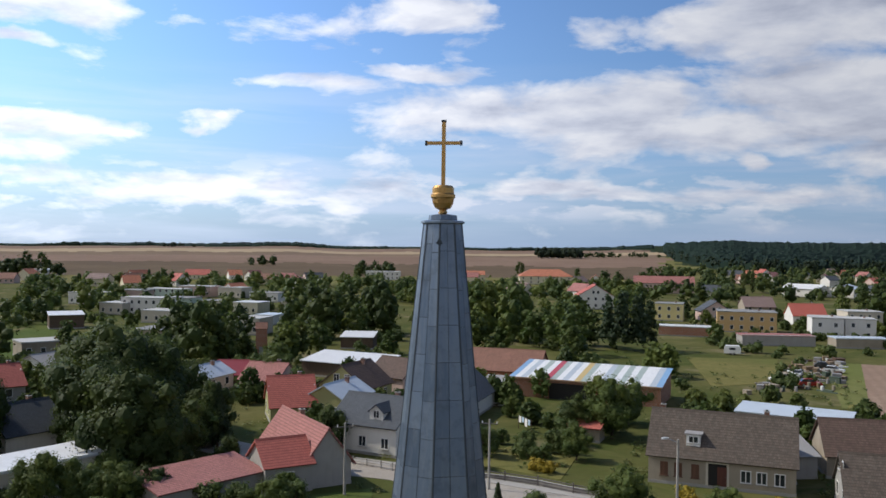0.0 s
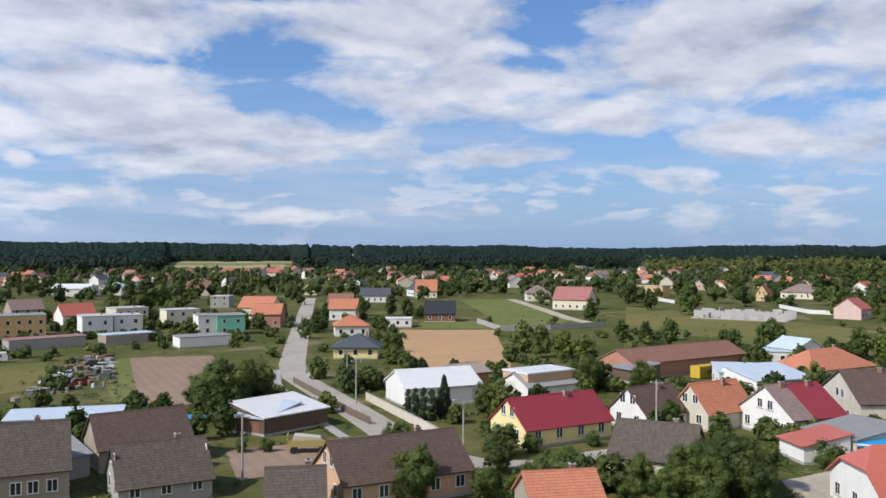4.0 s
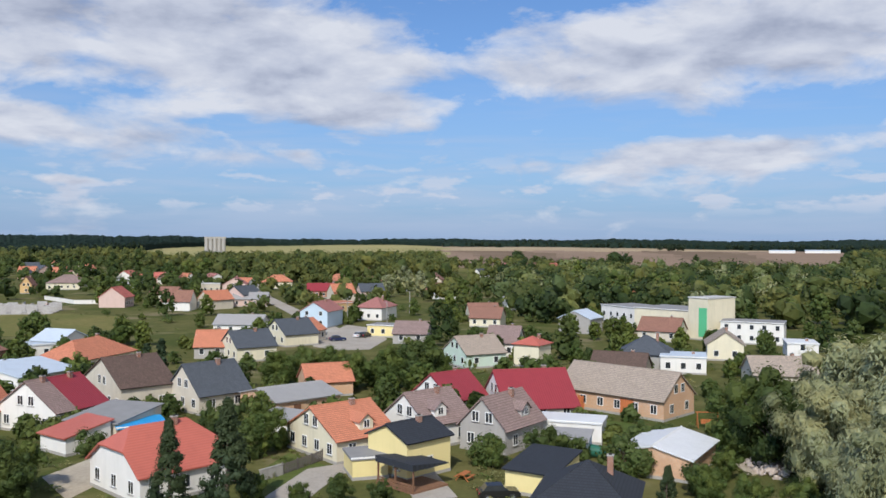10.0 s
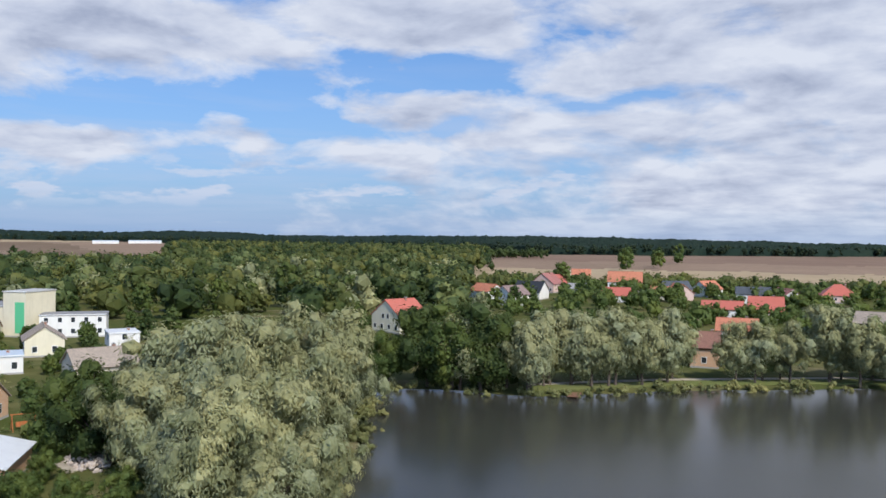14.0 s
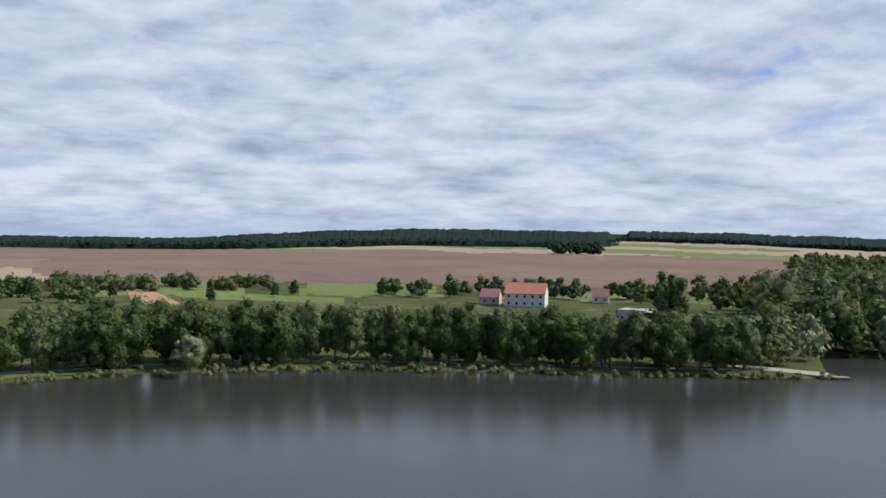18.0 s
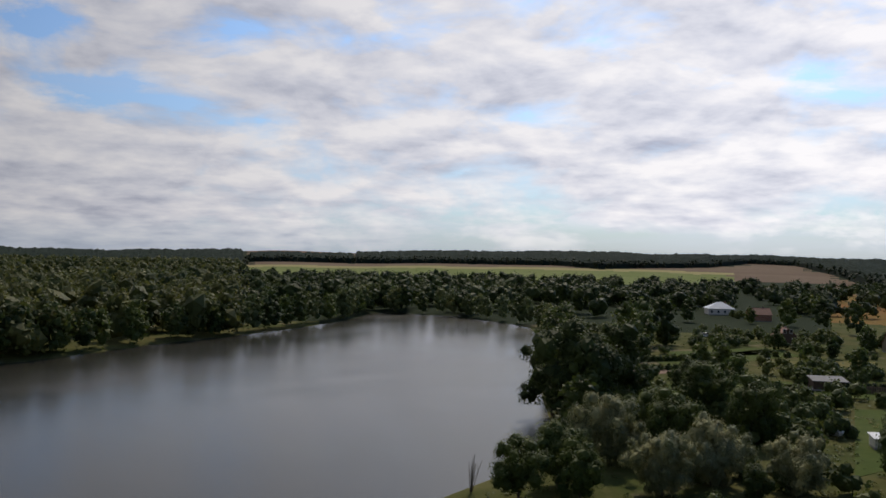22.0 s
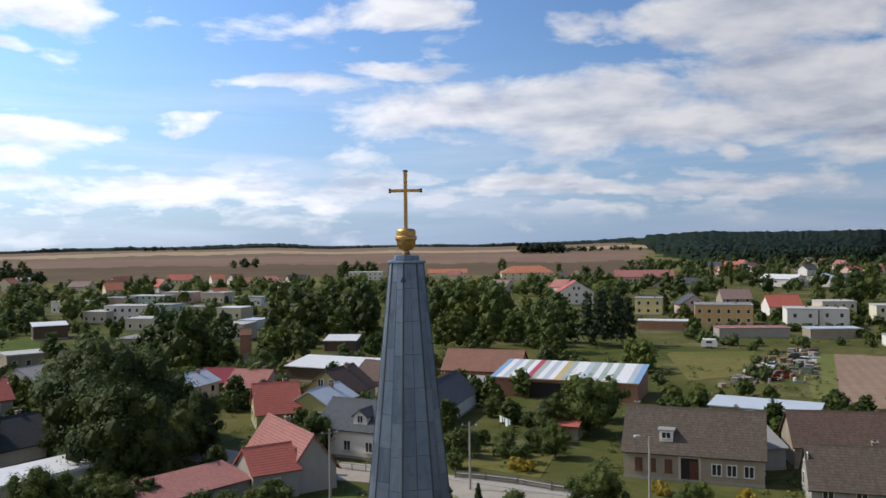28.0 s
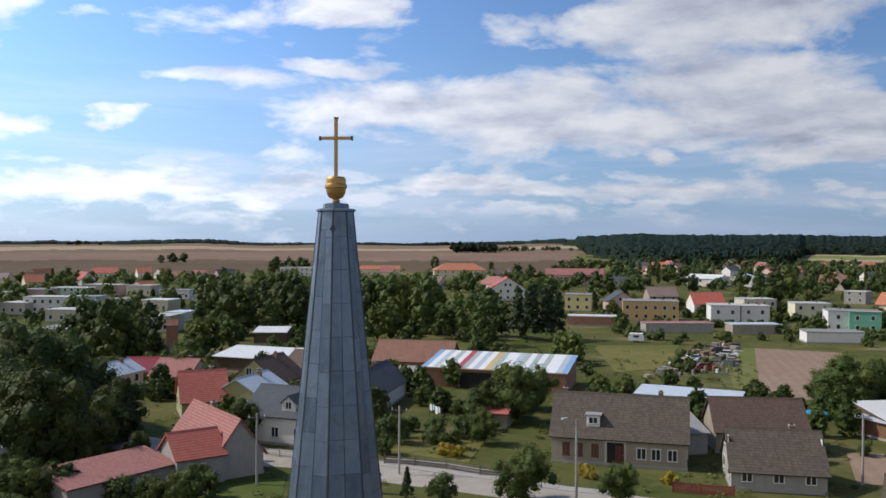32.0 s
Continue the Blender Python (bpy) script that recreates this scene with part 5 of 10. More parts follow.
house(51.6, 101.3, 13.0, 10.9, 8.0, 2.8, 3.2, W_dirty, R_brown, "old barn with brown tiled roof and white doors", ridge="x", roofkind="gable", wins="", chimneys=(), name="barn", category="barn")
house(46.0, 86.0, 18.2, 9.3, 8.0, 2.2, 3.3, W_grey, R_old, "low cottage with old brown tiled roof", ridge="x", roofkind="gable", wins="f1:-3.1,0,3.1 l1:-2,2 r1:-2,2 r2:-1,1 l2:-1,1", chimneys=((2, 0.5),))
house(51.7, 122.1, 32.8, 14.8, 5.0, 2.8, 0.5, W_grey, R_pale, "long low shed with pale sheet roof", ridge="x", roofkind="shed", wins="", chimneys=(), name="shed", category="shed")
house(14.8, 166.0, 18.4, 15.0, 10.0, 2.9, 3.2, W_brick, R_rust, "brick barn with brown tiled roof", ridge="x", roofkind="gable", wins="", chimneys=(), name="barn", category="barn")
house(4.3, 132.9, -70.9, 20.6, 7.0, 2.8, 2.8, W_white, R_slate, "white outbuilding with dark slate roof and brick gable", ridge="x", roofkind="gable", wins="", chimneys=((4.5, 0.5),))
house(-5.9, 112.3, 27.8, 9.5, 9.0, 3.7, 2.8, W_white, R_slate, "white rendered house with grey tiled roof", ridge="x", roofkind="gable", wins="f1:-3.2,0,3.2 l1:-2.2,2.2 r1:-2.2,2.2 r2:-1,1 l2:-1,1", chimneys=((2.1, 0.5),), dormers="f:1.6")
house(-14.0, 99.9, -29.3, 5.4, 14.0, 2.6, 3.5, W_grey, R_pinkred, "grey rendered barn house with red metal-tile roof", ridge="y", roofkind="gable", wins="", chimneys=((0.5, 2.1),))
house(-15.6, 93.5, -28.8, 5.1, 5.5, 3.1, 2.0, W_grey, R_red, "grey rendered wing with red metal-tile roof", ridge="x", roofkind="gable", wins="f1:0 l1:0 r1:0", chimneys=())
house(-22.8, 88.1, -47.9, 11.9, 5.0, 2.4, 0.9, W_grey, R_pinkred, "low wing with long red sheet roof", ridge="x", roofkind="shed", wins="", chimneys=(), name="shed", category="shed")
house(-20.4, 130.3, -15.7, 6.6, 8.0, 2.5, 3.6, W_olive, R_red, "olive house with steep red roof", ridge="x", roofkind="gable", wins="f1:-1.6,1.6 l1:-2,2 r1:-2,2 r2:-1,1 l2:-1,1", chimneys=((1.4, 0.5),))
house(-27.4, 151.4, 18.6, 7.1, 8.0, 2.8, 2.3, W_pink, R_pinkred, "pink house with faded red roof", ridge="x", roofkind="gable", wins="f1:-1.8,1.8 l1:-2,2 r1:-2,2", chimneys=((1.6, 0.5),))
house(-35.6, 160.4, -1.2, 5.3, 6.0, 2.2, 2.0, W_wood, R_crimson, "small shed with dark red roof", ridge="x", roofkind="gable", wins="", chimneys=(), name="shed", category="shed")
house(-13.2, 131.5, 24.5, 6.3, 9.0, 3.4, 1.8, W_olive, R_pale, "olive house with pale metal roof", ridge="y", roofkind="gable", wins="f1:-1.6,1.6 l1:-2.2,2.2 r1:-2.2,2.2", chimneys=((0.5, 1.3),))
house(-11.8, 144.3, 25.8, 8.6, 9.0, 3.0, 3.3, W_olive, R_brown, "olive house with brown tiled roof", ridge="y", roofkind="gable", wins="f1:-2.1,2.1 l1:-2.2,2.2 r1:-2.2,2.2 f2:-1,1", chimneys=((0.5, 1.3),))
house(-15.2, 171.2, 26.7, 17.4, 8.0, 2.9, 1.1, W_wood, R_white, "long dark wooden barn with pale rusty roof", ridge="x", roofkind="shed", wins="", chimneys=(), name="barn", category="barn")
house(-4.8, 154.0, 39.4, 8.3, 8.0, 3.2, 2.6, W_pink, R_brown, "pinkish barn with brown tiled roof", ridge="x", roofkind="gable", wins="", chimneys=(), name="barn", category="barn")
house(-17.2, 217.8, 4.9, 8.0, 7.0, 2.9, 0.7, W_wood, R_white, "open shed with white sheet roof", ridge="x", roofkind="shed", wins="", chimneys=(), name="shed", category="shed")
house(-38.9, 153.5, 21.1, 6.0, 8.0, 2.8, 1.6, W_beige, R_pale, "beige bungalow with pale sheet roof", ridge="y", roofkind="gable", wins="f1:0 l1:-2,2 r1:-2,2", chimneys=((0.5, 1.2),))
house(-99.9, 312.5, 12.0, 16.9, 9.0, 5.7, 0, W_white, R_lightfelt, "flat-roofed white cube house", ridge="x", roofkind="flat", wins="f1:-7,-4.2,-1.4,1.4,4.2,7 l1:-2.2,2.2 r1:-2.2,2.2 f2:-7,-4.2,-1.4,1.4,4.2,7 l2:-2.2,2.2 r2:-2.2,2.2", chimneys=(), over=0.15)
house(-114.3, 384.1, 15.1, 17.6, 9.0, 5.0, 0, W_mint, R_lightfelt, "flat-roofed pale green cube house", ridge="x", roofkind="flat", wins="f1:-7.3,-4.4,-1.5,1.5,4.4,7.3 l1:-2.2,2.2 r1:-2.2,2.2 f2:-7.3,-4.4,-1.5,1.5,4.4,7.3 l2:-2.2,2.2 r2:-2.2,2.2", chimneys=(), over=0.15)
house(-94.8, 336.8, 17.6, 11.4, 9.0, 4.3, 0, W_mint, R_felt, "flat-roofed pale green cube house", ridge="x", roofkind="flat", wins="f1:-4.3,-1.4,1.4,4.3 l1:-2.2,2.2 r1:-2.2,2.2", chimneys=(), over=0.15)
house(-64.3, 316.9, 18.2, 9.9, 9.0, 4.2, 0, W_cream, R_white, "flat-roofed cream cube house", ridge="x", roofkind="flat", wins="f1:-3.3,0,3.3 l1:-2.2,2.2 r1:-2.2,2.2", chimneys=(), over=0.15)
house(-108.7, 413.9, 17.4, 16.9, 9.0, 4.8, 0, W_pink, R_lightfelt, "flat-roofed pinkish cube house", ridge="x", roofkind="flat", wins="f1:-7,-4.2,-1.4,1.4,4.2,7 l1:-2.2,2.2 r1:-2.2,2.2", chimneys=(), over=0.15)
house(-70.6, 384.8, 18.3, 14.1, 9.0, 3.9, 0, W_white, R_felt, "flat-roofed white cube house", ridge="x", roofkind="flat", wins="f1:-5.6,-2.8,0,2.8,5.6 l1:-2.2,2.2 r1:-2.2,2.2", chimneys=(), over=0.15)
house(-90.8, 408.7, 21.5, 12.9, 9.0, 4.7, 0, W_beige, R_lightfelt, "flat-roofed beige cube house", ridge="x", roofkind="flat", wins="f1:-4.9,-1.6,1.6,4.9 l1:-2.2,2.2 r1:-2.2,2.2", chimneys=(), over=0.15)
house(-50.1, 248.3, 14.3, 8.7, 9.0, 4.5, 0, W_beige, R_lightfelt, "flat-roofed beige cube house", ridge="x", roofkind="flat", wins="f1:-2.9,0,2.9 l1:-2.2,2.2 r1:-2.2,2.2", chimneys=(), over=0.15)
house(-84.9, 280.6, 14.2, 10.8, 9.0, 3.8, 0, W_beige, R_lightfelt, "flat-roofed beige cube house", ridge="x", roofkind="flat", wins="f1:-3.6,0,3.6 l1:-2.2,2.2 r1:-2.2,2.2", chimneys=(), over=0.15)
house(-50.2, 277.8, 20.5, 6.7, 9.0, 3.0, 0, W_white, R_pale, "flat-roofed white cube house", ridge="x", roofkind="flat", wins="f1:-1.7,1.7 l1:-2.2,2.2 r1:-2.2,2.2", chimneys=(), over=0.15)
house(-126.8, 381.4, 18.1, 13.7, 9.0, 4.5, 0, W_pink, R_felt, "flat-roofed pinkish cube house", ridge="x", roofkind="flat", wins="f1:-5.1,-1.7,1.7,5.1 l1:-2.2,2.2 r1:-2.2,2.2", chimneys=(), over=0.15)
house(-110.1, 310.9, 17.8, 9.6, 9.0, 3.9, 0, W_beige, R_lightfelt, "flat-roofed beige cube house", ridge="x", roofkind="flat", wins="f1:-3.2,0,3.2 l1:-2.2,2.2 r1:-2.2,2.2", chimneys=(), over=0.15)
house(-68.3, 221.4, 11.8, 9.5, 9.0, 3.8, 0, W_dirty, R_felt, "flat-roofed weathered cube house", ridge="x", roofkind="flat", wins="f1:-3.2,0,3.2 l1:-2.2,2.2 r1:-2.2,2.2", chimneys=(), over=0.15)
house(-165.0, 500.4, 32.3, 12.1, 9.0, 5.9, 0, W_beige, R_felt, "flat-roofed beige cube house", ridge="x", roofkind="flat", wins="f1:-4.5,-1.5,1.5,4.5 l1:-2.2,2.2 r1:-2.2,2.2 f2:-4.5,-1.5,1.5,4.5 l2:-2.2,2.2 r2:-2.2,2.2", chimneys=(), over=0.15)
house(-69.4, 496.0, 27.6, 14.3, 9.0, 5.0, 0, W_white, R_lightfelt, "flat-roofed white cube house", ridge="x", roofkind="flat", wins="f1:-5.7,-2.9,0,2.9,5.7 l1:-2.2,2.2 r1:-2.2,2.2 f2:-5.7,-2.9,0,2.9,5.7 l2:-2.2,2.2 r2:-2.2,2.2", chimneys=(), over=0.15)
house(-138.3, 356.7, 16.4, 13.5, 9.0, 4.7, 0, W_white, R_lightfelt, "flat-roofed white cube house", ridge="x", roofkind="flat", wins="f1:-5.1,-1.7,1.7,5.1 l1:-2.2,2.2 r1:-2.2,2.2", chimneys=(), over=0.15)
house(-81.2, 338.6, 17.5, 11.7, 9.0, 3.2, 0, W_beige, R_felt, "flat-roofed beige cube house", ridge="x", roofkind="flat", wins="f1:-4.4,-1.5,1.5,4.4 l1:-2.2,2.2 r1:-2.2,2.2", chimneys=(), over=0.15)
house(-49.6, 328.2, 22.5, 8.2, 9.0, 3.7, 0, W_beige, R_felt, "flat-roofed beige cube house", ridge="x", roofkind="flat", wins="f1:-2.1,2.1 l1:-2.2,2.2 r1:-2.2,2.2", chimneys=(), over=0.15)
house(-160.3, 606.2, 1.9, 17.0, 9.0, 3.2, 3.4, W_cream, R_red, "villa with red hipped roof", ridge="x", roofkind="gable", wins="f1:-7.1,-4.3,-1.4,1.4,4.3,7.1 l1:-2.2,2.2 r1:-2.2,2.2 r2:-1,1 l2:-1,1", chimneys=((3.7, 0.5),))
house(-86.8, 533.8, 2.5, 18.6, 11.0, 4, 3.4, W_pink, R_pinkred, "large villa with red roof and gables", ridge="x", roofkind="hip", wins="f1:-7.8,-4.7,-1.6,1.6,4.7,7.8 l1:-3.7,0,3.7 r1:-3.7,0,3.7", chimneys=((4.1, 0.5),))
house(-32.7, 631.9, 1.7, 24.5, 12.0, 6, 0, W_white, R_lightfelt, "long flat-roofed pale block with rows of windows", ridge="x", roofkind="flat", wins="f1:-10.5,-7,-3.5,0,3.5,7,10.5 l1:-4,0,4 r1:-4,0,4 f2:-10.5,-7,-3.5,0,3.5,7,10.5 l2:-4,0,4 r2:-4,0,4", chimneys=(), over=0.15)
house(135.3, 494.3, 13.6, 33.5, 12.0, 6, 3.5, W_pink, R_pinkred, "long school with red tiled roof", ridge="x", roofkind="gable", wins="f1:-14.4,-9.6,-4.8,0,4.8,9.6,14.4 l1:-4,0,4 r1:-4,0,4 f2:-14.4,-9.6,-4.8,0,4.8,9.6,14.4 l2:-4,0,4 r2:-4,0,4 r3:-1,1 l3:-1,1", chimneys=((7.4, 0.5),))
house(80.4, 592.7, 2.0, 35.9, 16.0, 5.5, 4.5, W_cream, R_orange, "large house with red hipped roof", ridge="x", roofkind="hip", wins="f1:-15.4,-10.2,-5.1,0,5.1,10.2,15.4 l1:-6.4,-3.2,0,3.2,6.4 r1:-6.4,-3.2,0,3.2,6.4 f2:-15.4,-10.2,-5.1,0,5.1,10.2,15.4 l2:-6.4,-3.2,0,3.2,6.4 r2:-6.4,-3.2,0,3.2,6.4", chimneys=((7.9, 0.5),))
house(27.4, 639.3, 1.6, 29.1, 10.0, 4.5, 2.5, W_cream, R_orange, "long house with orange-red tiled roof", ridge="x", roofkind="gable", wins="f1:-12.5,-8.3,-4.2,0,4.2,8.3,12.5 l1:-3.3,0,3.3 r1:-3.3,0,3.3", chimneys=((6.4, 0.5),))
house(70.2, 364.6, 3.7, 15.0, 11.0, 5.5, 4.5, W_white, R_red, "white house with red tiled roof", ridge="y", roofkind="gable", wins="f1:-6,-3,0,3,6 l1:-3.7,0,3.7 r1:-3.7,0,3.7 f2:-6,-3,0,3,6 l2:-3.7,0,3.7 r2:-3.7,0,3.7 f3:-1,1", chimneys=((0.5, 1.6),))
house(87.2, 310.8, 19.3, 9.6, 9.0, 6, 0, W_yellow, R_felt, "cream block with flat roof", ridge="x", roofkind="flat", wins="f1:-3.2,0,3.2 l1:-2.2,2.2 r1:-2.2,2.2 f2:-3.2,0,3.2 l2:-2.2,2.2 r2:-2.2,2.2", chimneys=((2.1, 0.5),), over=0.15)
house(76.5, 256.5, 18.1, 14.9, 6.0, 2.7, 0, W_brick, R_white, "row of garages with pale roof", ridge="x", roofkind="flat", wins="", chimneys=(), name="garage", category="garage", over=0.15)
house(103.1, 311.1, 4.1, 10.7, 9.0, 3.6, 3.4, W_pink, R_slate, "pink house with slate roof", ridge="y", roofkind="gable", wins="f1:-3.6,0,3.6 l1:-2.2,2.2 r1:-2.2,2.2 f2:-1,1", chimneys=((0.5, 1.3),))
house(100.2, 271.4, 17.3, 17.5, 10.0, 6.3, 0, W_ochre, R_felt, "ochre two-storey block with flat roof", ridge="x", roofkind="flat", wins="f1:-7.3,-4.4,-1.5,1.5,4.4,7.3 l1:-3.3,0,3.3 r1:-3.3,0,3.3 f2:-7.3,-4.4,-1.5,1.5,4.4,7.3 l2:-3.3,0,3.3 r2:-3.3,0,3.3", chimneys=((3.9, 0.5),), over=0.15)
house(121.3, 317.7, 4.0, 10.8, 9.0, 5, 3.2, W_dirty, R_mauve, "house with dull brown tiled roof", ridge="x", roofkind="gable", wins="f1:-3.6,0,3.6 l1:-2.2,2.2 r1:-2.2,2.2 f2:-3.6,0,3.6 l2:-2.2,2.2 r2:-2.2,2.2 r3:-1,1 l3:-1,1", chimneys=((2.4, 0.5),))
house(131.3, 299.1, 4.2, 11.3, 9.0, 3.4, 3.6, W_white, R_brightred, "white house with bright red roof", ridge="x", roofkind="gable", wins="f1:-4.2,-1.4,1.4,4.2 l1:-2.2,2.2 r1:-2.2,2.2 r2:-1,1 l2:-1,1", chimneys=((2.5, 0.5),))
house(116.7, 252.7, 16.1, 8.5, 10.0, 6.2, 0, W_white, R_lightfelt, "white two-storey cube house", ridge="x", roofkind="flat", wins="f1:-2.1,2.1 l1:-3.3,0,3.3 r1:-3.3,0,3.3 f2:-2.1,2.1 l2:-3.3,0,3.3 r2:-3.3,0,3.3", chimneys=((1.9, 0.5),), over=0.15)
house(125.8, 251.5, 16.7, 8.2, 9.0, 6.0, 0, W_white, R_lightfelt, "white two-storey cube house", ridge="x", roofkind="flat", wins="f1:-2,2 l1:-2.2,2.2 r1:-2.2,2.2 f2:-2,2 l2:-2.2,2.2 r2:-2.2,2.2", chimneys=((1.8, 0.5),), over=0.15)
house(142.9, 284.4, 4.3, 11.2, 9.0, 5.8, 0, W_beige, R_lightfelt, "pale two-storey house with flat roof", ridge="x", roofkind="flat", wins="f1:-4.2,-1.4,1.4,4.2 l1:-2.2,2.2 r1:-2.2,2.2 f2:-4.2,-1.4,1.4,4.2 l2:-2.2,2.2 r2:-2.2,2.2", chimneys=((2.5, 0.5),), over=0.15)
house(152.3, 266.0, 14.7, 11.0, 9.0, 5.6, 0, W_cream, R_lightfelt, "cream two-storey house with flat roof", ridge="x", roofkind="flat", wins="f1:-3.7,0,3.7 l1:-2.2,2.2 r1:-2.2,2.2 f2:-3.7,0,3.7 l2:-2.2,2.2 r2:-2.2,2.2", chimneys=((2.4, 0.5),), over=0.15)
house(142.2, 233.9, 21.1, 5.4, 9.0, 6, 0, W_white, R_felt, "white half of a two-storey house with flat roof", ridge="x", roofkind="flat", wins="f1:0 l1:-2.2,2.2 r1:-2.2,2.2 f2:0 l2:-2.2,2.2 r2:-2.2,2.2", chimneys=((1.2, 0.5),), over=0.15)
house(148.0, 229.5, 25.8, 8.2, 9.0, 6, 0, W_teal, R_felt, "green half of a two-storey house with flat roof", ridge="x", roofkind="flat", wins="f1:-2,2 l1:-2.2,2.2 r1:-2.2,2.2 f2:-2,2 l2:-2.2,2.2 r2:-2.2,2.2", chimneys=(), over=0.15)
house(94.5, 234.2, 4.7, 19.2, 6.0, 2.6, 0, W_grey, R_pinkred, "low grey garage row", ridge="x", roofkind="flat", wins="", chimneys=(), name="garage", category="garage", over=0.15)
house(115.0, 229.6, 4.7, 13.8, 6.0, 2.5, 0, W_dirty, R_pale, "low garage row with pale roof", ridge="x", roofkind="flat", wins="", chimneys=(), name="garage", category="garage", over=0.15)
house(124.8, 206.8, 14.9, 13.8, 7.0, 2.8, 0, W_white, R_felt, "long white garage row with felt roof", ridge="x", roofkind="flat", wins="", chimneys=(), name="garage", category="garage", over=0.15)
house(189.8, 273.0, 58.6, 13.0, 10.0, 4.5, 3.6, W_cream, R_orange, "house with orange tiled roof", ridge="x", roofkind="gable", wins="f1:-4.9,-1.6,1.6,4.9 l1:-3.3,0,3.3 r1:-3.3,0,3.3 r2:-1,1 l2:-1,1", chimneys=((2.9, 0.5),))
house(171.9, 242.6, 47.2, 9.6, 9.0, 4.5, 3, W_brick, R_orange, "house with orange tiled roof", ridge="x", roofkind="gable", wins="f1:-3.2,0,3.2 l1:-2.2,2.2 r1:-2.2,2.2 r2:-1,1 l2:-1,1", chimneys=((2.1, 0.5),))
house(215.1, 338.3, 47.2, 8.3, 9.0, 5, 0, W_grey, R_lightfelt, "grey house with flat roof", ridge="x", roofkind="flat", wins="f1:-2.1,2.1 l1:-2.2,2.2 r1:-2.2,2.2 f2:-2.1,2.1 l2:-2.2,2.2 r2:-2.2,2.2", chimneys=((1.8, 0.5),), over=0.15)
house(209.1, 475.5, 47.3, 20.1, 14.0, 4.5, 2.2, W_white, R_white, "long white hall with metal roof", ridge="x", roofkind="gable", wins="", chimneys=(), name="hall", category="hall")
house(228.3, 469.9, 47.3, 14.2, 12.0, 5, 2.2, W_white, R_pale, "pale hall with metal roof", ridge="y", roofkind="gable", wins="", chimneys=(), name="hall", category="hall")
house(138.0, 158.9, 47.1, 10.4, 10.0, 2.7, 2.7, W_yellow, R_slate, "dark-roofed cream house with hipped roof", ridge="x", roofkind="hip", wins="f1:-3.5,0,3.5 l1:-3.3,0,3.3 r1:-3.3,0,3.3", chimneys=((2.3, 0.5),), over=0.7)
house(171.0, 199.4, 37.7, 10.0, 10.0, 3.2, 3, W_white, R_orange, "white house with orange-red hipped roof", ridge="x", roofkind="hip", wins="f1:-3.3,0,3.3 l1:-3.3,0,3.3 r1:-3.3,0,3.3", chimneys=((2.2, 0.5),))
house(207.0, 244.6, 47.2, 10.1, 9.0, 4.4, 3.2, W_white, R_orange, "house with orange tiled roof", ridge="x", roofkind="gable", wins="f1:-3.4,0,3.4 l1:-2.2,2.2 r1:-2.2,2.2 r2:-1,1 l2:-1,1", chimneys=((2.2, 0.5),))
house(235.7, 280.3, 47.2, 10.3, 9.0, 4, 3.2, W_dirty, R_rust, "house with red tiled roof", ridge="x", roofkind="gable", wins="f1:-3.4,0,3.4 l1:-2.2,2.2 r1:-2.2,2.2 r2:-1,1 l2:-1,1", chimneys=((2.3, 0.5),))
house(228.1, 216.1, 47.2, 10.9, 11.0, 3, 4, W_brown, R_black, "large dark-roofed modern house", ridge="x", roofkind="gable", wins="f1:-3.6,0,3.6 l1:-3.7,0,3.7 r1:-3.7,0,3.7 r2:-1,1 l2:-1,1", chimneys=((2.4, 0.5),))
house(331.7, 323.6, 47.3, 11.4, 10.0, 4, 5.5, W_cream, R_orange, "tall house with coral tiled roof", ridge="x", roofkind="gable", wins="f1:-4.3,-1.4,1.4,4.3 l1:-3.3,0,3.3 r1:-3.3,0,3.3 r2:-1,1 l2:-1,1", chimneys=((2.5, 0.5),))
house(287.0, 314.9, 47.3, 14.6, 10.0, 3.5, 3.2, W_white, R_slate, "grey house with slate roof", ridge="x", roofkind="gable", wins="f1:-5.8,-2.9,0,2.9,5.8 l1:-3.3,0,3.3 r1:-3.3,0,3.3 r2:-1,1 l2:-1,1", chimneys=((3.2, 0.5),))
house(349.1, 262.5, 47.3, 12.0, 12.0, 4, 4, W_cream, R_mauve, "villa with mauve tiled roof", ridge="x", roofkind="hip", wins="f1:-4.5,-1.5,1.5,4.5 l1:-4,0,4 r1:-4,0,4", chimneys=((2.7, 0.5),))
house(311.8, 214.7, 73.3, 15.6, 13.0, 4.5, 5, W_cream, R_pinkred, "large villa with mauve tiled roof", ridge="x", roofkind="gable", wins="f1:-6.2,-3.1,0,3.1,6.2 l1:-4.9,-1.6,1.6,4.9 r1:-4.9,-1.6,1.6,4.9 r2:-1,1 l2:-1,1", chimneys=((3.4, 0.5),))
house(200.9, 209.8, 47.2, 9.0, 7.0, 2.8, 0, W_white, R_white, "low white annex with flat roof", ridge="x", roofkind="flat", wins="f1:-3,0,3 l1:-1.8,1.8 r1:-1.8,1.8", chimneys=(), over=0.15)
house(106.2, 103.3, 115.0, 10.3, 13.5, 3.3, 2.2, W_white, R_white, "white barn with striped grey metal roof", ridge="y", roofkind="gable", wins="", chimneys=(), name="barn", category="barn")
house(121.6, 110.1, 12.9, 6.9, 8.0, 3, 1.2, W_brick, R_tan, "brown shed with cream roof", ridge="x", roofkind="gable", wins="", chimneys=(), name="shed", category="shed")
house(124.7, 94.6, 103.3, 7.0, 10.9, 4.2, 0, W_orange, R_white, "orange brick building with white flat roof", ridge="x", roofkind="flat", wins="", chimneys=(), over=0.15)
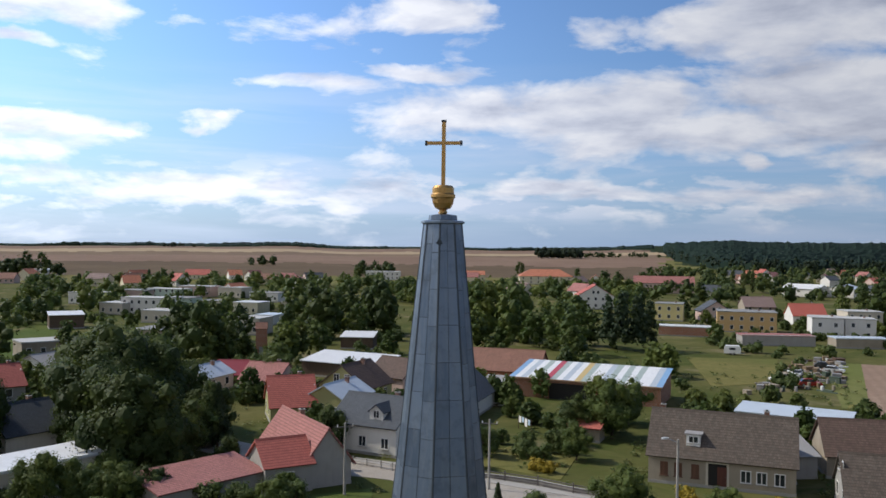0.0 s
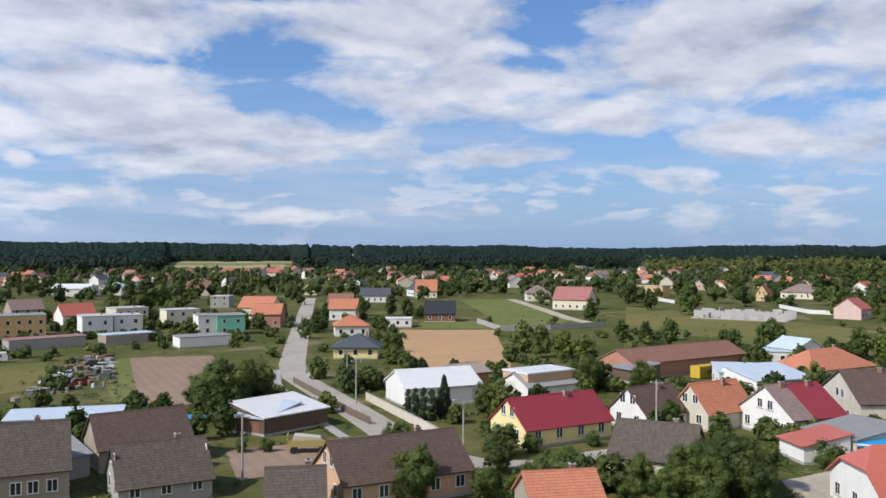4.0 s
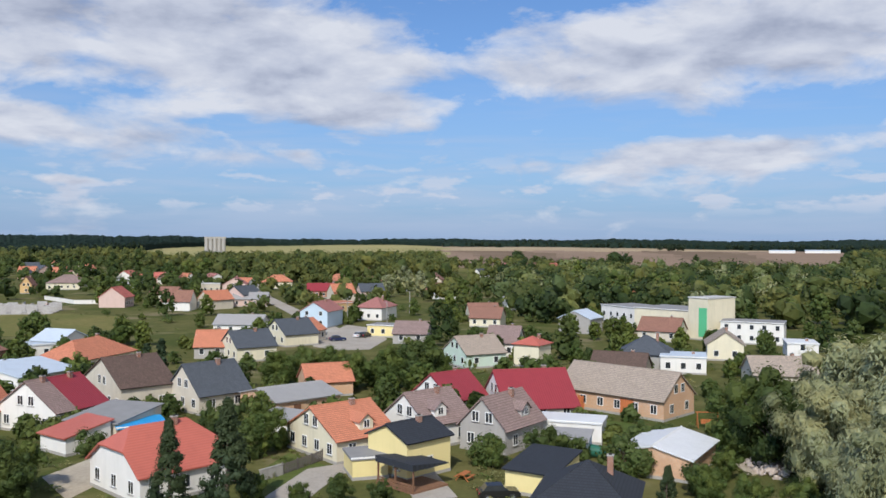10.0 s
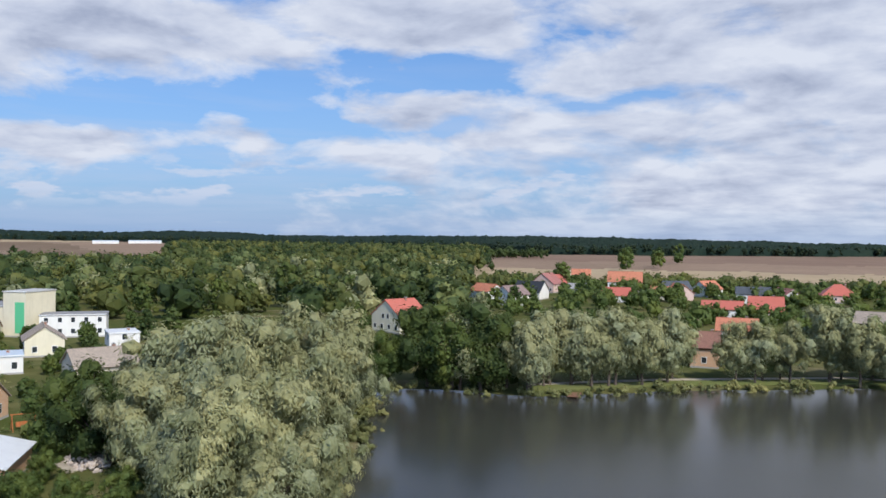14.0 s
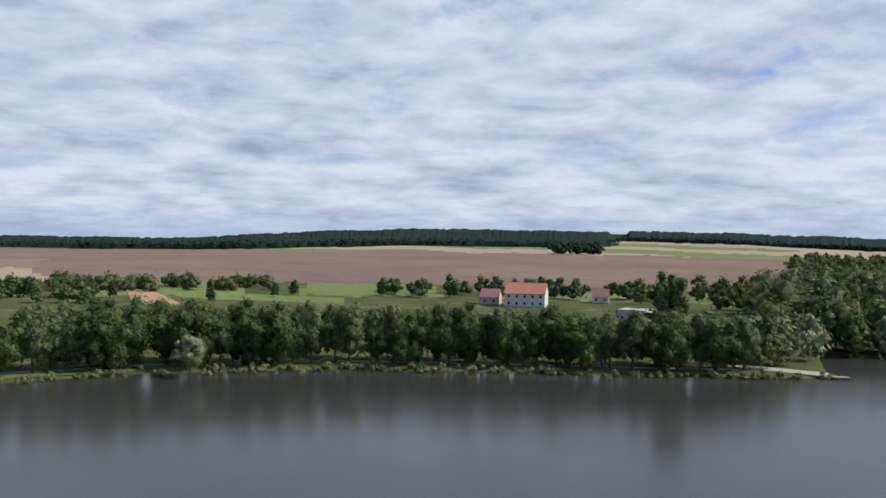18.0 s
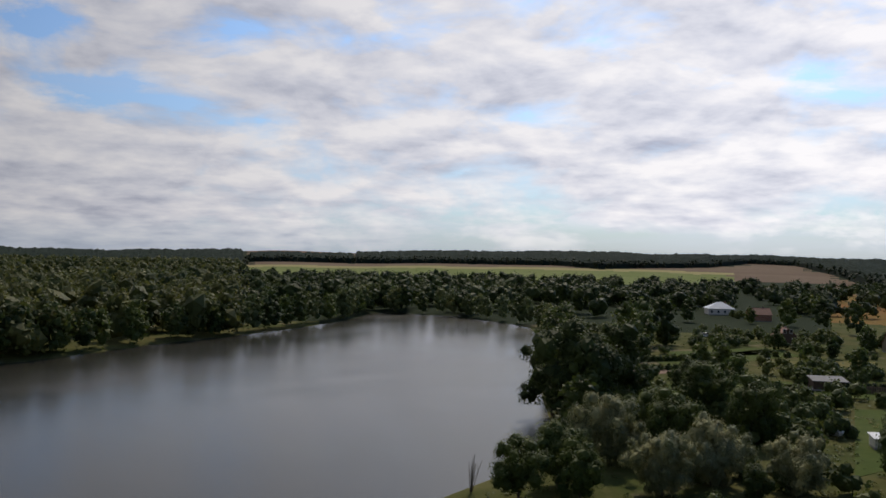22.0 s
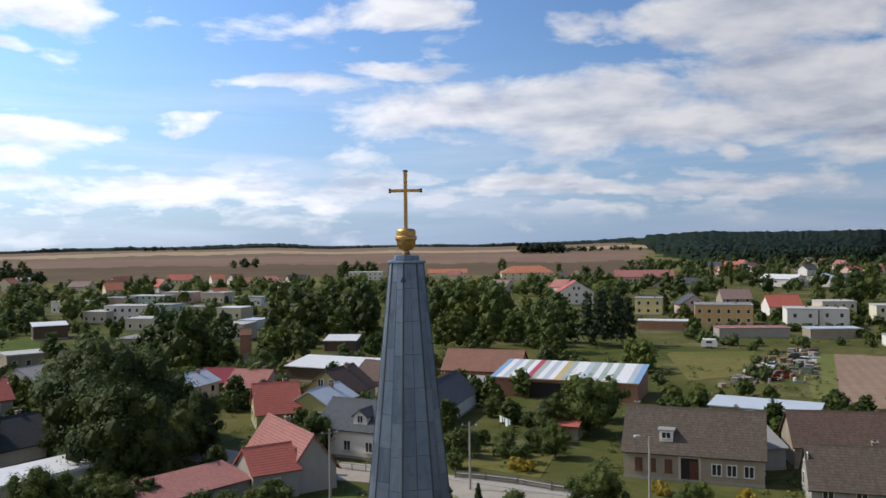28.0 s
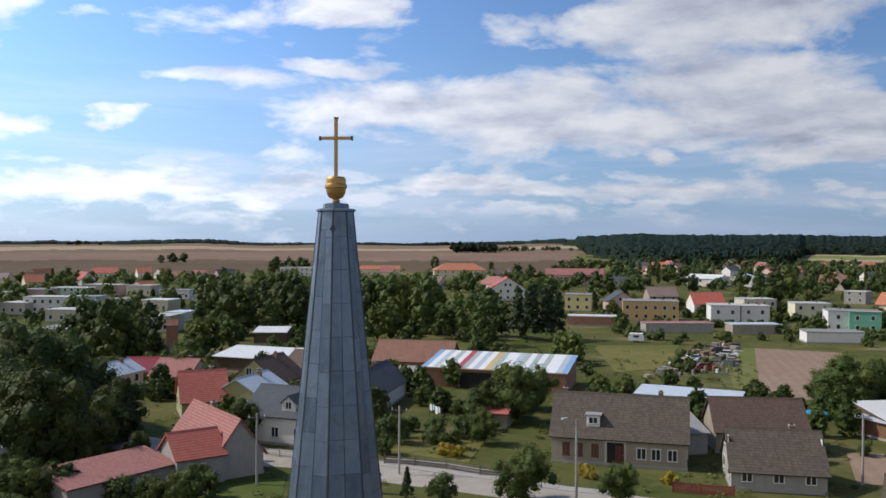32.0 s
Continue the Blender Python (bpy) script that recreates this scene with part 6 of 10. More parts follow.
house(124.8, 94.1, 13.9, 12.7, 8.0, 2.2, 2.0, W_white, R_grey, "low house with grey hipped roof", ridge="x", roofkind="gable", wins="", chimneys=())
house(96.7, 71.7, 107.3, 8.5, 14.3, 2.6, 3.2, W_yellow, R_crimson, "yellow house with crimson metal roof", ridge="y", roofkind="gable", wins="f1:-2.1,2.1 l1:-5.3,-1.8,1.8,5.3 r1:-5.3,-1.8,1.8,5.3 f2:-1,1", chimneys=((0.5, 2.1),))
house(112.8, 65.7, 105.2, 7.4, 8.5, 2.6, 3.2, W_white, R_brown, "white house with dark brown roof", ridge="y", roofkind="gable", wins="f1:-1.8,1.8 l1:-2.1,2.1 r1:-2.1,2.1 f2:-1,1", chimneys=((0.5, 1.3),))
house(119.8, 59.1, 107.3, 6.8, 9.3, 2.8, 3.5, W_beige, R_orange, "beige house with orange tiled roof", ridge="y", roofkind="gable", wins="f1:-1.7,1.7 l1:-2.3,2.3 r1:-2.3,2.3 f2:-1,1", chimneys=((0.5, 1.4),))
house(119.9, 49.9, 116.5, 10.9, 3.6, 3.2, 3.6, W_white, R_mauve, "front half of a large white house, brown tiled roof", ridge="y", roofkind="gable", wins="f1:-3.6,0,3.6 l1:0 r1:0 f2:-1,1", chimneys=((0.5, 0.5),))
house(123.9, 47.8, 116.5, 10.8, 5.4, 3.2, 3.56, W_white, R_crimson, "rear half of a large white house, crimson sheet roof", ridge="y", wins="r1:-1,1.2", chimneys=((0.5, 0.6),))
house(90.5, 51.9, 72.7, 9.3, 9.0, 2.4, 3.2, W_cream, R_old, "old house with mottled grey-brown roof", ridge="x", roofkind="gable", wins="", chimneys=((2, 0.5),))
house(63.3, 68.3, 19.9, 14.4, 9.0, 2.8, 3.2, W_orange, R_brown, "long old house with brown tiled roof", ridge="x", roofkind="gable", wins="f1:-5.8,-2.9,0,2.9,5.8 l1:-2.2,2.2 r1:-2.2,2.2 r2:-1,1 l2:-1,1", chimneys=((3.2, 0.5),))
house(67.7, 49.8, 36.9, 6.9, 7.0, 2.2, 2.4, W_dirty, R_orange, "small cottage with grey and orange tiles", ridge="x", roofkind="gable", wins="", chimneys=((1.5, 0.5),))
house(50.8, 68.7, 37.7, 5.4, 7.0, 2.2, 2.6, W_dirty, R_old, "small old cottage with brown tiled roof", ridge="x", roofkind="gable", wins="", chimneys=((1.2, 0.5),))
house(73.2, 104.9, 74.2, 5.6, 8.0, 2.4, 1, W_brown, R_pale, "wooden shed with tin roof", ridge="x", roofkind="shed", wins="", chimneys=(), name="shed", category="shed")
house(75.5, 104.9, -0.9, 11.4, 8.0, 2.6, 1.2, W_wood, R_white, "dark wooden shed with tin roof", ridge="x", roofkind="shed", wins="", chimneys=(), name="shed", category="shed")
house(167.1, 90.6, 14.7, 33.2, 10.0, 3.3, 2.2, W_brick, R_rust, "long brick barn with rusty red roof", ridge="x", roofkind="gable", wins="", chimneys=(), name="barn", category="barn")
house(150.2, 90.0, 107.7, 6.6, 7.0, 2.6, 0.8, W_wood, R_felt, "small dark shed by the barn", ridge="x", roofkind="shed", wins="", chimneys=(), name="shed", category="shed")
house(155.4, 71.6, 56.7, 7.5, 9.0, 3.4, 0.6, W_white, R_pale, "white workshop with pale blue roof", ridge="x", roofkind="shed", wins="f1:-1.9,1.9 l1:-2.2,2.2 r1:-2.2,2.2", chimneys=((1.7, 0.5),))
house(152.7, 64.5, 30.4, 11.9, 10.0, 3.2, 1.4, W_white, R_pale, "white workshop with sloping zinc roof", ridge="x", roofkind="shed", wins="f1:-4.5,-1.5,1.5,4.5 l1:-3.3,0,3.3 r1:-3.3,0,3.3", chimneys=())
house(176.8, 63.3, 18.8, 17.9, 10.0, 2.8, 3.3, W_cream, R_orange, "house with bright orange hipped roof", ridge="x", roofkind="hip", wins="f1:-7.5,-4.5,-1.5,1.5,4.5,7.5 l1:-3.3,0,3.3 r1:-3.3,0,3.3", chimneys=((3.9, 0.5),))
house(194.5, 79.1, 56.1, 6.0, 7.0, 3, 0, W_white, R_pale, "small white house with zinc roof", ridge="x", roofkind="flat", wins="f1:0 l1:-1.8,1.8 r1:-1.8,1.8", chimneys=(), over=0.15)
house(198.7, 76.8, 22.3, 9.0, 8.0, 3.6, 2, W_white, R_pale, "white house with pitched zinc roof", ridge="y", roofkind="gable", wins="f1:-3,0,3 l1:-2,2 r1:-2,2", chimneys=())
house(138.3, 43.1, 141.6, 15.3, 8.5, 4.0, 3.6, W_beige, R_brown, "beige house with brown tiled roof", ridge="y", roofkind="gable", wins="f1:-6.1,-3.1,0,3.1,6.1 l1:-2.1,2.1 r1:-2.1,2.1 f2:-1,1", chimneys=((0.5, 1.3),))
house(135.2, 30.0, 136.9, 9.4, 8.8, 3.0, 4.0, W_beige, R_slate, "beige house with dark slate roof", ridge="y", roofkind="gable", wins="f1:-3.1,0,3.1 l1:-2.2,2.2 r1:-2.2,2.2 f2:-1,1", chimneys=((0.5, 1.3),))
house(92.0, 25.9, 136.7, 11.0, 9.8, 3.0, 3.7, W_white, R_brightred, "white house with red half-hipped roof", ridge="y", roofkind="halfhip", wins="f1:-3.7,0,3.7 l1:-3.3,0,3.3 r1:-3.3,0,3.3", chimneys=((0.5, 1.5),))
house(109.0, 40.7, 129.3, 5.7, 6.0, 2.2, 1.2, W_white, R_brightred, "small white outbuilding with red roof", ridge="x", roofkind="shed", wins="", chimneys=(), name="shed", category="shed")
house(115.4, 38.0, 110.3, 8.0, 9.0, 2.9, 0.8, W_beige, R_felt, "garage with grey felt roof and brown door", ridge="x", roofkind="shed", wins="", chimneys=(), name="garage", category="garage", door="f:1.5:2.6:2.3")
house(112.7, 34.0, 65.2, 6.0, 6.0, 2.4, 0, W_brown, R_blue, "shelter with bright blue tarpaulin roof", ridge="x", roofkind="flat", wins="", chimneys=(), name="shed", category="shed", over=0.15)
house(106.9, 7.7, 142.8, 11.3, 8.6, 2.8, 3.0, W_cream, R_orange, "cream house with orange tiled roof and dormer", ridge="y", roofkind="gable", wins="f1:-4.2,-1.4,1.4,4.2 l1:-2.1,2.1 r1:-2.1,2.1 f2:-1,1", chimneys=((0.5, 1.3),), dormers="r:0.5", door="r:1.2")
house(97.2, -0.7, 139.1, 6.6, 6.6, 4.2, 1.4, W_yellow, R_black, "yellow house with dark roof", ridge="y", roofkind="gable", wins="f1:-1.6,1.6 l1:0 r1:0", chimneys=((0.5, 1),))
house(112.1, -3.3, 143.3, 9.0, 7.5, 3.2, 3.2, W_white, R_mauve, "white house with old brown roof", ridge="y", roofkind="gable", wins="f1:-3,0,3 l1:-1.9,1.9 r1:-1.9,1.9 f2:-1,1", chimneys=((0.5, 1.1),), dormers="r:-1")
house(108.6, -12.7, 130.1, 6.7, 9.0, 3.3, 3.3, W_grey, R_mauve, "grey rendered house with mauve roof", ridge="y", roofkind="gable", wins="f1:-1.7,1.7 l1:-2.2,2.2 r1:-2.2,2.2 f2:-1,1", chimneys=((0.5, 1.3),), dormers="r:1")
house(127.0, -19.0, 80.2, 10.9, 12.0, 2.4, 4.4, W_white, R_crimson, "house with large crimson roof", ridge="x", roofkind="gable", wins="f1:-3.6,0,3.6 l1:-4,0,4 r1:-4,0,4 r2:-1,1 l2:-1,1", chimneys=((2.4, 0.5),))
house(129.1, -7.2, 52.5, 7.1, 9.0, 3, 3.2, W_white, R_crimson, "house with crimson roof", ridge="x", roofkind="gable", wins="f1:-1.8,1.8 l1:-2.2,2.2 r1:-2.2,2.2 r2:-1,1 l2:-1,1", chimneys=((1.6, 0.5),))
house(111.9, -22.3, 110.6, 8.5, 5.0, 2.6, 0, W_white, R_white, "plain white flat-roofed village store", ridge="x", roofkind="flat", wins="", chimneys=(), name="shed", category="shed", over=0.15)
house(102.8, -20.2, 109.3, 4.8, 5.0, 2.4, 0.3, W_blue, R_grey, "grey-blue tin shed with sheet roof", ridge="x", roofkind="shed", wins="", chimneys=(), name="shed", category="shed")
house(131.4, -34.6, 137.1, 18.6, 9.0, 3.1, 3.4, W_orange, R_tan, "long orange brick barn with tan tiled roof", ridge="x", roofkind="gable", wins="f1:-7.7,-4.6,-1.5,1.5,4.6,7.7 l1:-2.2,2.2 r1:-2.2,2.2 r2:-1,1 l2:-1,1", chimneys=(), name="barn", category="barn", door="f:3.2:2.3:2.5 f:-5:1.2", door_mat=wood("orange_door", (0.55, 0.16, 0.05)))
house(97.3, -30.5, 124.2, 8.3, 11.0, 2.5, 1.0, W_orange, R_white, "brick shed with bright white metal roof", ridge="y", roofkind="gable", wins="", chimneys=(), name="shed", category="shed")
house(89.6, -14.7, 123.6, 5.4, 7.0, 2.5, 0.9, W_yellow, R_black, "garage with dark blue roof", ridge="x", roofkind="shed", wins="", chimneys=(), name="garage", category="garage")
house(78.8, -17.1, 109.6, 8.9, 10.0, 2.6, 3.0, W_yellow, R_black, "house with black tiled hipped roof", ridge="x", roofkind="hip", wins="", chimneys=((2, 0.5),))
house(253.2, -69.8, 156.6, 15.6, 12.0, 6.6, 0, W_white, R_felt, "white hall block with flat roof", ridge="x", roofkind="flat", wins="f1:-6.3,-3.1,0,3.1,6.3 l1:-4,0,4 r1:-4,0,4 f2:-6.3,-3.1,0,3.1,6.3 l2:-4,0,4 r2:-4,0,4", chimneys=(), over=0.15)
house(237.4, -77.3, 139.7, 17.0, 15.0, 7.2, 0, W_cream, R_felt, "long beige hall with flat roof", ridge="x", roofkind="flat", wins="", chimneys=(), name="hall", category="hall", over=0.15)
house(224.8, -83.0, 148.9, 6.4, 11.0, 11, 0, W_cream, R_lightfelt, "tall beige tower block of the hall", ridge="x", roofkind="flat", wins="", chimneys=(), name="hall", category="hall", over=0.15)
house(216.2, -90.7, 118.1, 15.2, 9.0, 5.4, 0, W_white, R_felt, "two-storey white and grey wing", ridge="x", roofkind="flat", wins="f1:-6.1,-3,0,3,6.1 l1:-2.2,2.2 r1:-2.2,2.2 f2:-6.1,-3,0,3,6.1 l2:-2.2,2.2 r2:-2.2,2.2", chimneys=(), over=0.15)
house(223.1, -69.1, 122.5, 10.6, 9.0, 2.8, 3, W_beige, R_rust, "house with orange tiled roof", ridge="x", roofkind="gable", wins="f1:-3.5,0,3.5 l1:-2.2,2.2 r1:-2.2,2.2 r2:-1,1 l2:-1,1", chimneys=((2.3, 0.5),))
house(188.0, -72.2, 108.3, 7.6, 10.0, 3.6, 2.6, W_cream, R_tan, "cream gabled house with tan roof", ridge="y", roofkind="gable", wins="f1:-1.9,1.9 l1:-3.3,0,3.3 r1:-3.3,0,3.3", chimneys=((0.5, 1.5),))
house(176.8, -51.3, 108.5, 10.1, 11.0, 3, 3.4, W_grey, R_slate, "house with slate hipped roof", ridge="x", roofkind="hip", wins="f1:-3.4,0,3.4 l1:-3.7,0,3.7 r1:-3.7,0,3.7", chimneys=((2.2, 0.5),))
house(169.3, -56.6, 108.5, 8.7, 8.0, 3.2, 0, W_white, R_pale, "white bungalow with flat roof", ridge="x", roofkind="flat", wins="f1:-2.9,0,2.9 l1:-2,2 r1:-2,2", chimneys=((1.9, 0.5),), over=0.15)
house(161.3, -41.8, 116.3, 10.1, 8.0, 2.2, 2.6, W_dirty, R_brown, "house with maroon tiled roof", ridge="x", roofkind="gable", wins="", chimneys=((2.2, 0.5),))
house(178.6, -27.6, 124.2, 5.7, 6.0, 4.6, 1.4, W_cream, R_brightred, "yellow tower house with red hipped roof", ridge="x", roofkind="hip", wins="f1:0 l1:0 r1:0", chimneys=((1.3, 0.5),))
house(196.1, -24.1, 108.4, 7.1, 10.0, 3.2, 3.2, W_white, R_mauve, "white house with mauve roof", ridge="x", roofkind="gable", wins="f1:-1.8,1.8 l1:-3.3,0,3.3 r1:-3.3,0,3.3 r2:-1,1 l2:-1,1", chimneys=((1.6, 0.5),))
house(179.8, -15.5, 155.9, 10.1, 9.3, 3.0, 3.0, W_mint, R_tan, "pale green house with tan roof", ridge="y", roofkind="gable", wins="f1:-3.4,0,3.4 l1:-2.3,2.3 r1:-2.3,2.3 f2:-1,1", chimneys=((0.5, 1.4),))
house(261.3, -26.9, 107.7, 9.4, 9.0, 2.8, 2.8, W_cream, R_rust, "house with orange tiled roof", ridge="x", roofkind="gable", wins="f1:-3.1,0,3.1 l1:-2.2,2.2 r1:-2.2,2.2 r2:-1,1 l2:-1,1", chimneys=((2.1, 0.5),))
house(243.4, -51.7, 126.1, 9.5, 9.0, 4.2, 2, W_grey, R_pale, "grey workshop with zinc roof", ridge="y", roofkind="gable", wins="", chimneys=())
house(150.0, -67.5, 98.5, 10.9, 9.0, 2.8, 2.6, W_beige, R_tan, "house with tan tiled roof and brick gable", ridge="x", roofkind="gable", wins="", chimneys=((2.4, 0.5),))
house(175.3, -83.5, 108.4, 6.0, 8.0, 5, 0, W_white, R_white, "white two-storey house with flat terrace", ridge="x", roofkind="flat", wins="f1:0 l1:-2,2 r1:-2,2 f2:0 l2:-2,2 r2:-2,2", chimneys=((1.3, 0.5),), over=0.15)
house(190.5, 33.3, 149.8, 10.2, 8.9, 3.2, 3, W_cream, R_slate, "cream house with slate roof", ridge="y", roofkind="gable", wins="f1:-3.4,0,3.4 l1:-2.2,2.2 r1:-2.2,2.2 f2:-1,1", chimneys=((0.5, 1.3),))
house(217.4, 27.2, 145.1, 11.0, 9.1, 3.0, 3.2, W_cream, R_slate, "cream house with dark roof", ridge="y", roofkind="gable", wins="f1:-3.7,0,3.7 l1:-2.3,2.3 r1:-2.3,2.3 f2:-1,1", chimneys=((0.5, 1.4),))
house(223.4, 25.0, 28.6, 8.9, 8.0, 3, 2.6, W_beige, R_orange, "house with orange tiled roof", ridge="x", roofkind="gable", wins="f1:-3,0,3 l1:-2,2 r1:-2,2", chimneys=((2, 0.5),))
house(243.2, 44.1, 98.4, 13.3, 9.0, 2.8, 2.2, W_white, R_grey, "long house with grey roof", ridge="x", roofkind="gable", wins="f1:-5,-1.7,1.7,5 l1:-2.2,2.2 r1:-2.2,2.2", chimneys=((2.9, 0.5),))
house(195.1, 42.1, 85.8, 6.6, 9.0, 2.7, 3, W_grey, R_orange, "house with red tiled roof", ridge="x", roofkind="gable", wins="f1:-1.7,1.7 l1:-2.2,2.2 r1:-2.2,2.2 r2:-1,1 l2:-1,1", chimneys=((1.5, 0.5),))
house(261.6, 23.5, 108.2, 8.7, 12.0, 5, 2.6, W_blue, R_pinkred, "pink and blue gabled house", ridge="y", roofkind="gable", wins="f1:-2.2,2.2 l1:-4,0,4 r1:-4,0,4 f2:-2.2,2.2 l2:-4,0,4 r2:-4,0,4", chimneys=((0.5, 1.8),))
house(314.6, 23.6, 47.4, 15.8, 10.0, 3.2, 0, W_ochre, R_orange, "shop with orange fascia and flat roof", ridge="x", roofkind="flat", wins="f1:-6.3,-3.2,0,3.2,6.3 l1:-3.3,0,3.3 r1:-3.3,0,3.3", chimneys=(), over=0.15)
house(284.9, 7.5, 111.5, 9.0, 13.2, 4.2, 3, W_white, R_pinkred, "white public house with pink hipped roof", ridge="x", roofkind="hip", wins="f1:-3,0,3 l1:-4.9,-1.6,1.6,4.9 r1:-4.9,-1.6,1.6,4.9", chimneys=((2, 0.5),))
house(234.4, 3.2, 111.7, 9.2, 7.0, 3, 0, W_yellow, R_felt, "yellow-green kiosk with flat roof", ridge="x", roofkind="flat", wins="f1:-3.1,0,3.1 l1:-1.8,1.8 r1:-1.8,1.8", chimneys=(), over=0.15)
house(220.4, -3.3, 101.5, 8.6, 9.0, 2.6, 2.6, W_grey, R_mauve, "low house with brown-grey roof", ridge="x", roofkind="gable", wins="f1:-2.2,2.2 l1:-2.2,2.2 r1:-2.2,2.2", chimneys=((1.9, 0.5),))
house(394.1, 35.6, 85.4, 11.8, 9.0, 3.2, 3, W_brick, R_crimson, "house with crimson roof", ridge="x", roofkind="gable", wins="f1:-4.4,-1.5,1.5,4.4 l1:-2.2,2.2 r1:-2.2,2.2 r2:-1,1 l2:-1,1", chimneys=((2.6, 0.5),))
house(466.1, 64.9, 85.3, 15.8, 11.0, 3.6, 3.6, W_cream, R_orange, "house with orange hipped roof", ridge="x", roofkind="hip", wins="f1:-6.3,-3.2,0,3.2,6.3 l1:-3.7,0,3.7 r1:-3.7,0,3.7", chimneys=((3.5, 0.5),))
house(424.6, 79.5, 85.3, 11.4, 10.0, 4.4, 3.4, W_pink, R_pinkred, "pink house with faded red roof", ridge="y", roofkind="gable", wins="f1:-4.3,-1.4,1.4,4.3 l1:-3.3,0,3.3 r1:-3.3,0,3.3 f2:-1,1", chimneys=((0.5, 1.5),))
house(432.5, 96.5, 85.3, 16.8, 10.0, 4.2, 0, W_beige, R_lightfelt, "long pale flat-roofed building", ridge="x", roofkind="flat", wins="f1:-7,-4.2,-1.4,1.4,4.2,7 l1:-3.3,0,3.3 r1:-3.3,0,3.3", chimneys=(), over=0.15)
house(342.4, 58.2, 85.5, 13.4, 10.0, 3, 2.2, W_pink, R_grey, "long house with grey roof and red walls", ridge="x", roofkind="gable", wins="f1:-5,-1.7,1.7,5 l1:-3.3,0,3.3 r1:-3.3,0,3.3", chimneys=((3, 0.5),))
house(629.3, 25.5, 85.0, 11.5, 9.0, 5, 3, W_white, R_brightred, "house with bright red roof", ridge="x", roofkind="gable", wins="f1:-4.3,-1.4,1.4,4.3 l1:-2.2,2.2 r1:-2.2,2.2 f2:-4.3,-1.4,1.4,4.3 l2:-2.2,2.2 r2:-2.2,2.2 r3:-1,1 l3:-1,1", chimneys=((2.5, 0.5),))
house(841.1, 37.1, 84.6, 21.9, 14.0, 5, 1.5, W_white, R_white, "long white storage hall", ridge="x", roofkind="gable", wins="", chimneys=(), name="hall", category="hall")
house(810.2, 7.4, 84.7, 27.4, 14.0, 5, 1.5, W_white, R_white, "long white storage hall", ridge="x", roofkind="gable", wins="", chimneys=(), name="hall", category="hall")
house(733.6, -103.3, 84.8, 30.3, 14.0, 5, 1.5, W_white, R_pinkred, "long white hall with red parts", ridge="x", roofkind="gable", wins="", chimneys=(), name="hall", category="hall")
house(709.5, -123.9, 84.9, 15.6, 12.0, 5, 2, W_white, R_brightred, "pale hall with bright red roof", ridge="x", roofkind="gable", wins="", chimneys=(), name="hall", category="hall")
house(278.4, -27.0, 85.6, 9.7, 9.0, 2.8, 2.8, W_cream, R_rust, "house with red tiled roof", ridge="x", roofkind="gable", wins="f1:-3.2,0,3.2 l1:-2.2,2.2 r1:-2.2,2.2 r2:-1,1 l2:-1,1", chimneys=((2.1, 0.5),))
house(322.3, -43.5, 85.6, 7.7, 8.0, 4.5, 0, W_white, R_lightfelt, "small white cube house", ridge="x", roofkind="flat", wins="f1:-1.9,1.9 l1:-2,2 r1:-2,2", chimneys=((1.7, 0.5),), over=0.15)
house(609.1, 255.4, 85.0, 11.3, 9.0, 4, 3, W_cream, R_orange, "house with orange tiled roof", ridge="x", roofkind="gable", wins="f1:-4.3,-1.4,1.4,4.3 l1:-2.2,2.2 r1:-2.2,2.2 r2:-1,1 l2:-1,1", chimneys=((2.5, 0.5),))
house(592.6, 227.5, 85.0, 13.0, 9.0, 4, 3, W_cream, R_orange, "house with orange tiled roof", ridge="x", roofkind="gable", wins="f1:-4.9,-1.6,1.6,4.9 l1:-2.2,2.2 r1:-2.2,2.2 r2:-1,1 l2:-1,1", chimneys=((2.9, 0.5),))
house(458.7, 171.9, 85.3, 18.4, 14.0, 3.5, 4, W_cream, R_mauve, "large house with mauve roof", ridge="x", roofkind="hip", wins="f1:-7.7,-4.6,-1.5,1.5,4.6,7.7 l1:-5.2,-1.8,1.8,5.2 r1:-5.2,-1.8,1.8,5.2", chimneys=((4.1, 0.5),))
house(424.3, 178.1, 85.3, 5.6, 7.0, 4, 4, W_ochre, R_rust, "tan gabled chapel house", ridge="y", roofkind="gable", wins="f1:0 l1:-1.8,1.8 r1:-1.8,1.8 f2:-1,1", chimneys=((0.5, 1.1),))
house(512.5, 150.0, 85.2, 10.8, 9.0, 3, 2.4, W_white, R_brightred, "house with bright red roof", ridge="x", roofkind="gable", wins="f1:-3.6,0,3.6 l1:-2.2,2.2 r1:-2.2,2.2", chimneys=((2.4, 0.5),))
house(420.9, 238.3, 85.3, 15.8, 10.0, 6, 0, W_ochre, R_felt, "unfinished ochre house with flat roof", ridge="x", roofkind="flat", wins="f1:-6.3,-3.2,0,3.2,6.3 l1:-3.3,0,3.3 r1:-3.3,0,3.3 f2:-6.3,-3.2,0,3.2,6.3 l2:-3.3,0,3.3 r2:-3.3,0,3.3", chimneys=(), over=0.15)
house(458.2, 141.6, 85.3, 9.7, 8.0, 3, 2, W_white, R_grey, "white house with pale roof", ridge="x", roofkind="gable", wins="f1:-3.2,0,3.2 l1:-2,2 r1:-2,2", chimneys=((2.1, 0.5),))
house(227.9, -362.5, 149.2, 16.2, 10.0, 4.6, 4.5, W_white, R_orange, "white house with orange tiled roof", ridge="x", roofkind="gable", wins="f1:-6.8,-4.1,-1.4,1.4,4.1,6.8 l1:-3.3,0,3.3 r1:-3.3,0,3.3 r2:-1,1 l2:-1,1", chimneys=((3.6, 0.5),))
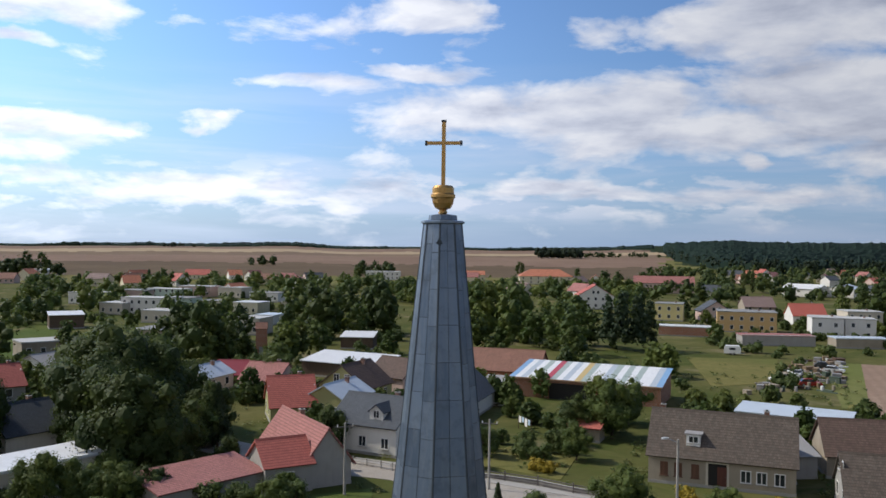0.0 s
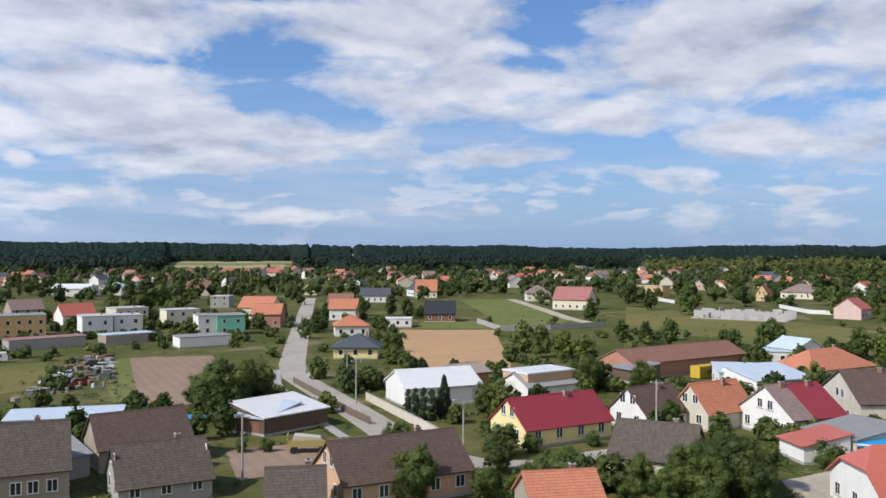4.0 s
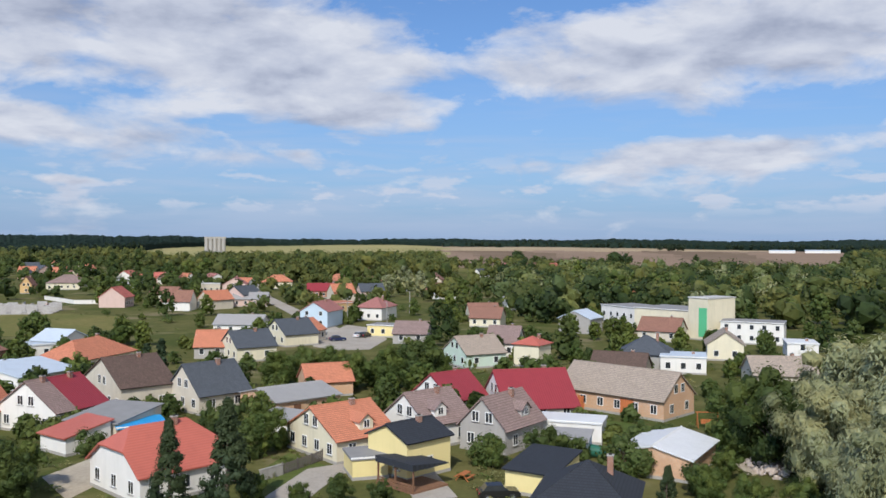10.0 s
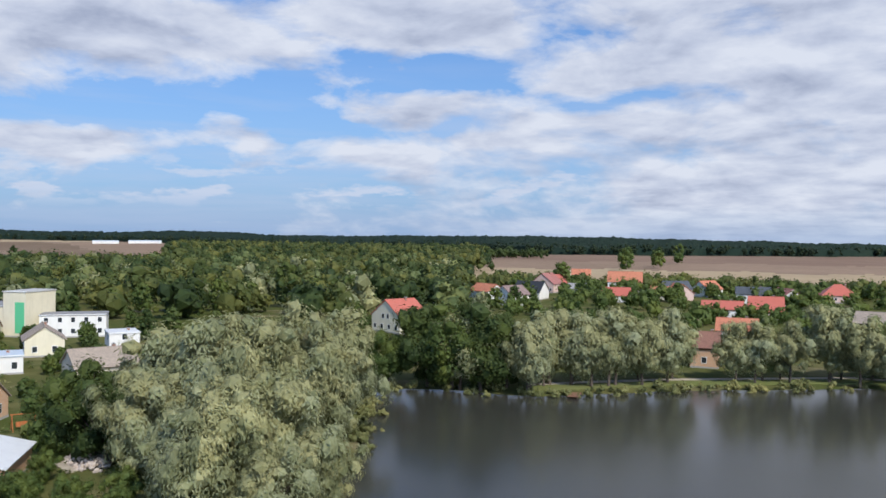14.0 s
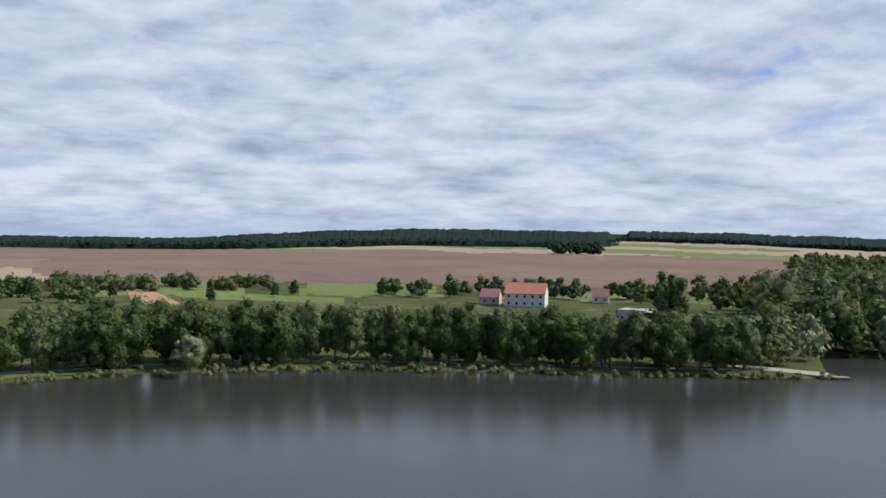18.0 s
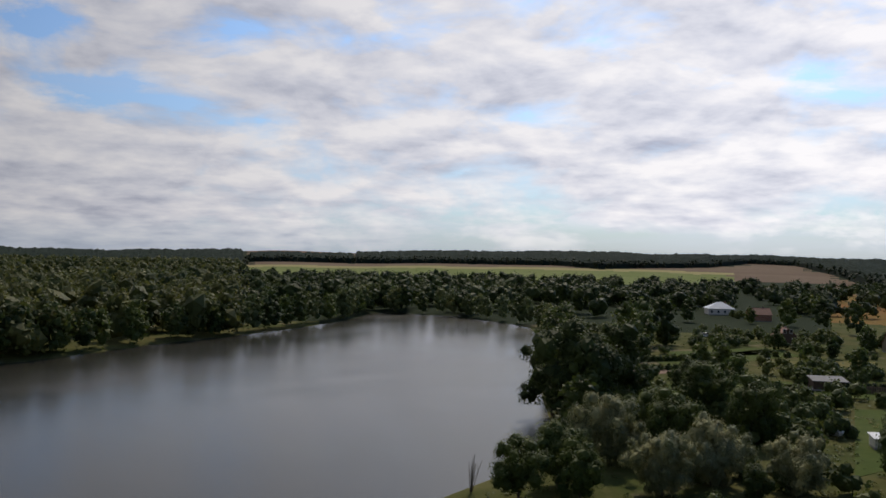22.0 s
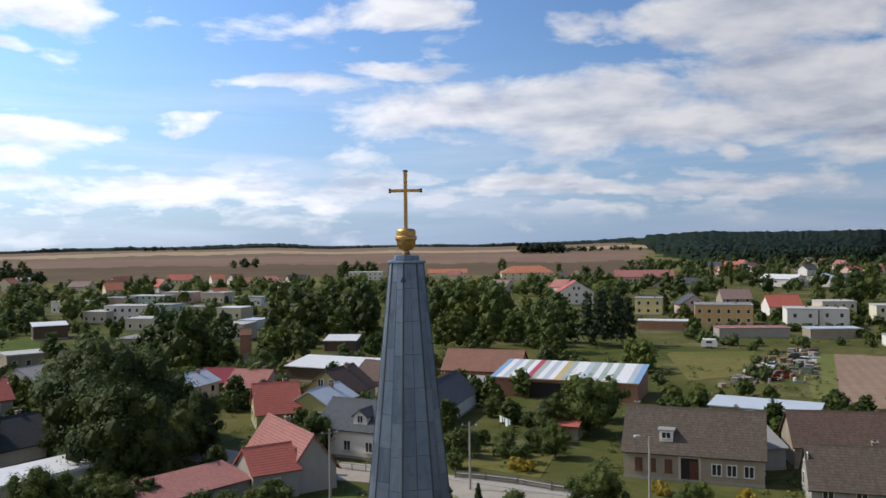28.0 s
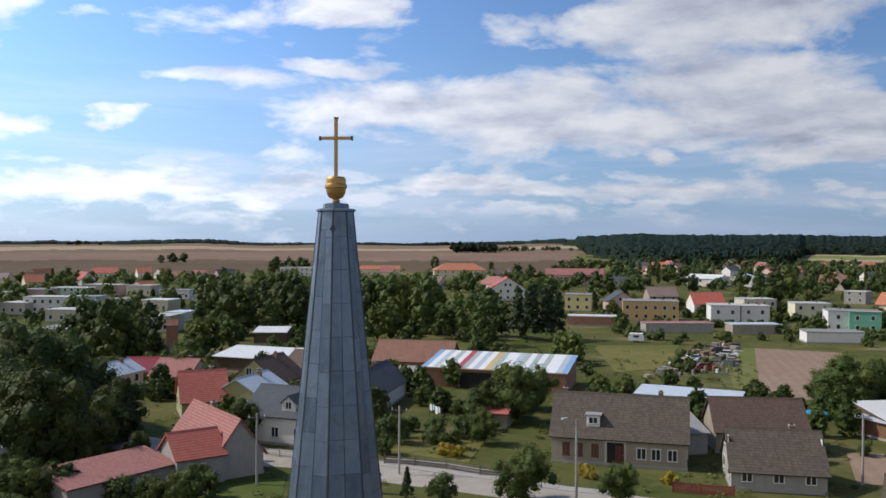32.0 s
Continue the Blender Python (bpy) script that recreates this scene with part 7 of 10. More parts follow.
house(245.2, -323.0, 168.2, 11.7, 11.0, 4.2, 4.5, W_pink, R_pinkred, "pink gabled house with red roof", ridge="y", roofkind="gable", wins="f1:-4.4,-1.5,1.5,4.4 l1:-3.7,0,3.7 r1:-3.7,0,3.7 f2:-1,1", chimneys=((0.5, 1.6),))
house(223.2, -283.1, 165.5, 11.9, 10.0, 3.2, 4, W_white, R_black, "white house with black tiled roof", ridge="x", roofkind="gable", wins="f1:-4.5,-1.5,1.5,4.5 l1:-3.3,0,3.3 r1:-3.3,0,3.3 r2:-1,1 l2:-1,1", chimneys=((2.6, 0.5),))
house(191.5, -298.2, 151.7, 11.0, 9.0, 2.8, 2.8, W_white, R_brightred, "house with bright red roof", ridge="x", roofkind="gable", wins="f1:-3.7,0,3.7 l1:-2.2,2.2 r1:-2.2,2.2 r2:-1,1 l2:-1,1", chimneys=((2.4, 0.5),))
house(298.5, -426.6, 146.0, 11.0, 9.0, 3.5, 3, W_ochre, R_orange, "house with ochre walls and red roof", ridge="x", roofkind="gable", wins="f1:-3.7,0,3.7 l1:-2.2,2.2 r1:-2.2,2.2 r2:-1,1 l2:-1,1", chimneys=((2.4, 0.5),))
house(130.6, -266.5, 153.6, 12.9, 9.0, 3.2, 2.2, W_white, R_brightred, "white house with red roof", ridge="x", roofkind="gable", wins="f1:-4.8,-1.6,1.6,4.8 l1:-2.2,2.2 r1:-2.2,2.2", chimneys=((2.8, 0.5),))
house(119.7, -274.9, 153.5, 10.7, 10.0, 2.8, 4.2, W_pink, R_brightred, "pink house with red tent roof", ridge="x", roofkind="gable", wins="f1:-3.6,0,3.6 l1:-3.3,0,3.3 r1:-3.3,0,3.3 r2:-1,1 l2:-1,1", chimneys=((2.3, 0.5),))
house(149.7, -331.7, 151.4, 13.0, 10.0, 4.2, 2.4, W_white, R_slate, "white modern house with slate roof", ridge="x", roofkind="gable", wins="f1:-4.9,-1.6,1.6,4.9 l1:-3.3,0,3.3 r1:-3.3,0,3.3", chimneys=((2.9, 0.5),))
house(130.6, -369.7, 150.6, 13.4, 11.0, 3, 4.4, W_pink, R_brightred, "house with red pyramid roof", ridge="x", roofkind="hip", wins="f1:-5,-1.7,1.7,5 l1:-3.7,0,3.7 r1:-3.7,0,3.7", chimneys=((2.9, 0.5),))
house(185.9, -325.8, 151.0, 10.6, 9.0, 2.6, 2.6, W_cream, R_orange, "house with red tiled roof", ridge="x", roofkind="gable", wins="f1:-3.5,0,3.5 l1:-2.2,2.2 r1:-2.2,2.2", chimneys=((2.3, 0.5),))
house(76.9, -248.6, 171.4, 11.2, 10.0, 3.8, 2.6, W_wood, R_tan, "grey barn with tan roof", ridge="x", roofkind="gable", wins="", chimneys=(), name="barn", category="barn")
house(59.8, -259.1, -173.2, 6.2, 9.0, 3.6, 3, W_white, R_mauve, "white gabled house with mauve roof", ridge="y", roofkind="gable", wins="f1:0 l1:-2.2,2.2 r1:-2.2,2.2 f2:-1,1", chimneys=((0.5, 1.3),))
house(53.7, -235.7, -171.5, 5.0, 6.0, 4, 0, W_white, R_lightfelt, "white cube house with flat roof", ridge="x", roofkind="flat", wins="f1:0 l1:0 r1:0", chimneys=(), over=0.15)
house(64.7, -309.2, 153.3, 11.9, 9.0, 2.8, 2.6, W_white, R_mauve, "white house with grey roof", ridge="x", roofkind="gable", wins="f1:-4.5,-1.5,1.5,4.5 l1:-2.2,2.2 r1:-2.2,2.2", chimneys=((2.6, 0.5),))
house(83.9, -164.2, 157.3, 5.5, 8.0, 4.2, 2.6, W_orange, R_rust, "orange brick house by the shore", ridge="x", roofkind="gable", wins="f1:0 l1:-2,2 r1:-2,2", chimneys=((1.2, 0.5),))
house(97.8, -207.9, 155.8, 9.8, 9.0, 3.2, 2.6, W_cream, R_orange, "house with orange roof by the shore", ridge="x", roofkind="gable", wins="f1:-3.3,0,3.3 l1:-2.2,2.2 r1:-2.2,2.2", chimneys=((2.2, 0.5),))
house(227.1, -321.6, 150.4, 7.8, 8.0, 2.8, 2, W_white, R_grey, "small white house with grey roof", ridge="x", roofkind="gable", wins="f1:-2,2 l1:-2,2 r1:-2,2", chimneys=((1.7, 0.5),))
house(170.4, -159.2, -177.1, 11.7, 10.0, 4.6, 4, W_cream, R_brightred, "cream house with pink tiled roof", ridge="y", roofkind="gable", wins="f1:-4.4,-1.5,1.5,4.4 l1:-3.3,0,3.3 r1:-3.3,0,3.3 f2:-1,1", chimneys=((0.5, 1.5),))
house(-135.0, -326.5, -149.6, 16.1, 12.0, 5.6, 3.8, W_cream, R_orange, "long cream house with orange tiled roof", ridge="x", roofkind="gable", wins="f1:-6.4,-3.2,0,3.2,6.4 l1:-4,0,4 r1:-4,0,4 f2:-6.4,-3.2,0,3.2,6.4 l2:-4,0,4 r2:-4,0,4 r3:-1,1 l3:-1,1", chimneys=((3.5, 0.5),))
house(-124.7, -340.4, -149.9, 7.6, 9.0, 3.2, 3, W_pink, R_pinkred, "small pink house with red roof", ridge="x", roofkind="gable", wins="f1:-1.9,1.9 l1:-2.2,2.2 r1:-2.2,2.2 r2:-1,1 l2:-1,1", chimneys=((1.7, 0.5),))
house(-177.0, -343.0, -150.9, 7.0, 9.0, 3, 3, W_cream, R_rust, "house with red roof among trees", ridge="x", roofkind="gable", wins="f1:-1.8,1.8 l1:-2.2,2.2 r1:-2.2,2.2 r2:-1,1 l2:-1,1", chimneys=((1.5, 0.5),))
house(-147.1, -260.3, -135.4, 9.5, 9.0, 4, 0, W_pink, R_lightfelt, "pink flat-roofed house among trees", ridge="x", roofkind="flat", wins="f1:-3.2,0,3.2 l1:-2.2,2.2 r1:-2.2,2.2", chimneys=(), over=0.15)
house(-402.2, 170.9, -79.8, 12.2, 10.0, 3, 3, W_white, R_pale, "white villa with pale roof", ridge="x", roofkind="hip", wins="f1:-4.6,-1.5,1.5,4.6 l1:-3.3,0,3.3 r1:-3.3,0,3.3", chimneys=((2.7, 0.5),))
house(-364.9, 172.8, -79.1, 8.9, 9.0, 3, 2.5, W_brick, R_rust, "red brick shed with tiled roof", ridge="x", roofkind="gable", wins="", chimneys=((1.9, 0.5),))
house(-226.1, 157.5, -76.0, 11.5, 10.0, 2.6, 3.2, W_dirty, R_mauve, "house with mauve tiled roof", ridge="x", roofkind="gable", wins="f1:-4.3,-1.4,1.4,4.3 l1:-3.3,0,3.3 r1:-3.3,0,3.3 r2:-1,1 l2:-1,1", chimneys=((2.5, 0.5),))
house(-242.2, 158.0, -76.3, 7.0, 8.0, 2.6, 3.2, W_dirty, R_rust, "house with red tiled roof", ridge="x", roofkind="gable", wins="f1:-1.7,1.7 l1:-2,2 r1:-2,2 r2:-1,1 l2:-1,1", chimneys=((1.5, 0.5),))
house(-267.1, 135.0, -76.8, 7.1, 8.0, 2.2, 2.8, W_wood, R_rust, "small house with red roof", ridge="y", roofkind="gable", wins="f1:-1.8,1.8 l1:-2,2 r1:-2,2 f2:-1,1", chimneys=((0.5, 1.2),))
house(-173.6, 96.9, -74.5, 6.7, 5.0, 2, 0.4, W_wood, R_felt, "dark wooden garden shed", ridge="x", roofkind="shed", wins="", chimneys=(), name="shed", category="shed")
house(-119.4, 74.5, -73.2, 2.3, 3.0, 1.6, 0.2, W_white, R_white, "small white garden shed", ridge="x", roofkind="shed", wins="", chimneys=(), name="shed", category="shed")
house(-132.6, 124.9, -68.1, 17.6, 9.0, 3, 2.6, W_brick, R_slate, "long brown brick house with grey roof", ridge="x", roofkind="gable", wins="f1:-7.3,-4.4,-1.5,1.5,4.4,7.3 l1:-2.2,2.2 r1:-2.2,2.2", chimneys=((3.9, 0.5),))
house(-169.3, 145.7, -27.1, 8.2, 12.0, 2.7, 2.7, W_white, R_pinkred, "white gabled house with pink tiled roof", ridge="y", roofkind="gable", wins="f1:-2,2 l1:-4,0,4 r1:-4,0,4 f2:-1,1", chimneys=((0.5, 1.8),))
house(-140.5, 115.0, -27.1, 9.2, 8.0, 2.2, 2.0, W_wood, R_grey, "grey gabled shed with fibre roof", ridge="y", roofkind="gable", wins="", chimneys=(), name="shed", category="shed")
house(-124.0, 111.7, -39.4, 5.4, 4.0, 1.8, 0.2, W_wood, R_white, "low garden shed with white roof", ridge="x", roofkind="shed", wins="", chimneys=(), name="shed", category="shed")
house(-164.4, 214.6, -27.2, 8.9, 9.0, 2.6, 3.4, W_dirty, R_slate, "dark-roofed house with gables", ridge="x", roofkind="gable", wins="f1:-3,0,3 l1:-2.2,2.2 r1:-2.2,2.2 r2:-1,1 l2:-1,1", chimneys=((2, 0.5),))
house(-71.1, 162.5, 22.4, 8.8, 6.0, 2.8, 2.0, W_white, R_grey, "timbered white house with grey roof", ridge="y", roofkind="gable", wins="f1:-2.9,0,2.9 l1:0 r1:0", chimneys=())
house(-85.8, 196.5, -37.7, 11.6, 8.0, 3.4, 0, W_dirty, R_lightfelt, "brown rendered house with flat roof", ridge="x", roofkind="flat", wins="f1:-4.3,-1.4,1.4,4.3 l1:-2,2 r1:-2,2", chimneys=((2.5, 0.5),), over=0.15)
house(-107.3, 258.9, -27.3, 9.4, 8.0, 4, 0.5, W_wood, R_white, "dark shed with white roof", ridge="x", roofkind="shed", wins="", chimneys=(), name="shed", category="shed")
house(-51.5, 111.0, -55.8, 7.8, 8.0, 2.4, 3, W_white, R_slate, "house with dark blue slate roof", ridge="x", roofkind="gable", wins="", chimneys=((1.7, 0.5),))
house(-68.8, 142.1, -40.7, 4.9, 8.0, 2.8, 2.8, W_grey, R_red, "small house with red roof", ridge="x", roofkind="gable", wins="f1:0 l1:-2,2 r1:-2,2 r2:-1,1 l2:-1,1", chimneys=((1.1, 0.5),))
house(-43.5, 86.2, -52.0, 23.2, 6.5, 3.5, 0, W_beige, R_white, "long pale building with flat tin roof", ridge="x", roofkind="flat", wins="f1:-9.9,-6.6,-3.3,0,3.3,6.6,9.9 l1:0 r1:0", chimneys=(), over=0.15)
house(-45.0, 74.5, -47.0, 5.7, 5.5, 3.1, 0, W_beige, R_lightfelt, "annex with flat pale roof", ridge="x", roofkind="flat", wins="", chimneys=(), over=0.15)
house(-274.3, 613.0, -27.9, 13.6, 9.0, 4.5, 1, W_white, R_white, "white shed with pale roof", ridge="x", roofkind="gable", wins="", chimneys=())
house(-254.2, 516.1, -5.8, 20.8, 10.0, 3, 3, W_pink, R_rust, "house with red roof", ridge="x", roofkind="gable", wins="f1:-8.9,-6,-3,0,3,6,8.9 l1:-3.3,0,3.3 r1:-3.3,0,3.3 r2:-1,1 l2:-1,1", chimneys=((4.6, 0.5),))
house(131.9, 17.0, 142.4, 10.9, 11.0, 2.7, 1.2, W_orange, R_grey, "orange brick outbuilding with grey sheet roof", ridge="y", roofkind="gable", wins="", chimneys=(), name="shed", category="shed", door="r:-2:1.2")
house(146.9, 12.9, 71.5, 7.8, 7.0, 2.6, 2.4, W_orange, R_orange, "brick store with orange tiled roof", ridge="x", roofkind="gable", wins="", chimneys=(), name="shed", category="shed")
house(117.4, 16.0, 121.6, 5.9, 4.0, 2.2, 0.4, W_white, R_grey, "low white garden annex with grey roof", ridge="x", roofkind="shed", wins="", chimneys=(), name="shed", category="shed")
house(96.1, 4.2, 75.7, 4.0, 5.0, 2.2, 0, W_yellow, R_felt, "flat brown-roofed yellow garage", ridge="x", roofkind="flat", wins="", chimneys=(), name="shed", category="shed", over=0.15)

# ---------- old street house, striped barn and other special buildings ----------
BOARD = wood("boarded_window", (0.16, 0.075, 0.045))
old = house(33.3, 98.1, 22.0, 15.2, 9.0, 3.3, 4.0, W_dirty, R_old, "long old house with crumbling render and grey-brown tiled roof", wins="f1:2.6,4.2,6.0 r1:-2,1", chimneys=((-6.6, 0.4), (4.6, 0.6)))
for u in (-5.9, -4.4, -2.6):
    part("boarded_window", Geo().box(-0.42, 0.42, -0.05, 0.02, 0, 1.5).box(-0.5, 0.5, -0.12, 0.02, -0.08, 0), BOARD, old, "brown boarded-up window", side_pose(15.2, 9.0, "f", u, 0.95))
# flat near-black panel paints the porch's shade on the uncut wall
part("porch_recess", Geo().box(-0.95, 0.95, -0.04, 0.02, 0, 2.35), INTERIOR_SHADE, old, m=side_pose(15.2, 9.0, "f", -0.3, 0.35))
part("porch_arch", Geo().box(-1.2, -0.95, -0.1, 0.02, 0, 2.4).box(0.95, 1.2, -0.1, 0.02, 0, 2.4).box(-1.2, 1.2, -0.1, 0.02, 2.35, 2.6), W_beige, old, m=side_pose(15.2, 9.0, "f", -0.3, 0.35))
add_door(old, side_pose(15.2, 9.0, "f", 0.2, 0.36) @ pose(0, -0.05, 0), wood("street_door", (0.12, 0.04, 0.025)))
part("cornice", Geo().box(-7.7, 7.7, -4.62, -4.46, 3.0, 3.22), W_beige, old)
dorm = part("dormer", Geo().prism([(-0.75, 3.9), (0.75, 3.9), (0.75, 5.2), (-0.75, 5.2)], 1, -3.7, -0.9), WHITE, old, "small white dormer", pose(-2.9, 0, 0.3))
part("dormer_roof", Geo().box(-0.95, 0.95, -3.9, -0.6, 5.2, 5.32), R_grey, dorm)
add_window(dorm, pose(0, -3.7, 4.25), 1.1, 0.8, 2)

# barn with a roof of coloured sheets
SB = (28.5, 151.0, 24.0, 25.5, 11.0, 3.4)
sb = thing("barn", SB[0], SB[1], 0, SB[2], "orange brick barn with a roof of striped coloured sheets", "barn")
L_, D_, wh_ = SB[3], SB[4], SB[5]
part("wall", Geo().prism([(-D_ / 2, -0.3), (D_ / 2, -0.3), (D_ / 2, wh_ + 1.5), (-D_ / 2, wh_)], 0, -L_ / 2, L_ / 2), W_brick, sb)
COLS = {"w": (0.75, 0.75, 0.74), "g": (0.36, 0.42, 0.38), "r": (0.45, 0.06, 0.08), "y": (0.55, 0.40, 0.16), "b": (0.22, 0.38, 0.58), "s": (0.45, 0.50, 0.54)}
STRIPES = "bwswgwrgwswygwwsgwgwgwwsb"
sw = (L_ + 0.6) / len(STRIPES)
for k, c in enumerate(STRIPES):
    x0 = -L_ / 2 - 0.3 + k * sw
    ob = slab(sb, "roof_sheet", sheetmetal("stripe_" + c, COLS[c], 0.16, 0.55, 0.05), (x0 + 0.01, -D_ / 2 - 0.5, wh_ - 0.07), (x0 + sw - 0.01, -D_ / 2 - 0.5, wh_ - 0.07), (x0 + sw - 0.01, D_ / 2 + 0.3, wh_ + 1.54), (x0 + 0.01, D_ / 2 + 0.3, wh_ + 1.54), 0.06)
# thin near-black sheet on the closed wall, painted as the barn's inner shade
part("opening", Geo().box(-6.0, 2.0, -D_ / 2 - 0.03, -D_ / 2 + 0.02, 0, 2.7), INTERIOR_SHADE, sb, "near-black panel painting the shaded open barn front")
part("eave_board", Geo().box(-L_ / 2 - 0.3, L_ / 2 + 0.3, -D_ / 2 - 0.56, -D_ / 2 - 0.5, wh_ - 0.22, wh_), wood("eave", (0.45, 0.28, 0.16)), sb)

# brick transformer tower
tt = thing("transformer_tower", -38.5, 202.0, 0, -8, "slender brick transformer tower with a small pitched cap", "tower")
part("shaft", Geo().box(-1.25, 1.25, -1.25, 1.25, -0.3, 6.2), W_brick, tt)
gable_roof(tt, 2.5, 2.5, 6.2, 1.1, R_rust, 0.2)
part("door", Geo().box(-0.5, 0.5, -1.31, -1.24, 0, 2.0), GALV, tt)

# tower block's green panel
hall_panel = thing("wall_panel", 224.8, -83.0, 0, 148.9, "tall green painted panel on the hall's tower", "panel")
part("panel", Geo().box(0.2, 2.8, -5.58, -5.51, 1.0, 8.6), simple("green_panel", (0.10, 0.45, 0.22), 0.6, 0, 0.15), hall_panel)

# grain silos far off
silo = thing("grain_silo", 1290.0, 270.0, 0, 78, "grey concrete grain silo block far across the fields", "silo")
for k in range(5):
    part("bin", Geo().tube(((k - 2) * 8.2, 0, -1), ((k - 2) * 8.2, 0, 27), 4.1, 4.1, 16), CONCRETE, silo)
part("head_house", Geo().box(-21, 21, -3, 3, 27, 30), CONCRETE, silo)
silo.scale = (0.74, 0.74, 1.0)

# radio mast on the far ridge
rm_ = thing("radio_mast", -2200.0 * math.sin(radians(48.3)), -2200.0 * math.cos(radians(48.3)), 20, 0, "thin distant radio mast on the wooded ridge", "radio mast")
part("pole", Geo().tube((0, 0, 0), (0, 0, 75), 0.9, 0.5, 6), GALV, rm_)

# ---------- church spire with gilded cross ----------


def lead_look(t, s, co):
    """Weathered lead: each sheet its own tone, with pale streaks running down."""
    o = t.nodes.new("ShaderNodeObjectInfo")
    m = t.nodes.new("ShaderNodeMapping")
    m.inputs["Scale"].default_value = (5, 5, 0.5)
    t.links.new(co.outputs["Object"], m.inputs[0])
    a = noise_of(t, m.outputs[0], 1.0, 5, 0.65, 0.3)
    b = noise_of(t, co.outputs["Object"], 2.5, 5, 0.6)
    col = mixed(t, o.outputs["Random"], (0.100, 0.140, 0.195), (0.205, 0.262, 0.335))
    col = mixed(t, ramp(t, a, [(0.45, 0.0), (0.7, 0.5)]), col, (0.25, 0.285, 0.32))
    paint(t, s, mixed(t, ramp(t, b, [(0.5, 0.0), (0.75, 0.5)]), col, (0.08, 0.10, 0.125)))
    t.links.new(ramp(t, b, [(0.3, 0.32), (0.7, 0.5)]), s.inputs["Roughness"])
    s.inputs["Metallic"].default_value = 0.6
    relief(t, s, b, 0.25, 0.02)


LEAD = material("lead_sheet", lead_look)
LEADSEAM = simple("lead_seam", (0.07, 0.085, 0.10), 0.55, 0.4, 0.3, 2.0)
GOLD_LEAF = simple("gilding", (0.60, 0.35, 0.12), 0.38, 0.8, 0.25, 6.0)
SX, SY = 0.25, 27.6
CAP_Z = 26.62
spire = thing("church_spire", SX, SY, 0, 9.0, "grey-blue lead-clad church spire with a gilded ball and cross", "church spire")


def spire_radius(z):
    """Half the width across the flats at a height."""
    d = CAP_Z - z
    return 0.52 + 0.0915 * d + 0.0005 * d * d


part("core", Geo().lathe([(spire_radius(z) / math.cos(math.pi / 8) - 0.015, z) for z in [CAP_Z - 0.02 - k * 1.5 for k in range(9)]][::-1], 8), LEADSEAM, spire)
part("tower", Geo().box(-3.4, 3.4, -3.4, 3.4, -0.3, CAP_Z - 12.0), W_dirty, spire)
rs = random.Random(4)
for side in range(8):
    a0, a1 = 2 * math.pi * side / 8, 2 * math.pi * (side + 1) / 8
    for col in range(2):
        z = CAP_Z
        first = True
        while z > CAP_Z - 12.0:
            h = rs.uniform(0.5, 1.0) if first else 1.08
            first = False
            zb = max(z - h, CAP_Z - 12.0)
            quad = []
            for zz in (zb + 0.008, z - 0.008):
                r = spire_radius(zz) / math.cos(math.pi / 8) + 0.002
                p0 = Vector((r * math.cos(a0), r * math.sin(a0), zz))
                p1 = Vector((r * math.cos(a1), r * math.sin(a1), zz))
                f0, f1 = (0.03, 0.49) if col == 0 else (0.51, 0.97)
                quad += [p0.lerp(p1, f0), p0.lerp(p1, f1)]
            n = Vector((math.cos((a0 + a1) / 2), math.sin((a0 + a1) / 2), 0.12)).normalized() * (0.012 + rs.uniform(0, 0.006))
            pts = [quad[0], quad[1], quad[3], quad[2]]
            g = Geo().add([p for p in pts] + [p + n for p in pts], [(0, 3, 2, 1), (4, 5, 6, 7), (0, 1, 5, 4), (1, 2, 6, 5), (2, 3, 7, 6), (3, 0, 4, 7)])
            part("lead_sheet", g, LEAD, spire)
            z = zb
    r0, r1 = spire_radius(CAP_Z - 12.0) / math.cos(math.pi / 8), spire_radius(CAP_Z) / math.cos(math.pi / 8)
    zs = [CAP_Z - k * 1.0 for k in range(13)]
    g = Geo()
    for za, zb in zip(zs, zs[1:]):
        ra, rb = (spire_radius(q) / math.cos(math.pi / 8) for q in (za, zb))
        g.tube((ra * math.cos(a0), ra * math.sin(a0), za), (rb * math.cos(a0), rb * math.sin(a0), zb), 0.035, 0.035, 6)
    part("hip_seam", g, LEADSEAM, spire)
part("cap_rim", Geo().lathe([(0.60, CAP_Z - 0.03), (0.66, CAP_Z), (0.66, CAP_Z + 0.05), (0.58, CAP_Z + 0.08)], 8), LEAD, spire)
part("cap_block", Geo().lathe([(0.42, CAP_Z + 0.06), (0.44, CAP_Z + 0.10), (0.42, CAP_Z + 0.24), (0.20, CAP_Z + 0.27)], 8), LEAD, spire)
part("gilded_ball", Geo().lathe([(0.10, CAP_Z + 0.24), (0.14, CAP_Z + 0.32), (0.11, CAP_Z + 0.40), (0.24, CAP_Z + 0.46), (0.31, CAP_Z + 0.60), (0.33, CAP_Z + 0.74), (0.37, CAP_Z + 0.78), (0.37, CAP_Z + 0.86),
                                 (0.33, CAP_Z + 0.90), (0.33, CAP_Z + 1.06), (0.27, CAP_Z + 1.13), (0.05, CAP_Z + 1.16)], 24), GOLD_LEAF, spire, "worn gilded knob")
cross = part("cross", Geo().box(-0.055, 0.055, -0.055, 0.055, CAP_Z + 1.12, CAP_Z + 3.06).box(-0.50, 0.50, -0.045, 0.045, CAP_Z + 2.36, CAP_Z + 2.46), GOLD_LEAF, spire, "slim gilded cross")
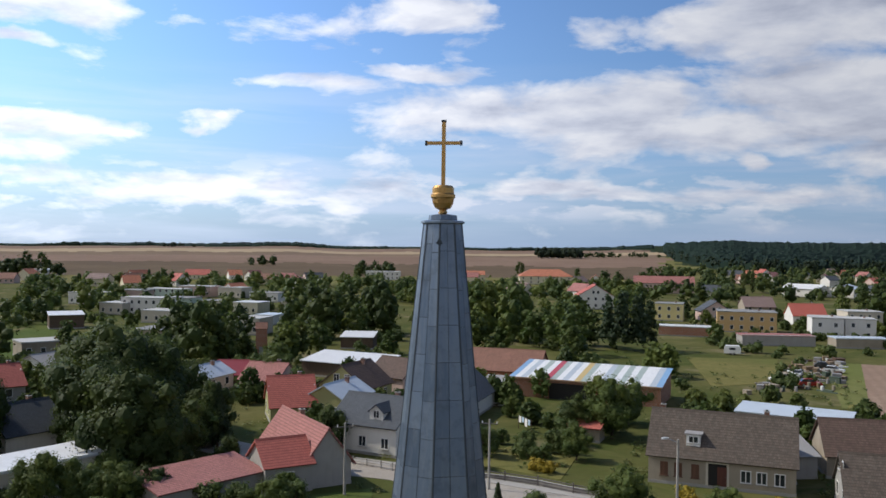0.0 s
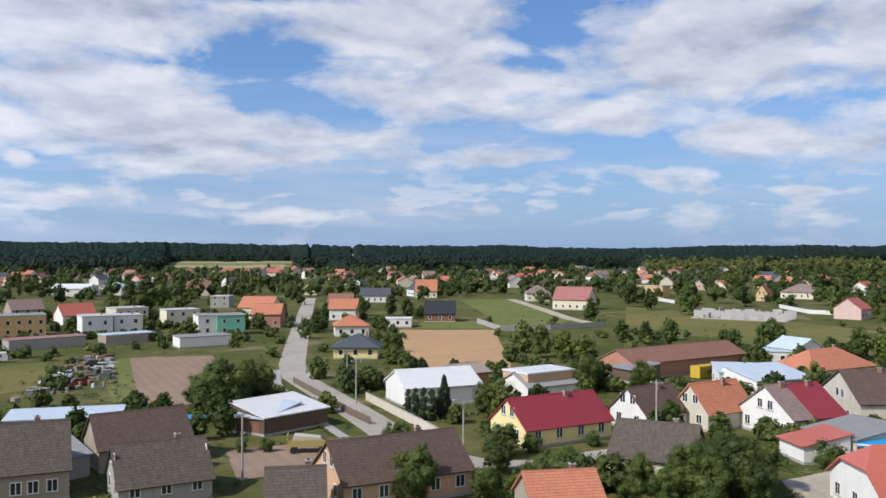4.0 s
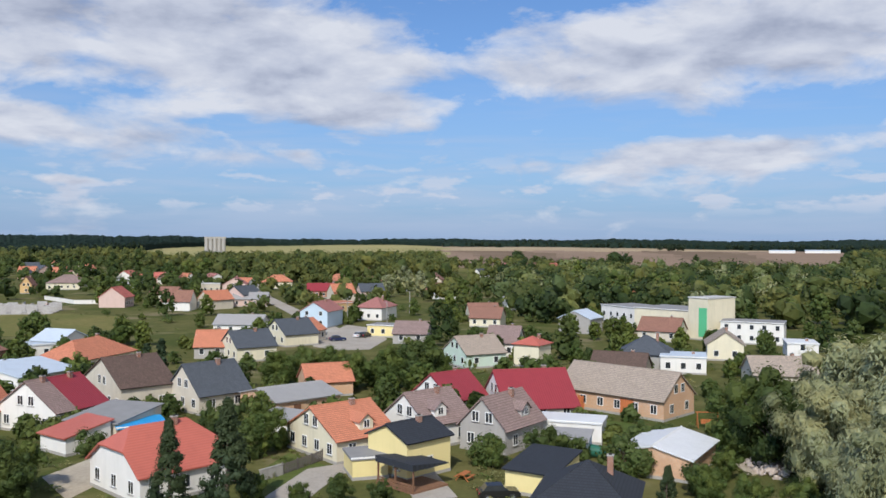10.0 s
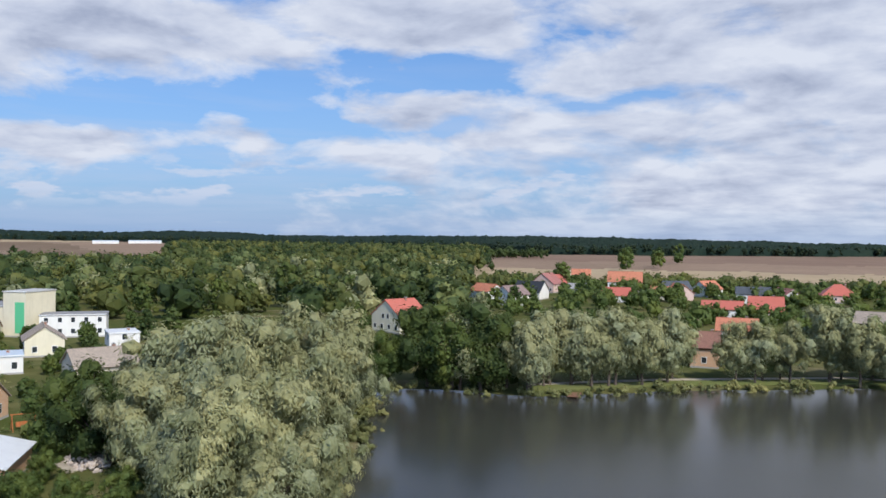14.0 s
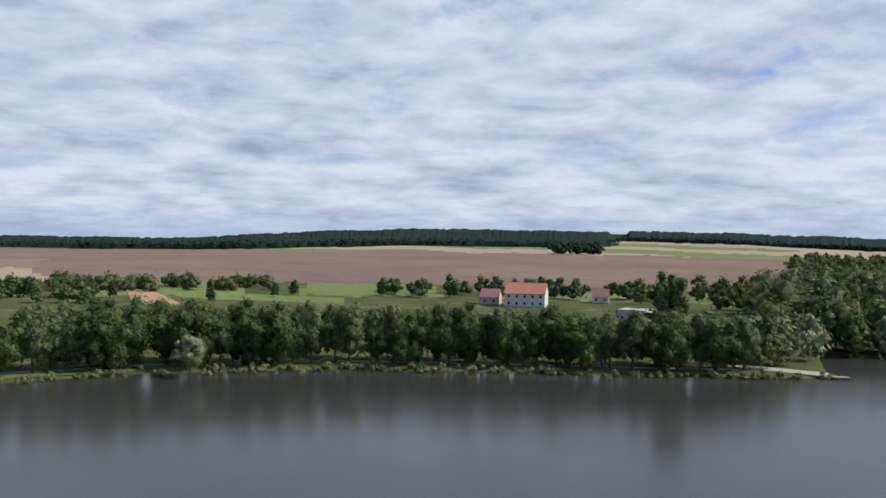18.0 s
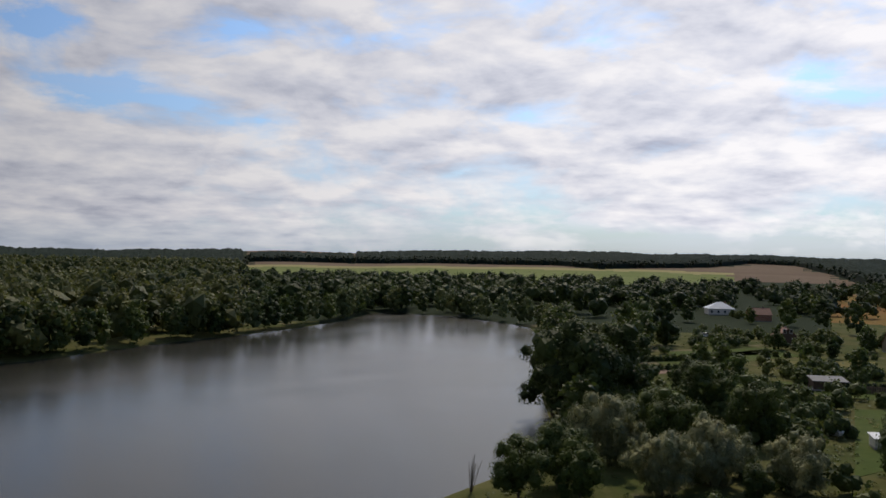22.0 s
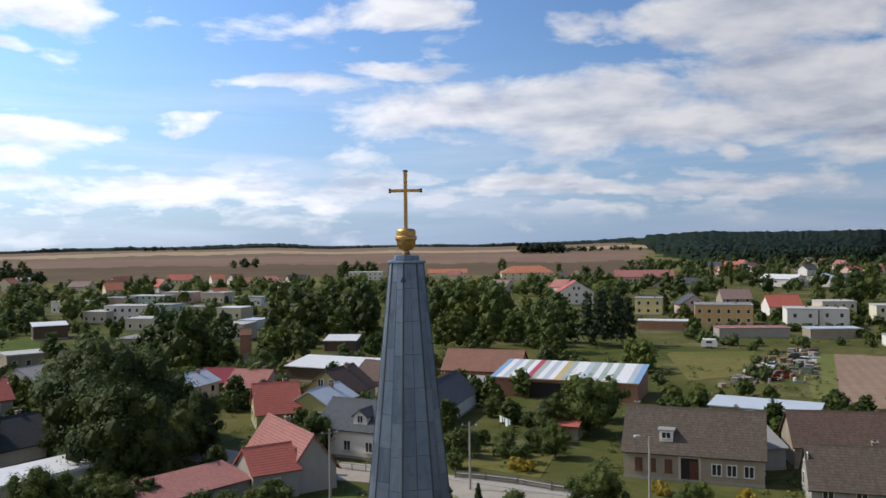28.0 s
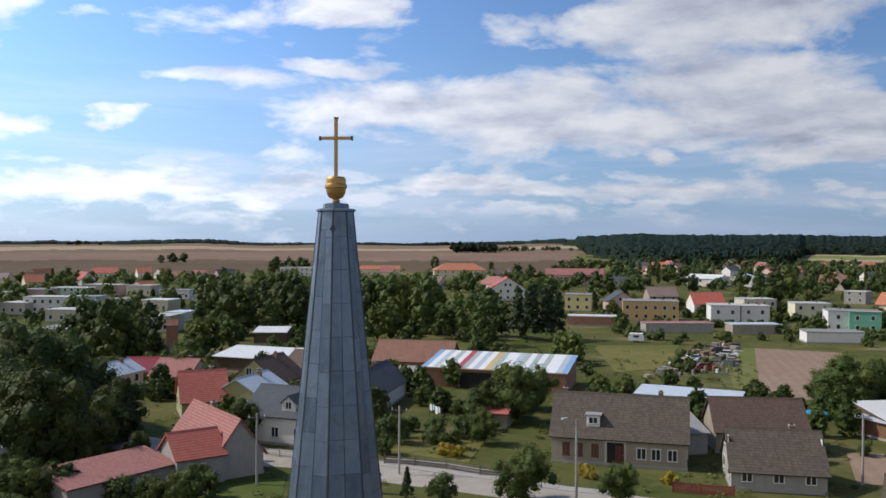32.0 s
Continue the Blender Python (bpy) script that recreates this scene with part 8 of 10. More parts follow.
for x0, x1, z0, z1 in ((-0.56, -0.50, 2.34, 2.48), (0.50, 0.56, 2.34, 2.48), (-0.07, 0.07, 3.04, 3.10)):
    part("cross_end", Geo().box(x0, x1, -0.06, 0.06, CAP_Z + z0, CAP_Z + z1), LEADSEAM, cross)
hatch = Geo().prism([(-0.10, CAP_Z - 0.62), (0.10, CAP_Z - 0.62), (0.0, CAP_Z - 0.42)], 1, -spire_radius(CAP_Z - 0.5) - 0.12, -spire_radius(CAP_Z - 0.5) + 0.05)
part("vent_hood", hatch, LEADSEAM, spire)

# ---------- lattice mast with aerials ----------
MX, MY = -65.6, 62.9
STEEL = simple("mast_steel", (0.20, 0.21, 0.22), 0.55, 0.5, 0.3, 1.5)
AERIAL = simple("aerial_grey", (0.52, 0.54, 0.55), 0.5, 0, 0.15, 2.0)
mast = thing("antenna_mast", MX, MY, 0, -15.2, "tall grey steel lattice mast carrying phone aerials", "antenna mast")
MH = 37.1


def mast_legs(z):
    """Corners of the triangular shaft at a height."""
    side = 2.25 + max(0.0, 22 - z) * 0.085
    return [(-side / 2, -0.289 * side), (side / 2, -0.289 * side), (0.0, 0.577 * side)]


for k in range(3):
    g = Geo()
    for z0, z1 in ((0, 11), (11, 22), (22, MH)):
        g.tube((*mast_legs(z0)[k], z0), (*mast_legs(z1)[k], z1), 0.085, 0.075, 8)
    part("leg", g, STEEL, mast)
zs = [0.0]
while zs[-1] < MH - 1.5:
    zs.append(zs[-1] + (3.4 if zs[-1] < 20 else 2.45))
zs[-1] = MH
for z0, z1 in zip(zs, zs[1:]):
    a, b = mast_legs(z0), mast_legs(z1)
    for k in range(3):
        n = (k + 1) % 3
        part("brace", Geo().tube((*a[k], z0), (*b[n], z1), 0.04, 0.04, 4), STEEL, mast)
        part("brace", Geo().tube((*a[n], z0), (*b[k], z1), 0.04, 0.04, 4), STEEL, mast)
for z in (zs[2], zs[4], 30.0, 34.6, MH):
    c = mast_legs(z)
    g = Geo()
    for k in range(3):
        g.tube((*c[k], z), (*c[(k + 1) % 3], z), 0.08, 0.08, 5)
    part("ring", g, STEEL, mast)
part("ladder", Geo().box(0.30, 0.35, -0.42, -0.38, 0.5, MH).box(0.65, 0.70, -0.42, -0.38, 0.5, MH), STEEL, mast)
part("cable_tray", Geo().box(0.35, 0.62, -0.30, -0.22, 0.5, MH), STEEL, mast)
CA, SA = math.cos(radians(31)), math.sin(radians(31))


def mast_at(across, away):
    """A place on the mast's head, across and away as seen from the church."""
    return across * CA - away * SA, across * SA + away * CA


for across, away in ((-2.05, -0.3), (-1.72, 0.7), (-1.9, 1.3), (0.15, 1.6), (0.68, -0.9), (0.95, 1.2), (1.32, -0.5), (1.72, 0.3), (2.1, 0.0)):
    ax, ay = mast_at(across, away)
    p = part("aerial", Geo().box(ax - 0.13, ax + 0.13, ay - 0.08, ay + 0.08, 35.0, 38.2), AERIAL, mast, "upright grey panel aerial")
    part("aerial_pole", Geo().tube((ax * 0.92, ay * 0.92, 34.5), (ax * 0.92, ay * 0.92, 38.9), 0.05, 0.05, 6), STEEL, p)
    for z in (35.4, 36.9):
        part("bracket", Geo().tube((ax * 0.95, ay * 0.95, z), (ax * 0.40, ay * 0.40, z), 0.045, 0.045, 5), STEEL, p)
    part("radio_unit", Geo().box(ax * 0.8 - 0.14, ax * 0.8 + 0.14, ay * 0.8 - 0.1, ay * 0.8 + 0.1, 35.6, 36.3), AERIAL, p)
dx_, dy_ = mast_at(-2.0, -0.4)
part("dish", Geo().lathe([(0.02, 0), (0.42, 0.02), (0.46, 0.22), (0.40, 0.34), (0.02, 0.36)], 18), AERIAL, mast, "round grey link dish", pose(dx_, dy_, 32.0, 90, 0, -35))
part("dish_arm", Geo().tube((dx_, dy_, 32.0), (*mast_at(-1.2, -0.2), 32.0), 0.05, 0.05, 6), STEEL, mast)
dx_, dy_ = mast_at(1.25, -0.5)
part("dish", Geo().lathe([(0.02, 0), (0.3, 0.02), (0.33, 0.2), (0.02, 0.24)], 16), AERIAL, mast, "small link dish", pose(dx_, dy_, 31.0, 90, 0, 60))
g = Geo()
for u in (-1.6, 1.1):
    g.tube((*mast_at(u, -0.8), 30.0), (*mast_at(u, -0.8), 32.3), 0.06, 0.06, 5)
for z in (30.0, 32.3):
    g.tube((*mast_at(-1.6, -0.8), z), (*mast_at(1.1, -0.8), z), 0.06, 0.06, 5)
part("bracket_frame", g, STEEL, mast)
part("footing", Geo().box(-2.6, 2.6, -2.6, 2.6, -0.3, 0.25), CONCRETE, mast)

# ---------- kinds of tree ----------
L_OAK = foliage("broadleaf", (0.062, 0.104, 0.022), (0.124, 0.162, 0.040))
L_DARK = foliage("dark_broadleaf", (0.042, 0.072, 0.018), (0.084, 0.116, 0.030))
L_WILLOW = foliage("willow", (0.215, 0.236, 0.100), (0.385, 0.400, 0.235))
L_ALDER = foliage("alder", (0.110, 0.155, 0.050), (0.190, 0.220, 0.085))
L_SPRUCE = foliage("spruce", (0.032, 0.058, 0.026), (0.064, 0.092, 0.042))
L_BUSH = foliage("bush", (0.070, 0.110, 0.026), (0.125, 0.155, 0.045))
tree_kind("oak", 4, 11.0, 4.4, 4.9, 0.9, 58, 120, 0.20, L_OAK, 1.5, label="leafy green broadleaf tree with a rounded crown")
tree_kind("dark", 4, 11.5, 4.3, 5.3, 0.7, 60, 120, 0.20, L_DARK, 1.5, label="dense dark green broadleaf tree")
tree_kind("alder", 4, 13.0, 3.0, 5.3, 1.9, 56, 100, 0.22, L_ALDER, 1.3, label="slim dark alder in a lakeside row")
tree_kind("willow", 4, 11.5, 4.8, 5.4, 0.3, 84, 180, 0.17, L_WILLOW, 1.35, droop=0.3, lump=0.5, label="silvery green willow with drooping branches")
tree_kind("poplar", 2, 17.0, 1.6, 7.8, 1.2, 60, 44, 0.34, L_ALDER, 0.85, shape="column", label="tall narrow poplar with upright branches")
tree_kind("spruce", 3, 13.0, 3.5, 6.0, 0.8, 130, 52, 0.20, L_SPRUCE, 0.85, shape="cone", label="dark green spruce with a pointed top")
tree_kind("thuja", 2, 6.0, 0.8, 2.9, 0.2, 40, 34, 0.2, L_SPRUCE, 0.45, shape="column", trunk_r=0.1, label="narrow clipped thuja in a hedge")
tree_kind("bush", 4, 2.6, 1.5, 1.25, 0.1, 26, 52, 0.14, L_BUSH, 0.6, trunk_r=0.06, label="leafy green garden bush", category="bush")
tree_kind("fruit", 3, 5.0, 1.9, 1.9, 1.1, 30, 60, 0.15, L_OAK, 0.75, trunk_r=0.12, label="small fruit tree in a garden")


def grove(kind, rows, spread, mat, label, leaf=0.66):
    """Far trees of one kind, joined: each has clumps of leaf sprays from near the ground to its top."""
    c, rad, sd = [], [], np.random.default_rng(len(rows))
    for row in rows.split():
        x, y, h = (float(v) for v in row.split(","))
        for k in range(15):
            t = (k + sd.random()) / 15
            w = h * spread * 0.5 * (math.sin(math.pi * (0.16 + 0.78 * t)) if kind != "spruce" else 1.05 - t)
            a, q = k * 2.4 + sd.random(), 0.35 + 0.4 * sd.random()
            c.append((x + w * q * math.cos(a), y + w * q * math.sin(a), h * (0.16 + 0.70 * t)))
            rad.append(max(0.5, h * spread * (0.15 + 0.09 * sd.random()) * (1.15 - 0.4 * t)))
    c, rad = np.array(c), np.array(rad)
    v = leaf_cloud(c, rad * 1.15, int(10 / leaf), leaf * 0.85, 0.4 if kind == "willow" else 0.0, seed=len(c), inner=0.6)
    return tagged(new("far_trees", crown_mesh("far_trees", v, mat, c, rad, 0.66, len(c))), label, "trees", kind="stuff")
tree_kind("willow_far", 4, 11.5, 3.5, 4.5, 2.5, 50, 90, 0.22, L_WILLOW, 1.25, droop=0.2, lump=0.45, label="silvery green willow on the lake shore")
L_FLOWER = foliage("flowering", (0.30, 0.22, 0.03), (0.50, 0.38, 0.05))
tree_kind("flower", 2, 1.3, 1.0, 0.65, 0.0, 18, 30, 0.14, L_FLOWER, 0.4, trunk_r=0.04, label="yellow flowering shrub in a front garden", category="bush")

# ---------- trees and bushes ----------
tree("dark", -41.7, 112.8, 1.25)
tree("dark", -37.7, 115.4, 1.16)
tree("dark", -34.4, 121.5, 0.88)
tree("oak", -42.7, 126.1, 1.24)
tree("dark", -28.1, 111.3, 0.69)
tree("spruce", -27.0, 111.1, 0.55)
tree("spruce", -29.1, 111.4, 0.44)
tree("oak", -33.1, 92.5, 0.38)
tree("bush", -21.9, 91.3, 0.68)
tree("oak", -14.1, 89.4, 0.25)
tree("oak", -30.0, 169.7, 0.60)
tree("oak", 25.1, 118.2, 0.80)
tree("oak", 24.1, 126.1, 0.39)
tree("dark", 20.0, 118.8, 0.49)
tree("oak", 18.2, 106.0, 0.39)
tree("bush", 16.5, 109.2, 1.13)
tree("oak", 12.7, 131.7, 0.32)
tree("bush", 6.9, 107.3, 1.38)
tree("bush", 4.0, 107.6, 0.83)
tree("oak", -142.0, 60.5, 0.65)
tree("oak", -157.0, 74.4, 0.52)
tree("dark", -162.3, 61.8, 0.69)
tree("dark", -32.7, 96.0, 1.04)
tree("dark", -39.1, 106.6, 1.20)
tree("dark", -29.1, 98.0, 0.79)
tree("oak", -28.9, 106.9, 0.62)
tree("spruce", -26.4, 110.7, 0.63)
tree("bush", -17.9, 84.9, 1.01)
tree("bush", -20.8, 84.8, 1.05)
tree("oak", -14.2, 82.4, 0.39)
tree("oak", -29.3, 83.1, 0.46)
tree("bush", -26.4, 85.4, 1.26)
tree("bush", -12.7, 85.8, 1.01)
tree("oak", -26.4, 153.9, 0.62)
tree("oak", 29.6, 127.6, 0.60)
tree("oak", 21.3, 118.9, 0.35)
tree("bush", 18.2, 114.1, 1.24)
tree("bush", 12.1, 107.2, 1.10)
tree("bush", 13.8, 104.0, 0.89)
tree("bush", 7.3, 110.8, 0.77)
tree("bush", 9.7, 113.9, 0.79)
tree("bush", 5.4, 102.1, 0.86)
tree("oak", 18.0, 81.7, 0.52)
tree("oak", 27.1, 79.9, 0.39)
tree("spruce", 6.8, 84.0, 0.25)
tree("bush", 10.1, 82.5, 1.02)
tree("thuja", 4.1, 86.2, 0.37)
tree("oak", 72.5, 115.1, 0.89)
tree("oak", 74.2, 123.7, 0.59)
tree("oak", 78.0, 116.5, 0.83)
tree("poplar", 173.7, 489.8, 0.84)
tree("poplar", 184.6, 502.6, 0.87)
tree("poplar", 189.8, 502.4, 0.83)
tree("poplar", 233.2, 521.9, 0.74)
tree("poplar", 251.2, 444.1, 0.76)
tree("poplar", 256.0, 443.9, 0.73)
tree("poplar", 259.2, 443.7, 0.80)
tree("poplar", 299.8, 464.9, 0.77)
tree("poplar", 306.6, 464.6, 0.73)
tree("oak", 32.5, 164.1, 0.45)
tree("oak", -54.7, 147.7, 0.93)
tree("dark", -43.7, 136.9, 0.60)
tree("oak", 62.2, 63.8, 0.53)
tree("dark", 86.0, 41.2, 0.59)
tree("oak", 81.4, 43.2, 0.55)
tree("dark", 84.2, 38.4, 0.58)
tree("dark", 88.4, 43.4, 0.56)
tree("oak", 79.4, 40.4, 0.52)
tree("oak", 91.0, 39.5, 0.48)
tree("oak", 78.0, 44.0, 0.37)
tree("oak", 75.6, 46.6, 0.30)
tree("thuja", 93.5, 96.5, 0.70)
tree("thuja", 93.1, 94.4, 0.75)
tree("thuja", 93.3, 92.9, 0.80)
tree("thuja", 93.8, 91.7, 0.78)
tree("thuja", 95.6, 91.7, 0.72)
tree("thuja", 98.4, 92.7, 0.62)
tree("spruce", 97.3, 92.4, 0.50)
tree("oak", 102.0, 86.2, 0.59)
tree("oak", 131.1, 89.4, 0.62)
tree("dark", 135.7, 89.0, 0.45)
tree("bush", 88.0, 68.6, 0.83)
tree("bush", 96.2, 64.5, 0.72)
tree("oak", 67.2, 58.5, 0.34)
tree("oak", 69.1, 56.4, 0.29)
tree("bush", 82.6, 61.9, 0.77)
tree("oak", 135.9, 79.8, 0.55)
tree("bush", 55.4, 77.1, 0.70)
tree("bush", 62.9, 95.6, 0.70)
tree("bush", 64.9, 93.5, 0.61)
tree("bush", 71.3, 91.2, 0.57)
tree("poplar", 288.8, 431.6, 0.88)
tree("poplar", 292.1, 428.0, 0.88)
tree("poplar", 295.5, 424.3, 0.82)
tree("poplar", 304.5, 414.6, 0.82)
tree("spruce", 81.6, 22.1, 0.71)
tree("spruce", 82.0, 16.7, 0.85)
tree("oak", 154.1, 21.9, 0.60)
tree("oak", 156.8, 17.9, 0.64)
tree("oak", 159.8, 12.9, 0.61)
tree("oak", 149.2, 8.2, 0.62)
tree("dark", 150.0, -2.6, 0.79)
tree("oak", 150.8, 1.5, 0.70)
tree("oak", 152.6, -6.7, 0.62)
tree("oak", 98.1, -10.4, 0.33)
tree("oak", 84.8, 14.7, 0.30)
tree("dark", 83.6, 6.4, 0.28)
tree("dark", 83.9, 2.3, 0.25)
tree("dark", 82.4, 9.9, 0.26)
tree("spruce", 85.9, -27.1, 0.25)
tree("bush", 108.8, 15.0, 0.70)
tree("bush", 115.0, 18.1, 0.59)
tree("dark", 96.3, -42.5, 0.95)
tree("oak", 100.3, -41.5, 0.86)
tree("oak", 117.0, -46.4, 0.66)
tree("oak", 106.5, -49.4, 0.77)
tree("willow", 89.6, -53.1, 1.43)
tree("willow", 94.3, -51.0, 1.26)
tree("willow", 89.0, -59.3, 1.38)
tree("willow", 92.6, -68.2, 1.35)
tree("willow", 71.1, -44.8, 1.16)
tree("willow", 69.9, -50.0, 1.09)
tree("willow", 69.6, -40.7, 0.93)
tree("willow", 87.8, -69.7, 1.12)
tree("willow", 70.5, -39.3, 0.70)
tree("willow", 62.6, -43.0, 0.66)
tree("willow", 65.5, -50.2, 0.66)
tree("willow", 86.0, -44.4, 1.05)
tree("willow", 102.9, -84.4, 1.22)
tree("oak", 91.8, -35.3, 0.32)
tree("oak", 76.5, -36.4, 0.40)
tree("oak", 78.9, -32.7, 0.38)
tree("spruce", 80.6, -25.1, 0.35)
tree("oak", 82.7, -30.1, 0.31)
tree("bush", 87.7, -41.7, 0.61)
tree("bush", 81.7, -42.8, 0.70)
tree("oak", 110.4, -100.5, 0.89)
tree("dark", 105.9, -105.5, 1.24)
tree("oak", 101.7, -107.3, 1.27)
tree("dark", 97.2, -109.7, 1.32)
tree("dark", 94.8, -113.6, 1.16)
tree("willow", 89.2, -113.3, 1.08)
tree("willow", 99.9, -107.4, 1.12)
tree("willow", 89.5, -112.9, 0.92)
tree("willow", 100.1, -114.7, 1.11)
tree("willow", 92.0, -122.3, 1.18)
tree("willow", 89.0, -124.6, 1.07)
tree("willow", 85.7, -125.9, 1.12)
tree("willow", 83.6, -130.2, 1.14)
tree("willow", 80.4, -133.9, 1.04)
tree("willow", 78.7, -139.7, 1.13)
tree("willow", 67.6, -151.1, 0.94)
tree("willow", 63.2, -155.8, 0.93)
tree("willow", 58.6, -162.3, 1.25)
tree("willow", 53.2, -162.2, 1.04)
tree("willow", 48.9, -163.2, 0.79)
tree("willow", -1.8, -172.2, 0.65)
tree("poplar", -100.1, -166.4, 1.19)
tree("poplar", -103.4, -164.0, 1.13)
tree("poplar", -102.6, -166.9, 1.15)
tree("dark", -145.7, 31.5, 1.23)
tree("dark", -137.1, 34.2, 1.39)
tree("dark", -156.6, 45.9, 1.33)
tree("willow", -111.4, 31.5, 0.79)
tree("willow", -100.5, 41.0, 0.72)
tree("willow", -96.3, 50.0, 0.63)
tree("willow", -96.0, 33.3, 0.67)
tree("oak", -94.2, 16.2, 0.68)
tree("oak", -99.6, 21.9, 0.73)
tree("oak", -94.2, 23.2, 0.58)
tree("dark", -101.2, 66.5, 0.80)
tree("dark", -99.7, 69.2, 0.82)
tree("dark", -98.1, 72.1, 0.83)
tree("dark", -97.1, 75.5, 0.82)
tree("dark", -96.0, 78.9, 0.82)
tree("dark", -95.0, 82.3, 0.81)
tree("dark", -93.9, 85.7, 0.79)
tree("oak", -112.0, 40.7, 0.86)
tree("oak", -143.7, 58.0, 0.88)
tree("oak", -123.1, 57.2, 0.89)
tree("oak", -119.7, 40.0, 0.83)
tree("dark", -96.4, 139.7, 1.40)
tree("dark", -98.3, 135.0, 1.26)
tree("oak", -89.0, 101.6, 0.83)
tree("dark", -85.9, 103.2, 0.83)
tree("dark", -82.8, 104.8, 0.84)
tree("dark", -92.8, 99.7, 0.75)
tree("oak", -78.5, 104.7, 0.81)
tree("oak", -72.4, 107.8, 0.66)
tree("oak", -66.6, 93.6, 0.64)
tree("oak", -68.6, 92.6, 0.29)
tree("oak", -51.0, 74.6, 0.60)
tree("oak", -67.8, 85.7, 0.39)
tree("dark", -57.7, 102.9, 1.05)
tree("dark", -60.7, 101.4, 0.92)
tree("dark", -53.6, 105.0, 0.84)
tree("dark", -44.2, 120.0, 1.17)
tree("oak", -40.3, 119.8, 1.33)
tree("dark", -35.8, 116.0, 1.03)
tree("oak", -51.3, 128.2, 0.87)
tree("bush", -73.2, 81.4, 1.21)
tree("oak", -71.0, 84.1, 0.39)
tree("bush", -73.5, 76.8, 1.30)
tree("oak", -66.3, 66.7, 0.41)
tree("bush", -74.1, 68.6, 1.21)
tree("bush", -61.9, 98.9, 0.89)
tree("oak", -36.1, 82.1, 0.57)
tree("oak", -32.9, 83.7, 0.49)
tree("dark", -27.8, 85.2, 0.41)
tree("bush", -40.1, 83.5, 0.95)
tree("spruce", -28.9, 115.7, 0.59)
tree("oak", -69.2, 133.1, 0.63)
grove("dark", "-53,187,14.4 -47,183,13.5 -43,186,10.8 -57,188,10.8 -41,194,6.3 -31,237,16.9 -27,236,15.4 -14,249,17.9 -25,285,13.0 -17,249,11.4 31,229,10.7 37,228,12.2 43,227,10.7 31,186,9.9 130,410,11.1 157,455,12.3 198,512,12.2 -233,76,12.7 -261,92,16.2 -191,56,12.9 -201,86,7.2 -228,129,6.0 -240,147,7.4 -301,179,13.8 -318,176,14.3 -249,123,7.3 -232,168,7.4 -214,164,6.1 -184,129,4.4 -161,128,5.3", 0.72, L_DARK, "far dark broadleaf trees standing among houses")
grove("dark", "-187,172,3.2 -178,176,5.5 -161,185,4.5 -149,184,4.3 -162,214,6.3 -46,179,14.8 -51,183,12.2 -44,183,9.9 -33,197,8.6 -36,224,10.5 -29,196,9.9 -34,285,13.8 -25,249,12.9 -17,256,15.0 -12,247,13.7 8,246,16.2 176,333,17.3 177,349,10.9 174,524,10.7 108,527,13.4 109,493,13.2 81,757,14.0 -50,617,11.2 -108,536,8.6 -72,535,10.3 208,128,6.9 210,122,6.3 211,115,7.5 265,176,8.8 205,233,7.1", 0.72, L_DARK, "far dark broadleaf trees standing among houses")
grove("dark", "230,244,8.8 225,230,8.4 349,417,10.6 415,470,10.2 678,262,15.5 693,246,16.8 653,212,18.3 666,197,20.4 194,383,11.9 240,400,14.7 228,607,12.2 236,598,10.6 211,-10,13.0 186,-36,10.3 182,-30,7.3 219,-55,6.9 335,94,11.2 297,79,9.9 971,-133,15.8 927,-133,15.6 791,-199,17.3 728,-256,15.4 368,-134,15.3 369,-153,14.1 341,205,11.6 327,187,10.0 470,228,11.1 539,213,10.9 542,177,14.5 197,-100,7.9", 0.72, L_DARK, "far dark broadleaf trees standing among houses")
grove("dark", "205,-111,7.7 250,-179,18.1 298,-51,10.9 317,-111,14.9 648,-162,17.8 985,-138,15.9 192,-234,9.5 280,-379,13.1 186,-439,7.8 66,-365,9.6 59,-387,9.4 38,-379,9.3 27,-385,7.4 -12,-357,6.6 2,-449,5.6 -40,-386,7.0 -50,-398,7.2 -323,-398,15.1 -356,-419,16.9 -134,-192,6.1 -137,-190,5.6 -816,-1755,18.2 -846,-1764,18.5 -869,-1770,18.7 -221,169,7.0 -261,181,6.0 -353,136,11.2 -355,126,12.4 -102,158,13.0 -98,181,14.3", 0.72, L_DARK, "far dark broadleaf trees standing among houses")
grove("dark", "-91,185,15.6 -119,268,8.7 -279,605,19.7 -271,610,18.8 -56,208,12.5 -49,201,13.9 -46,213,11.9 -378,618,15.2", 0.72, L_DARK, "far dark broadleaf trees standing among houses")
grove("oak", "-31,193,8.8 -47,309,15.9 -9,205,6.0 12,246,16.2 18,245,17.8 25,252,17.5 14,231,9.2 8,219,8.7 46,175,7.1 50,179,6.1 79,237,6.4 -248,77,13.5 -217,116,5.7 -337,172,12.4 -203,81,7.2 -225,96,5.6 -26,204,8.6 -19,238,10.3 15,241,17.2 24,234,18.2 12,220,10.6 19,217,8.6 27,223,9.6 33,220,12.0 35,207,12.8 48,173,6.9 126,728,8.7 161,334,9.2 131,411,8.3 3,293,8.6", 0.78, L_OAK, "far broadleaf trees standing among houses")
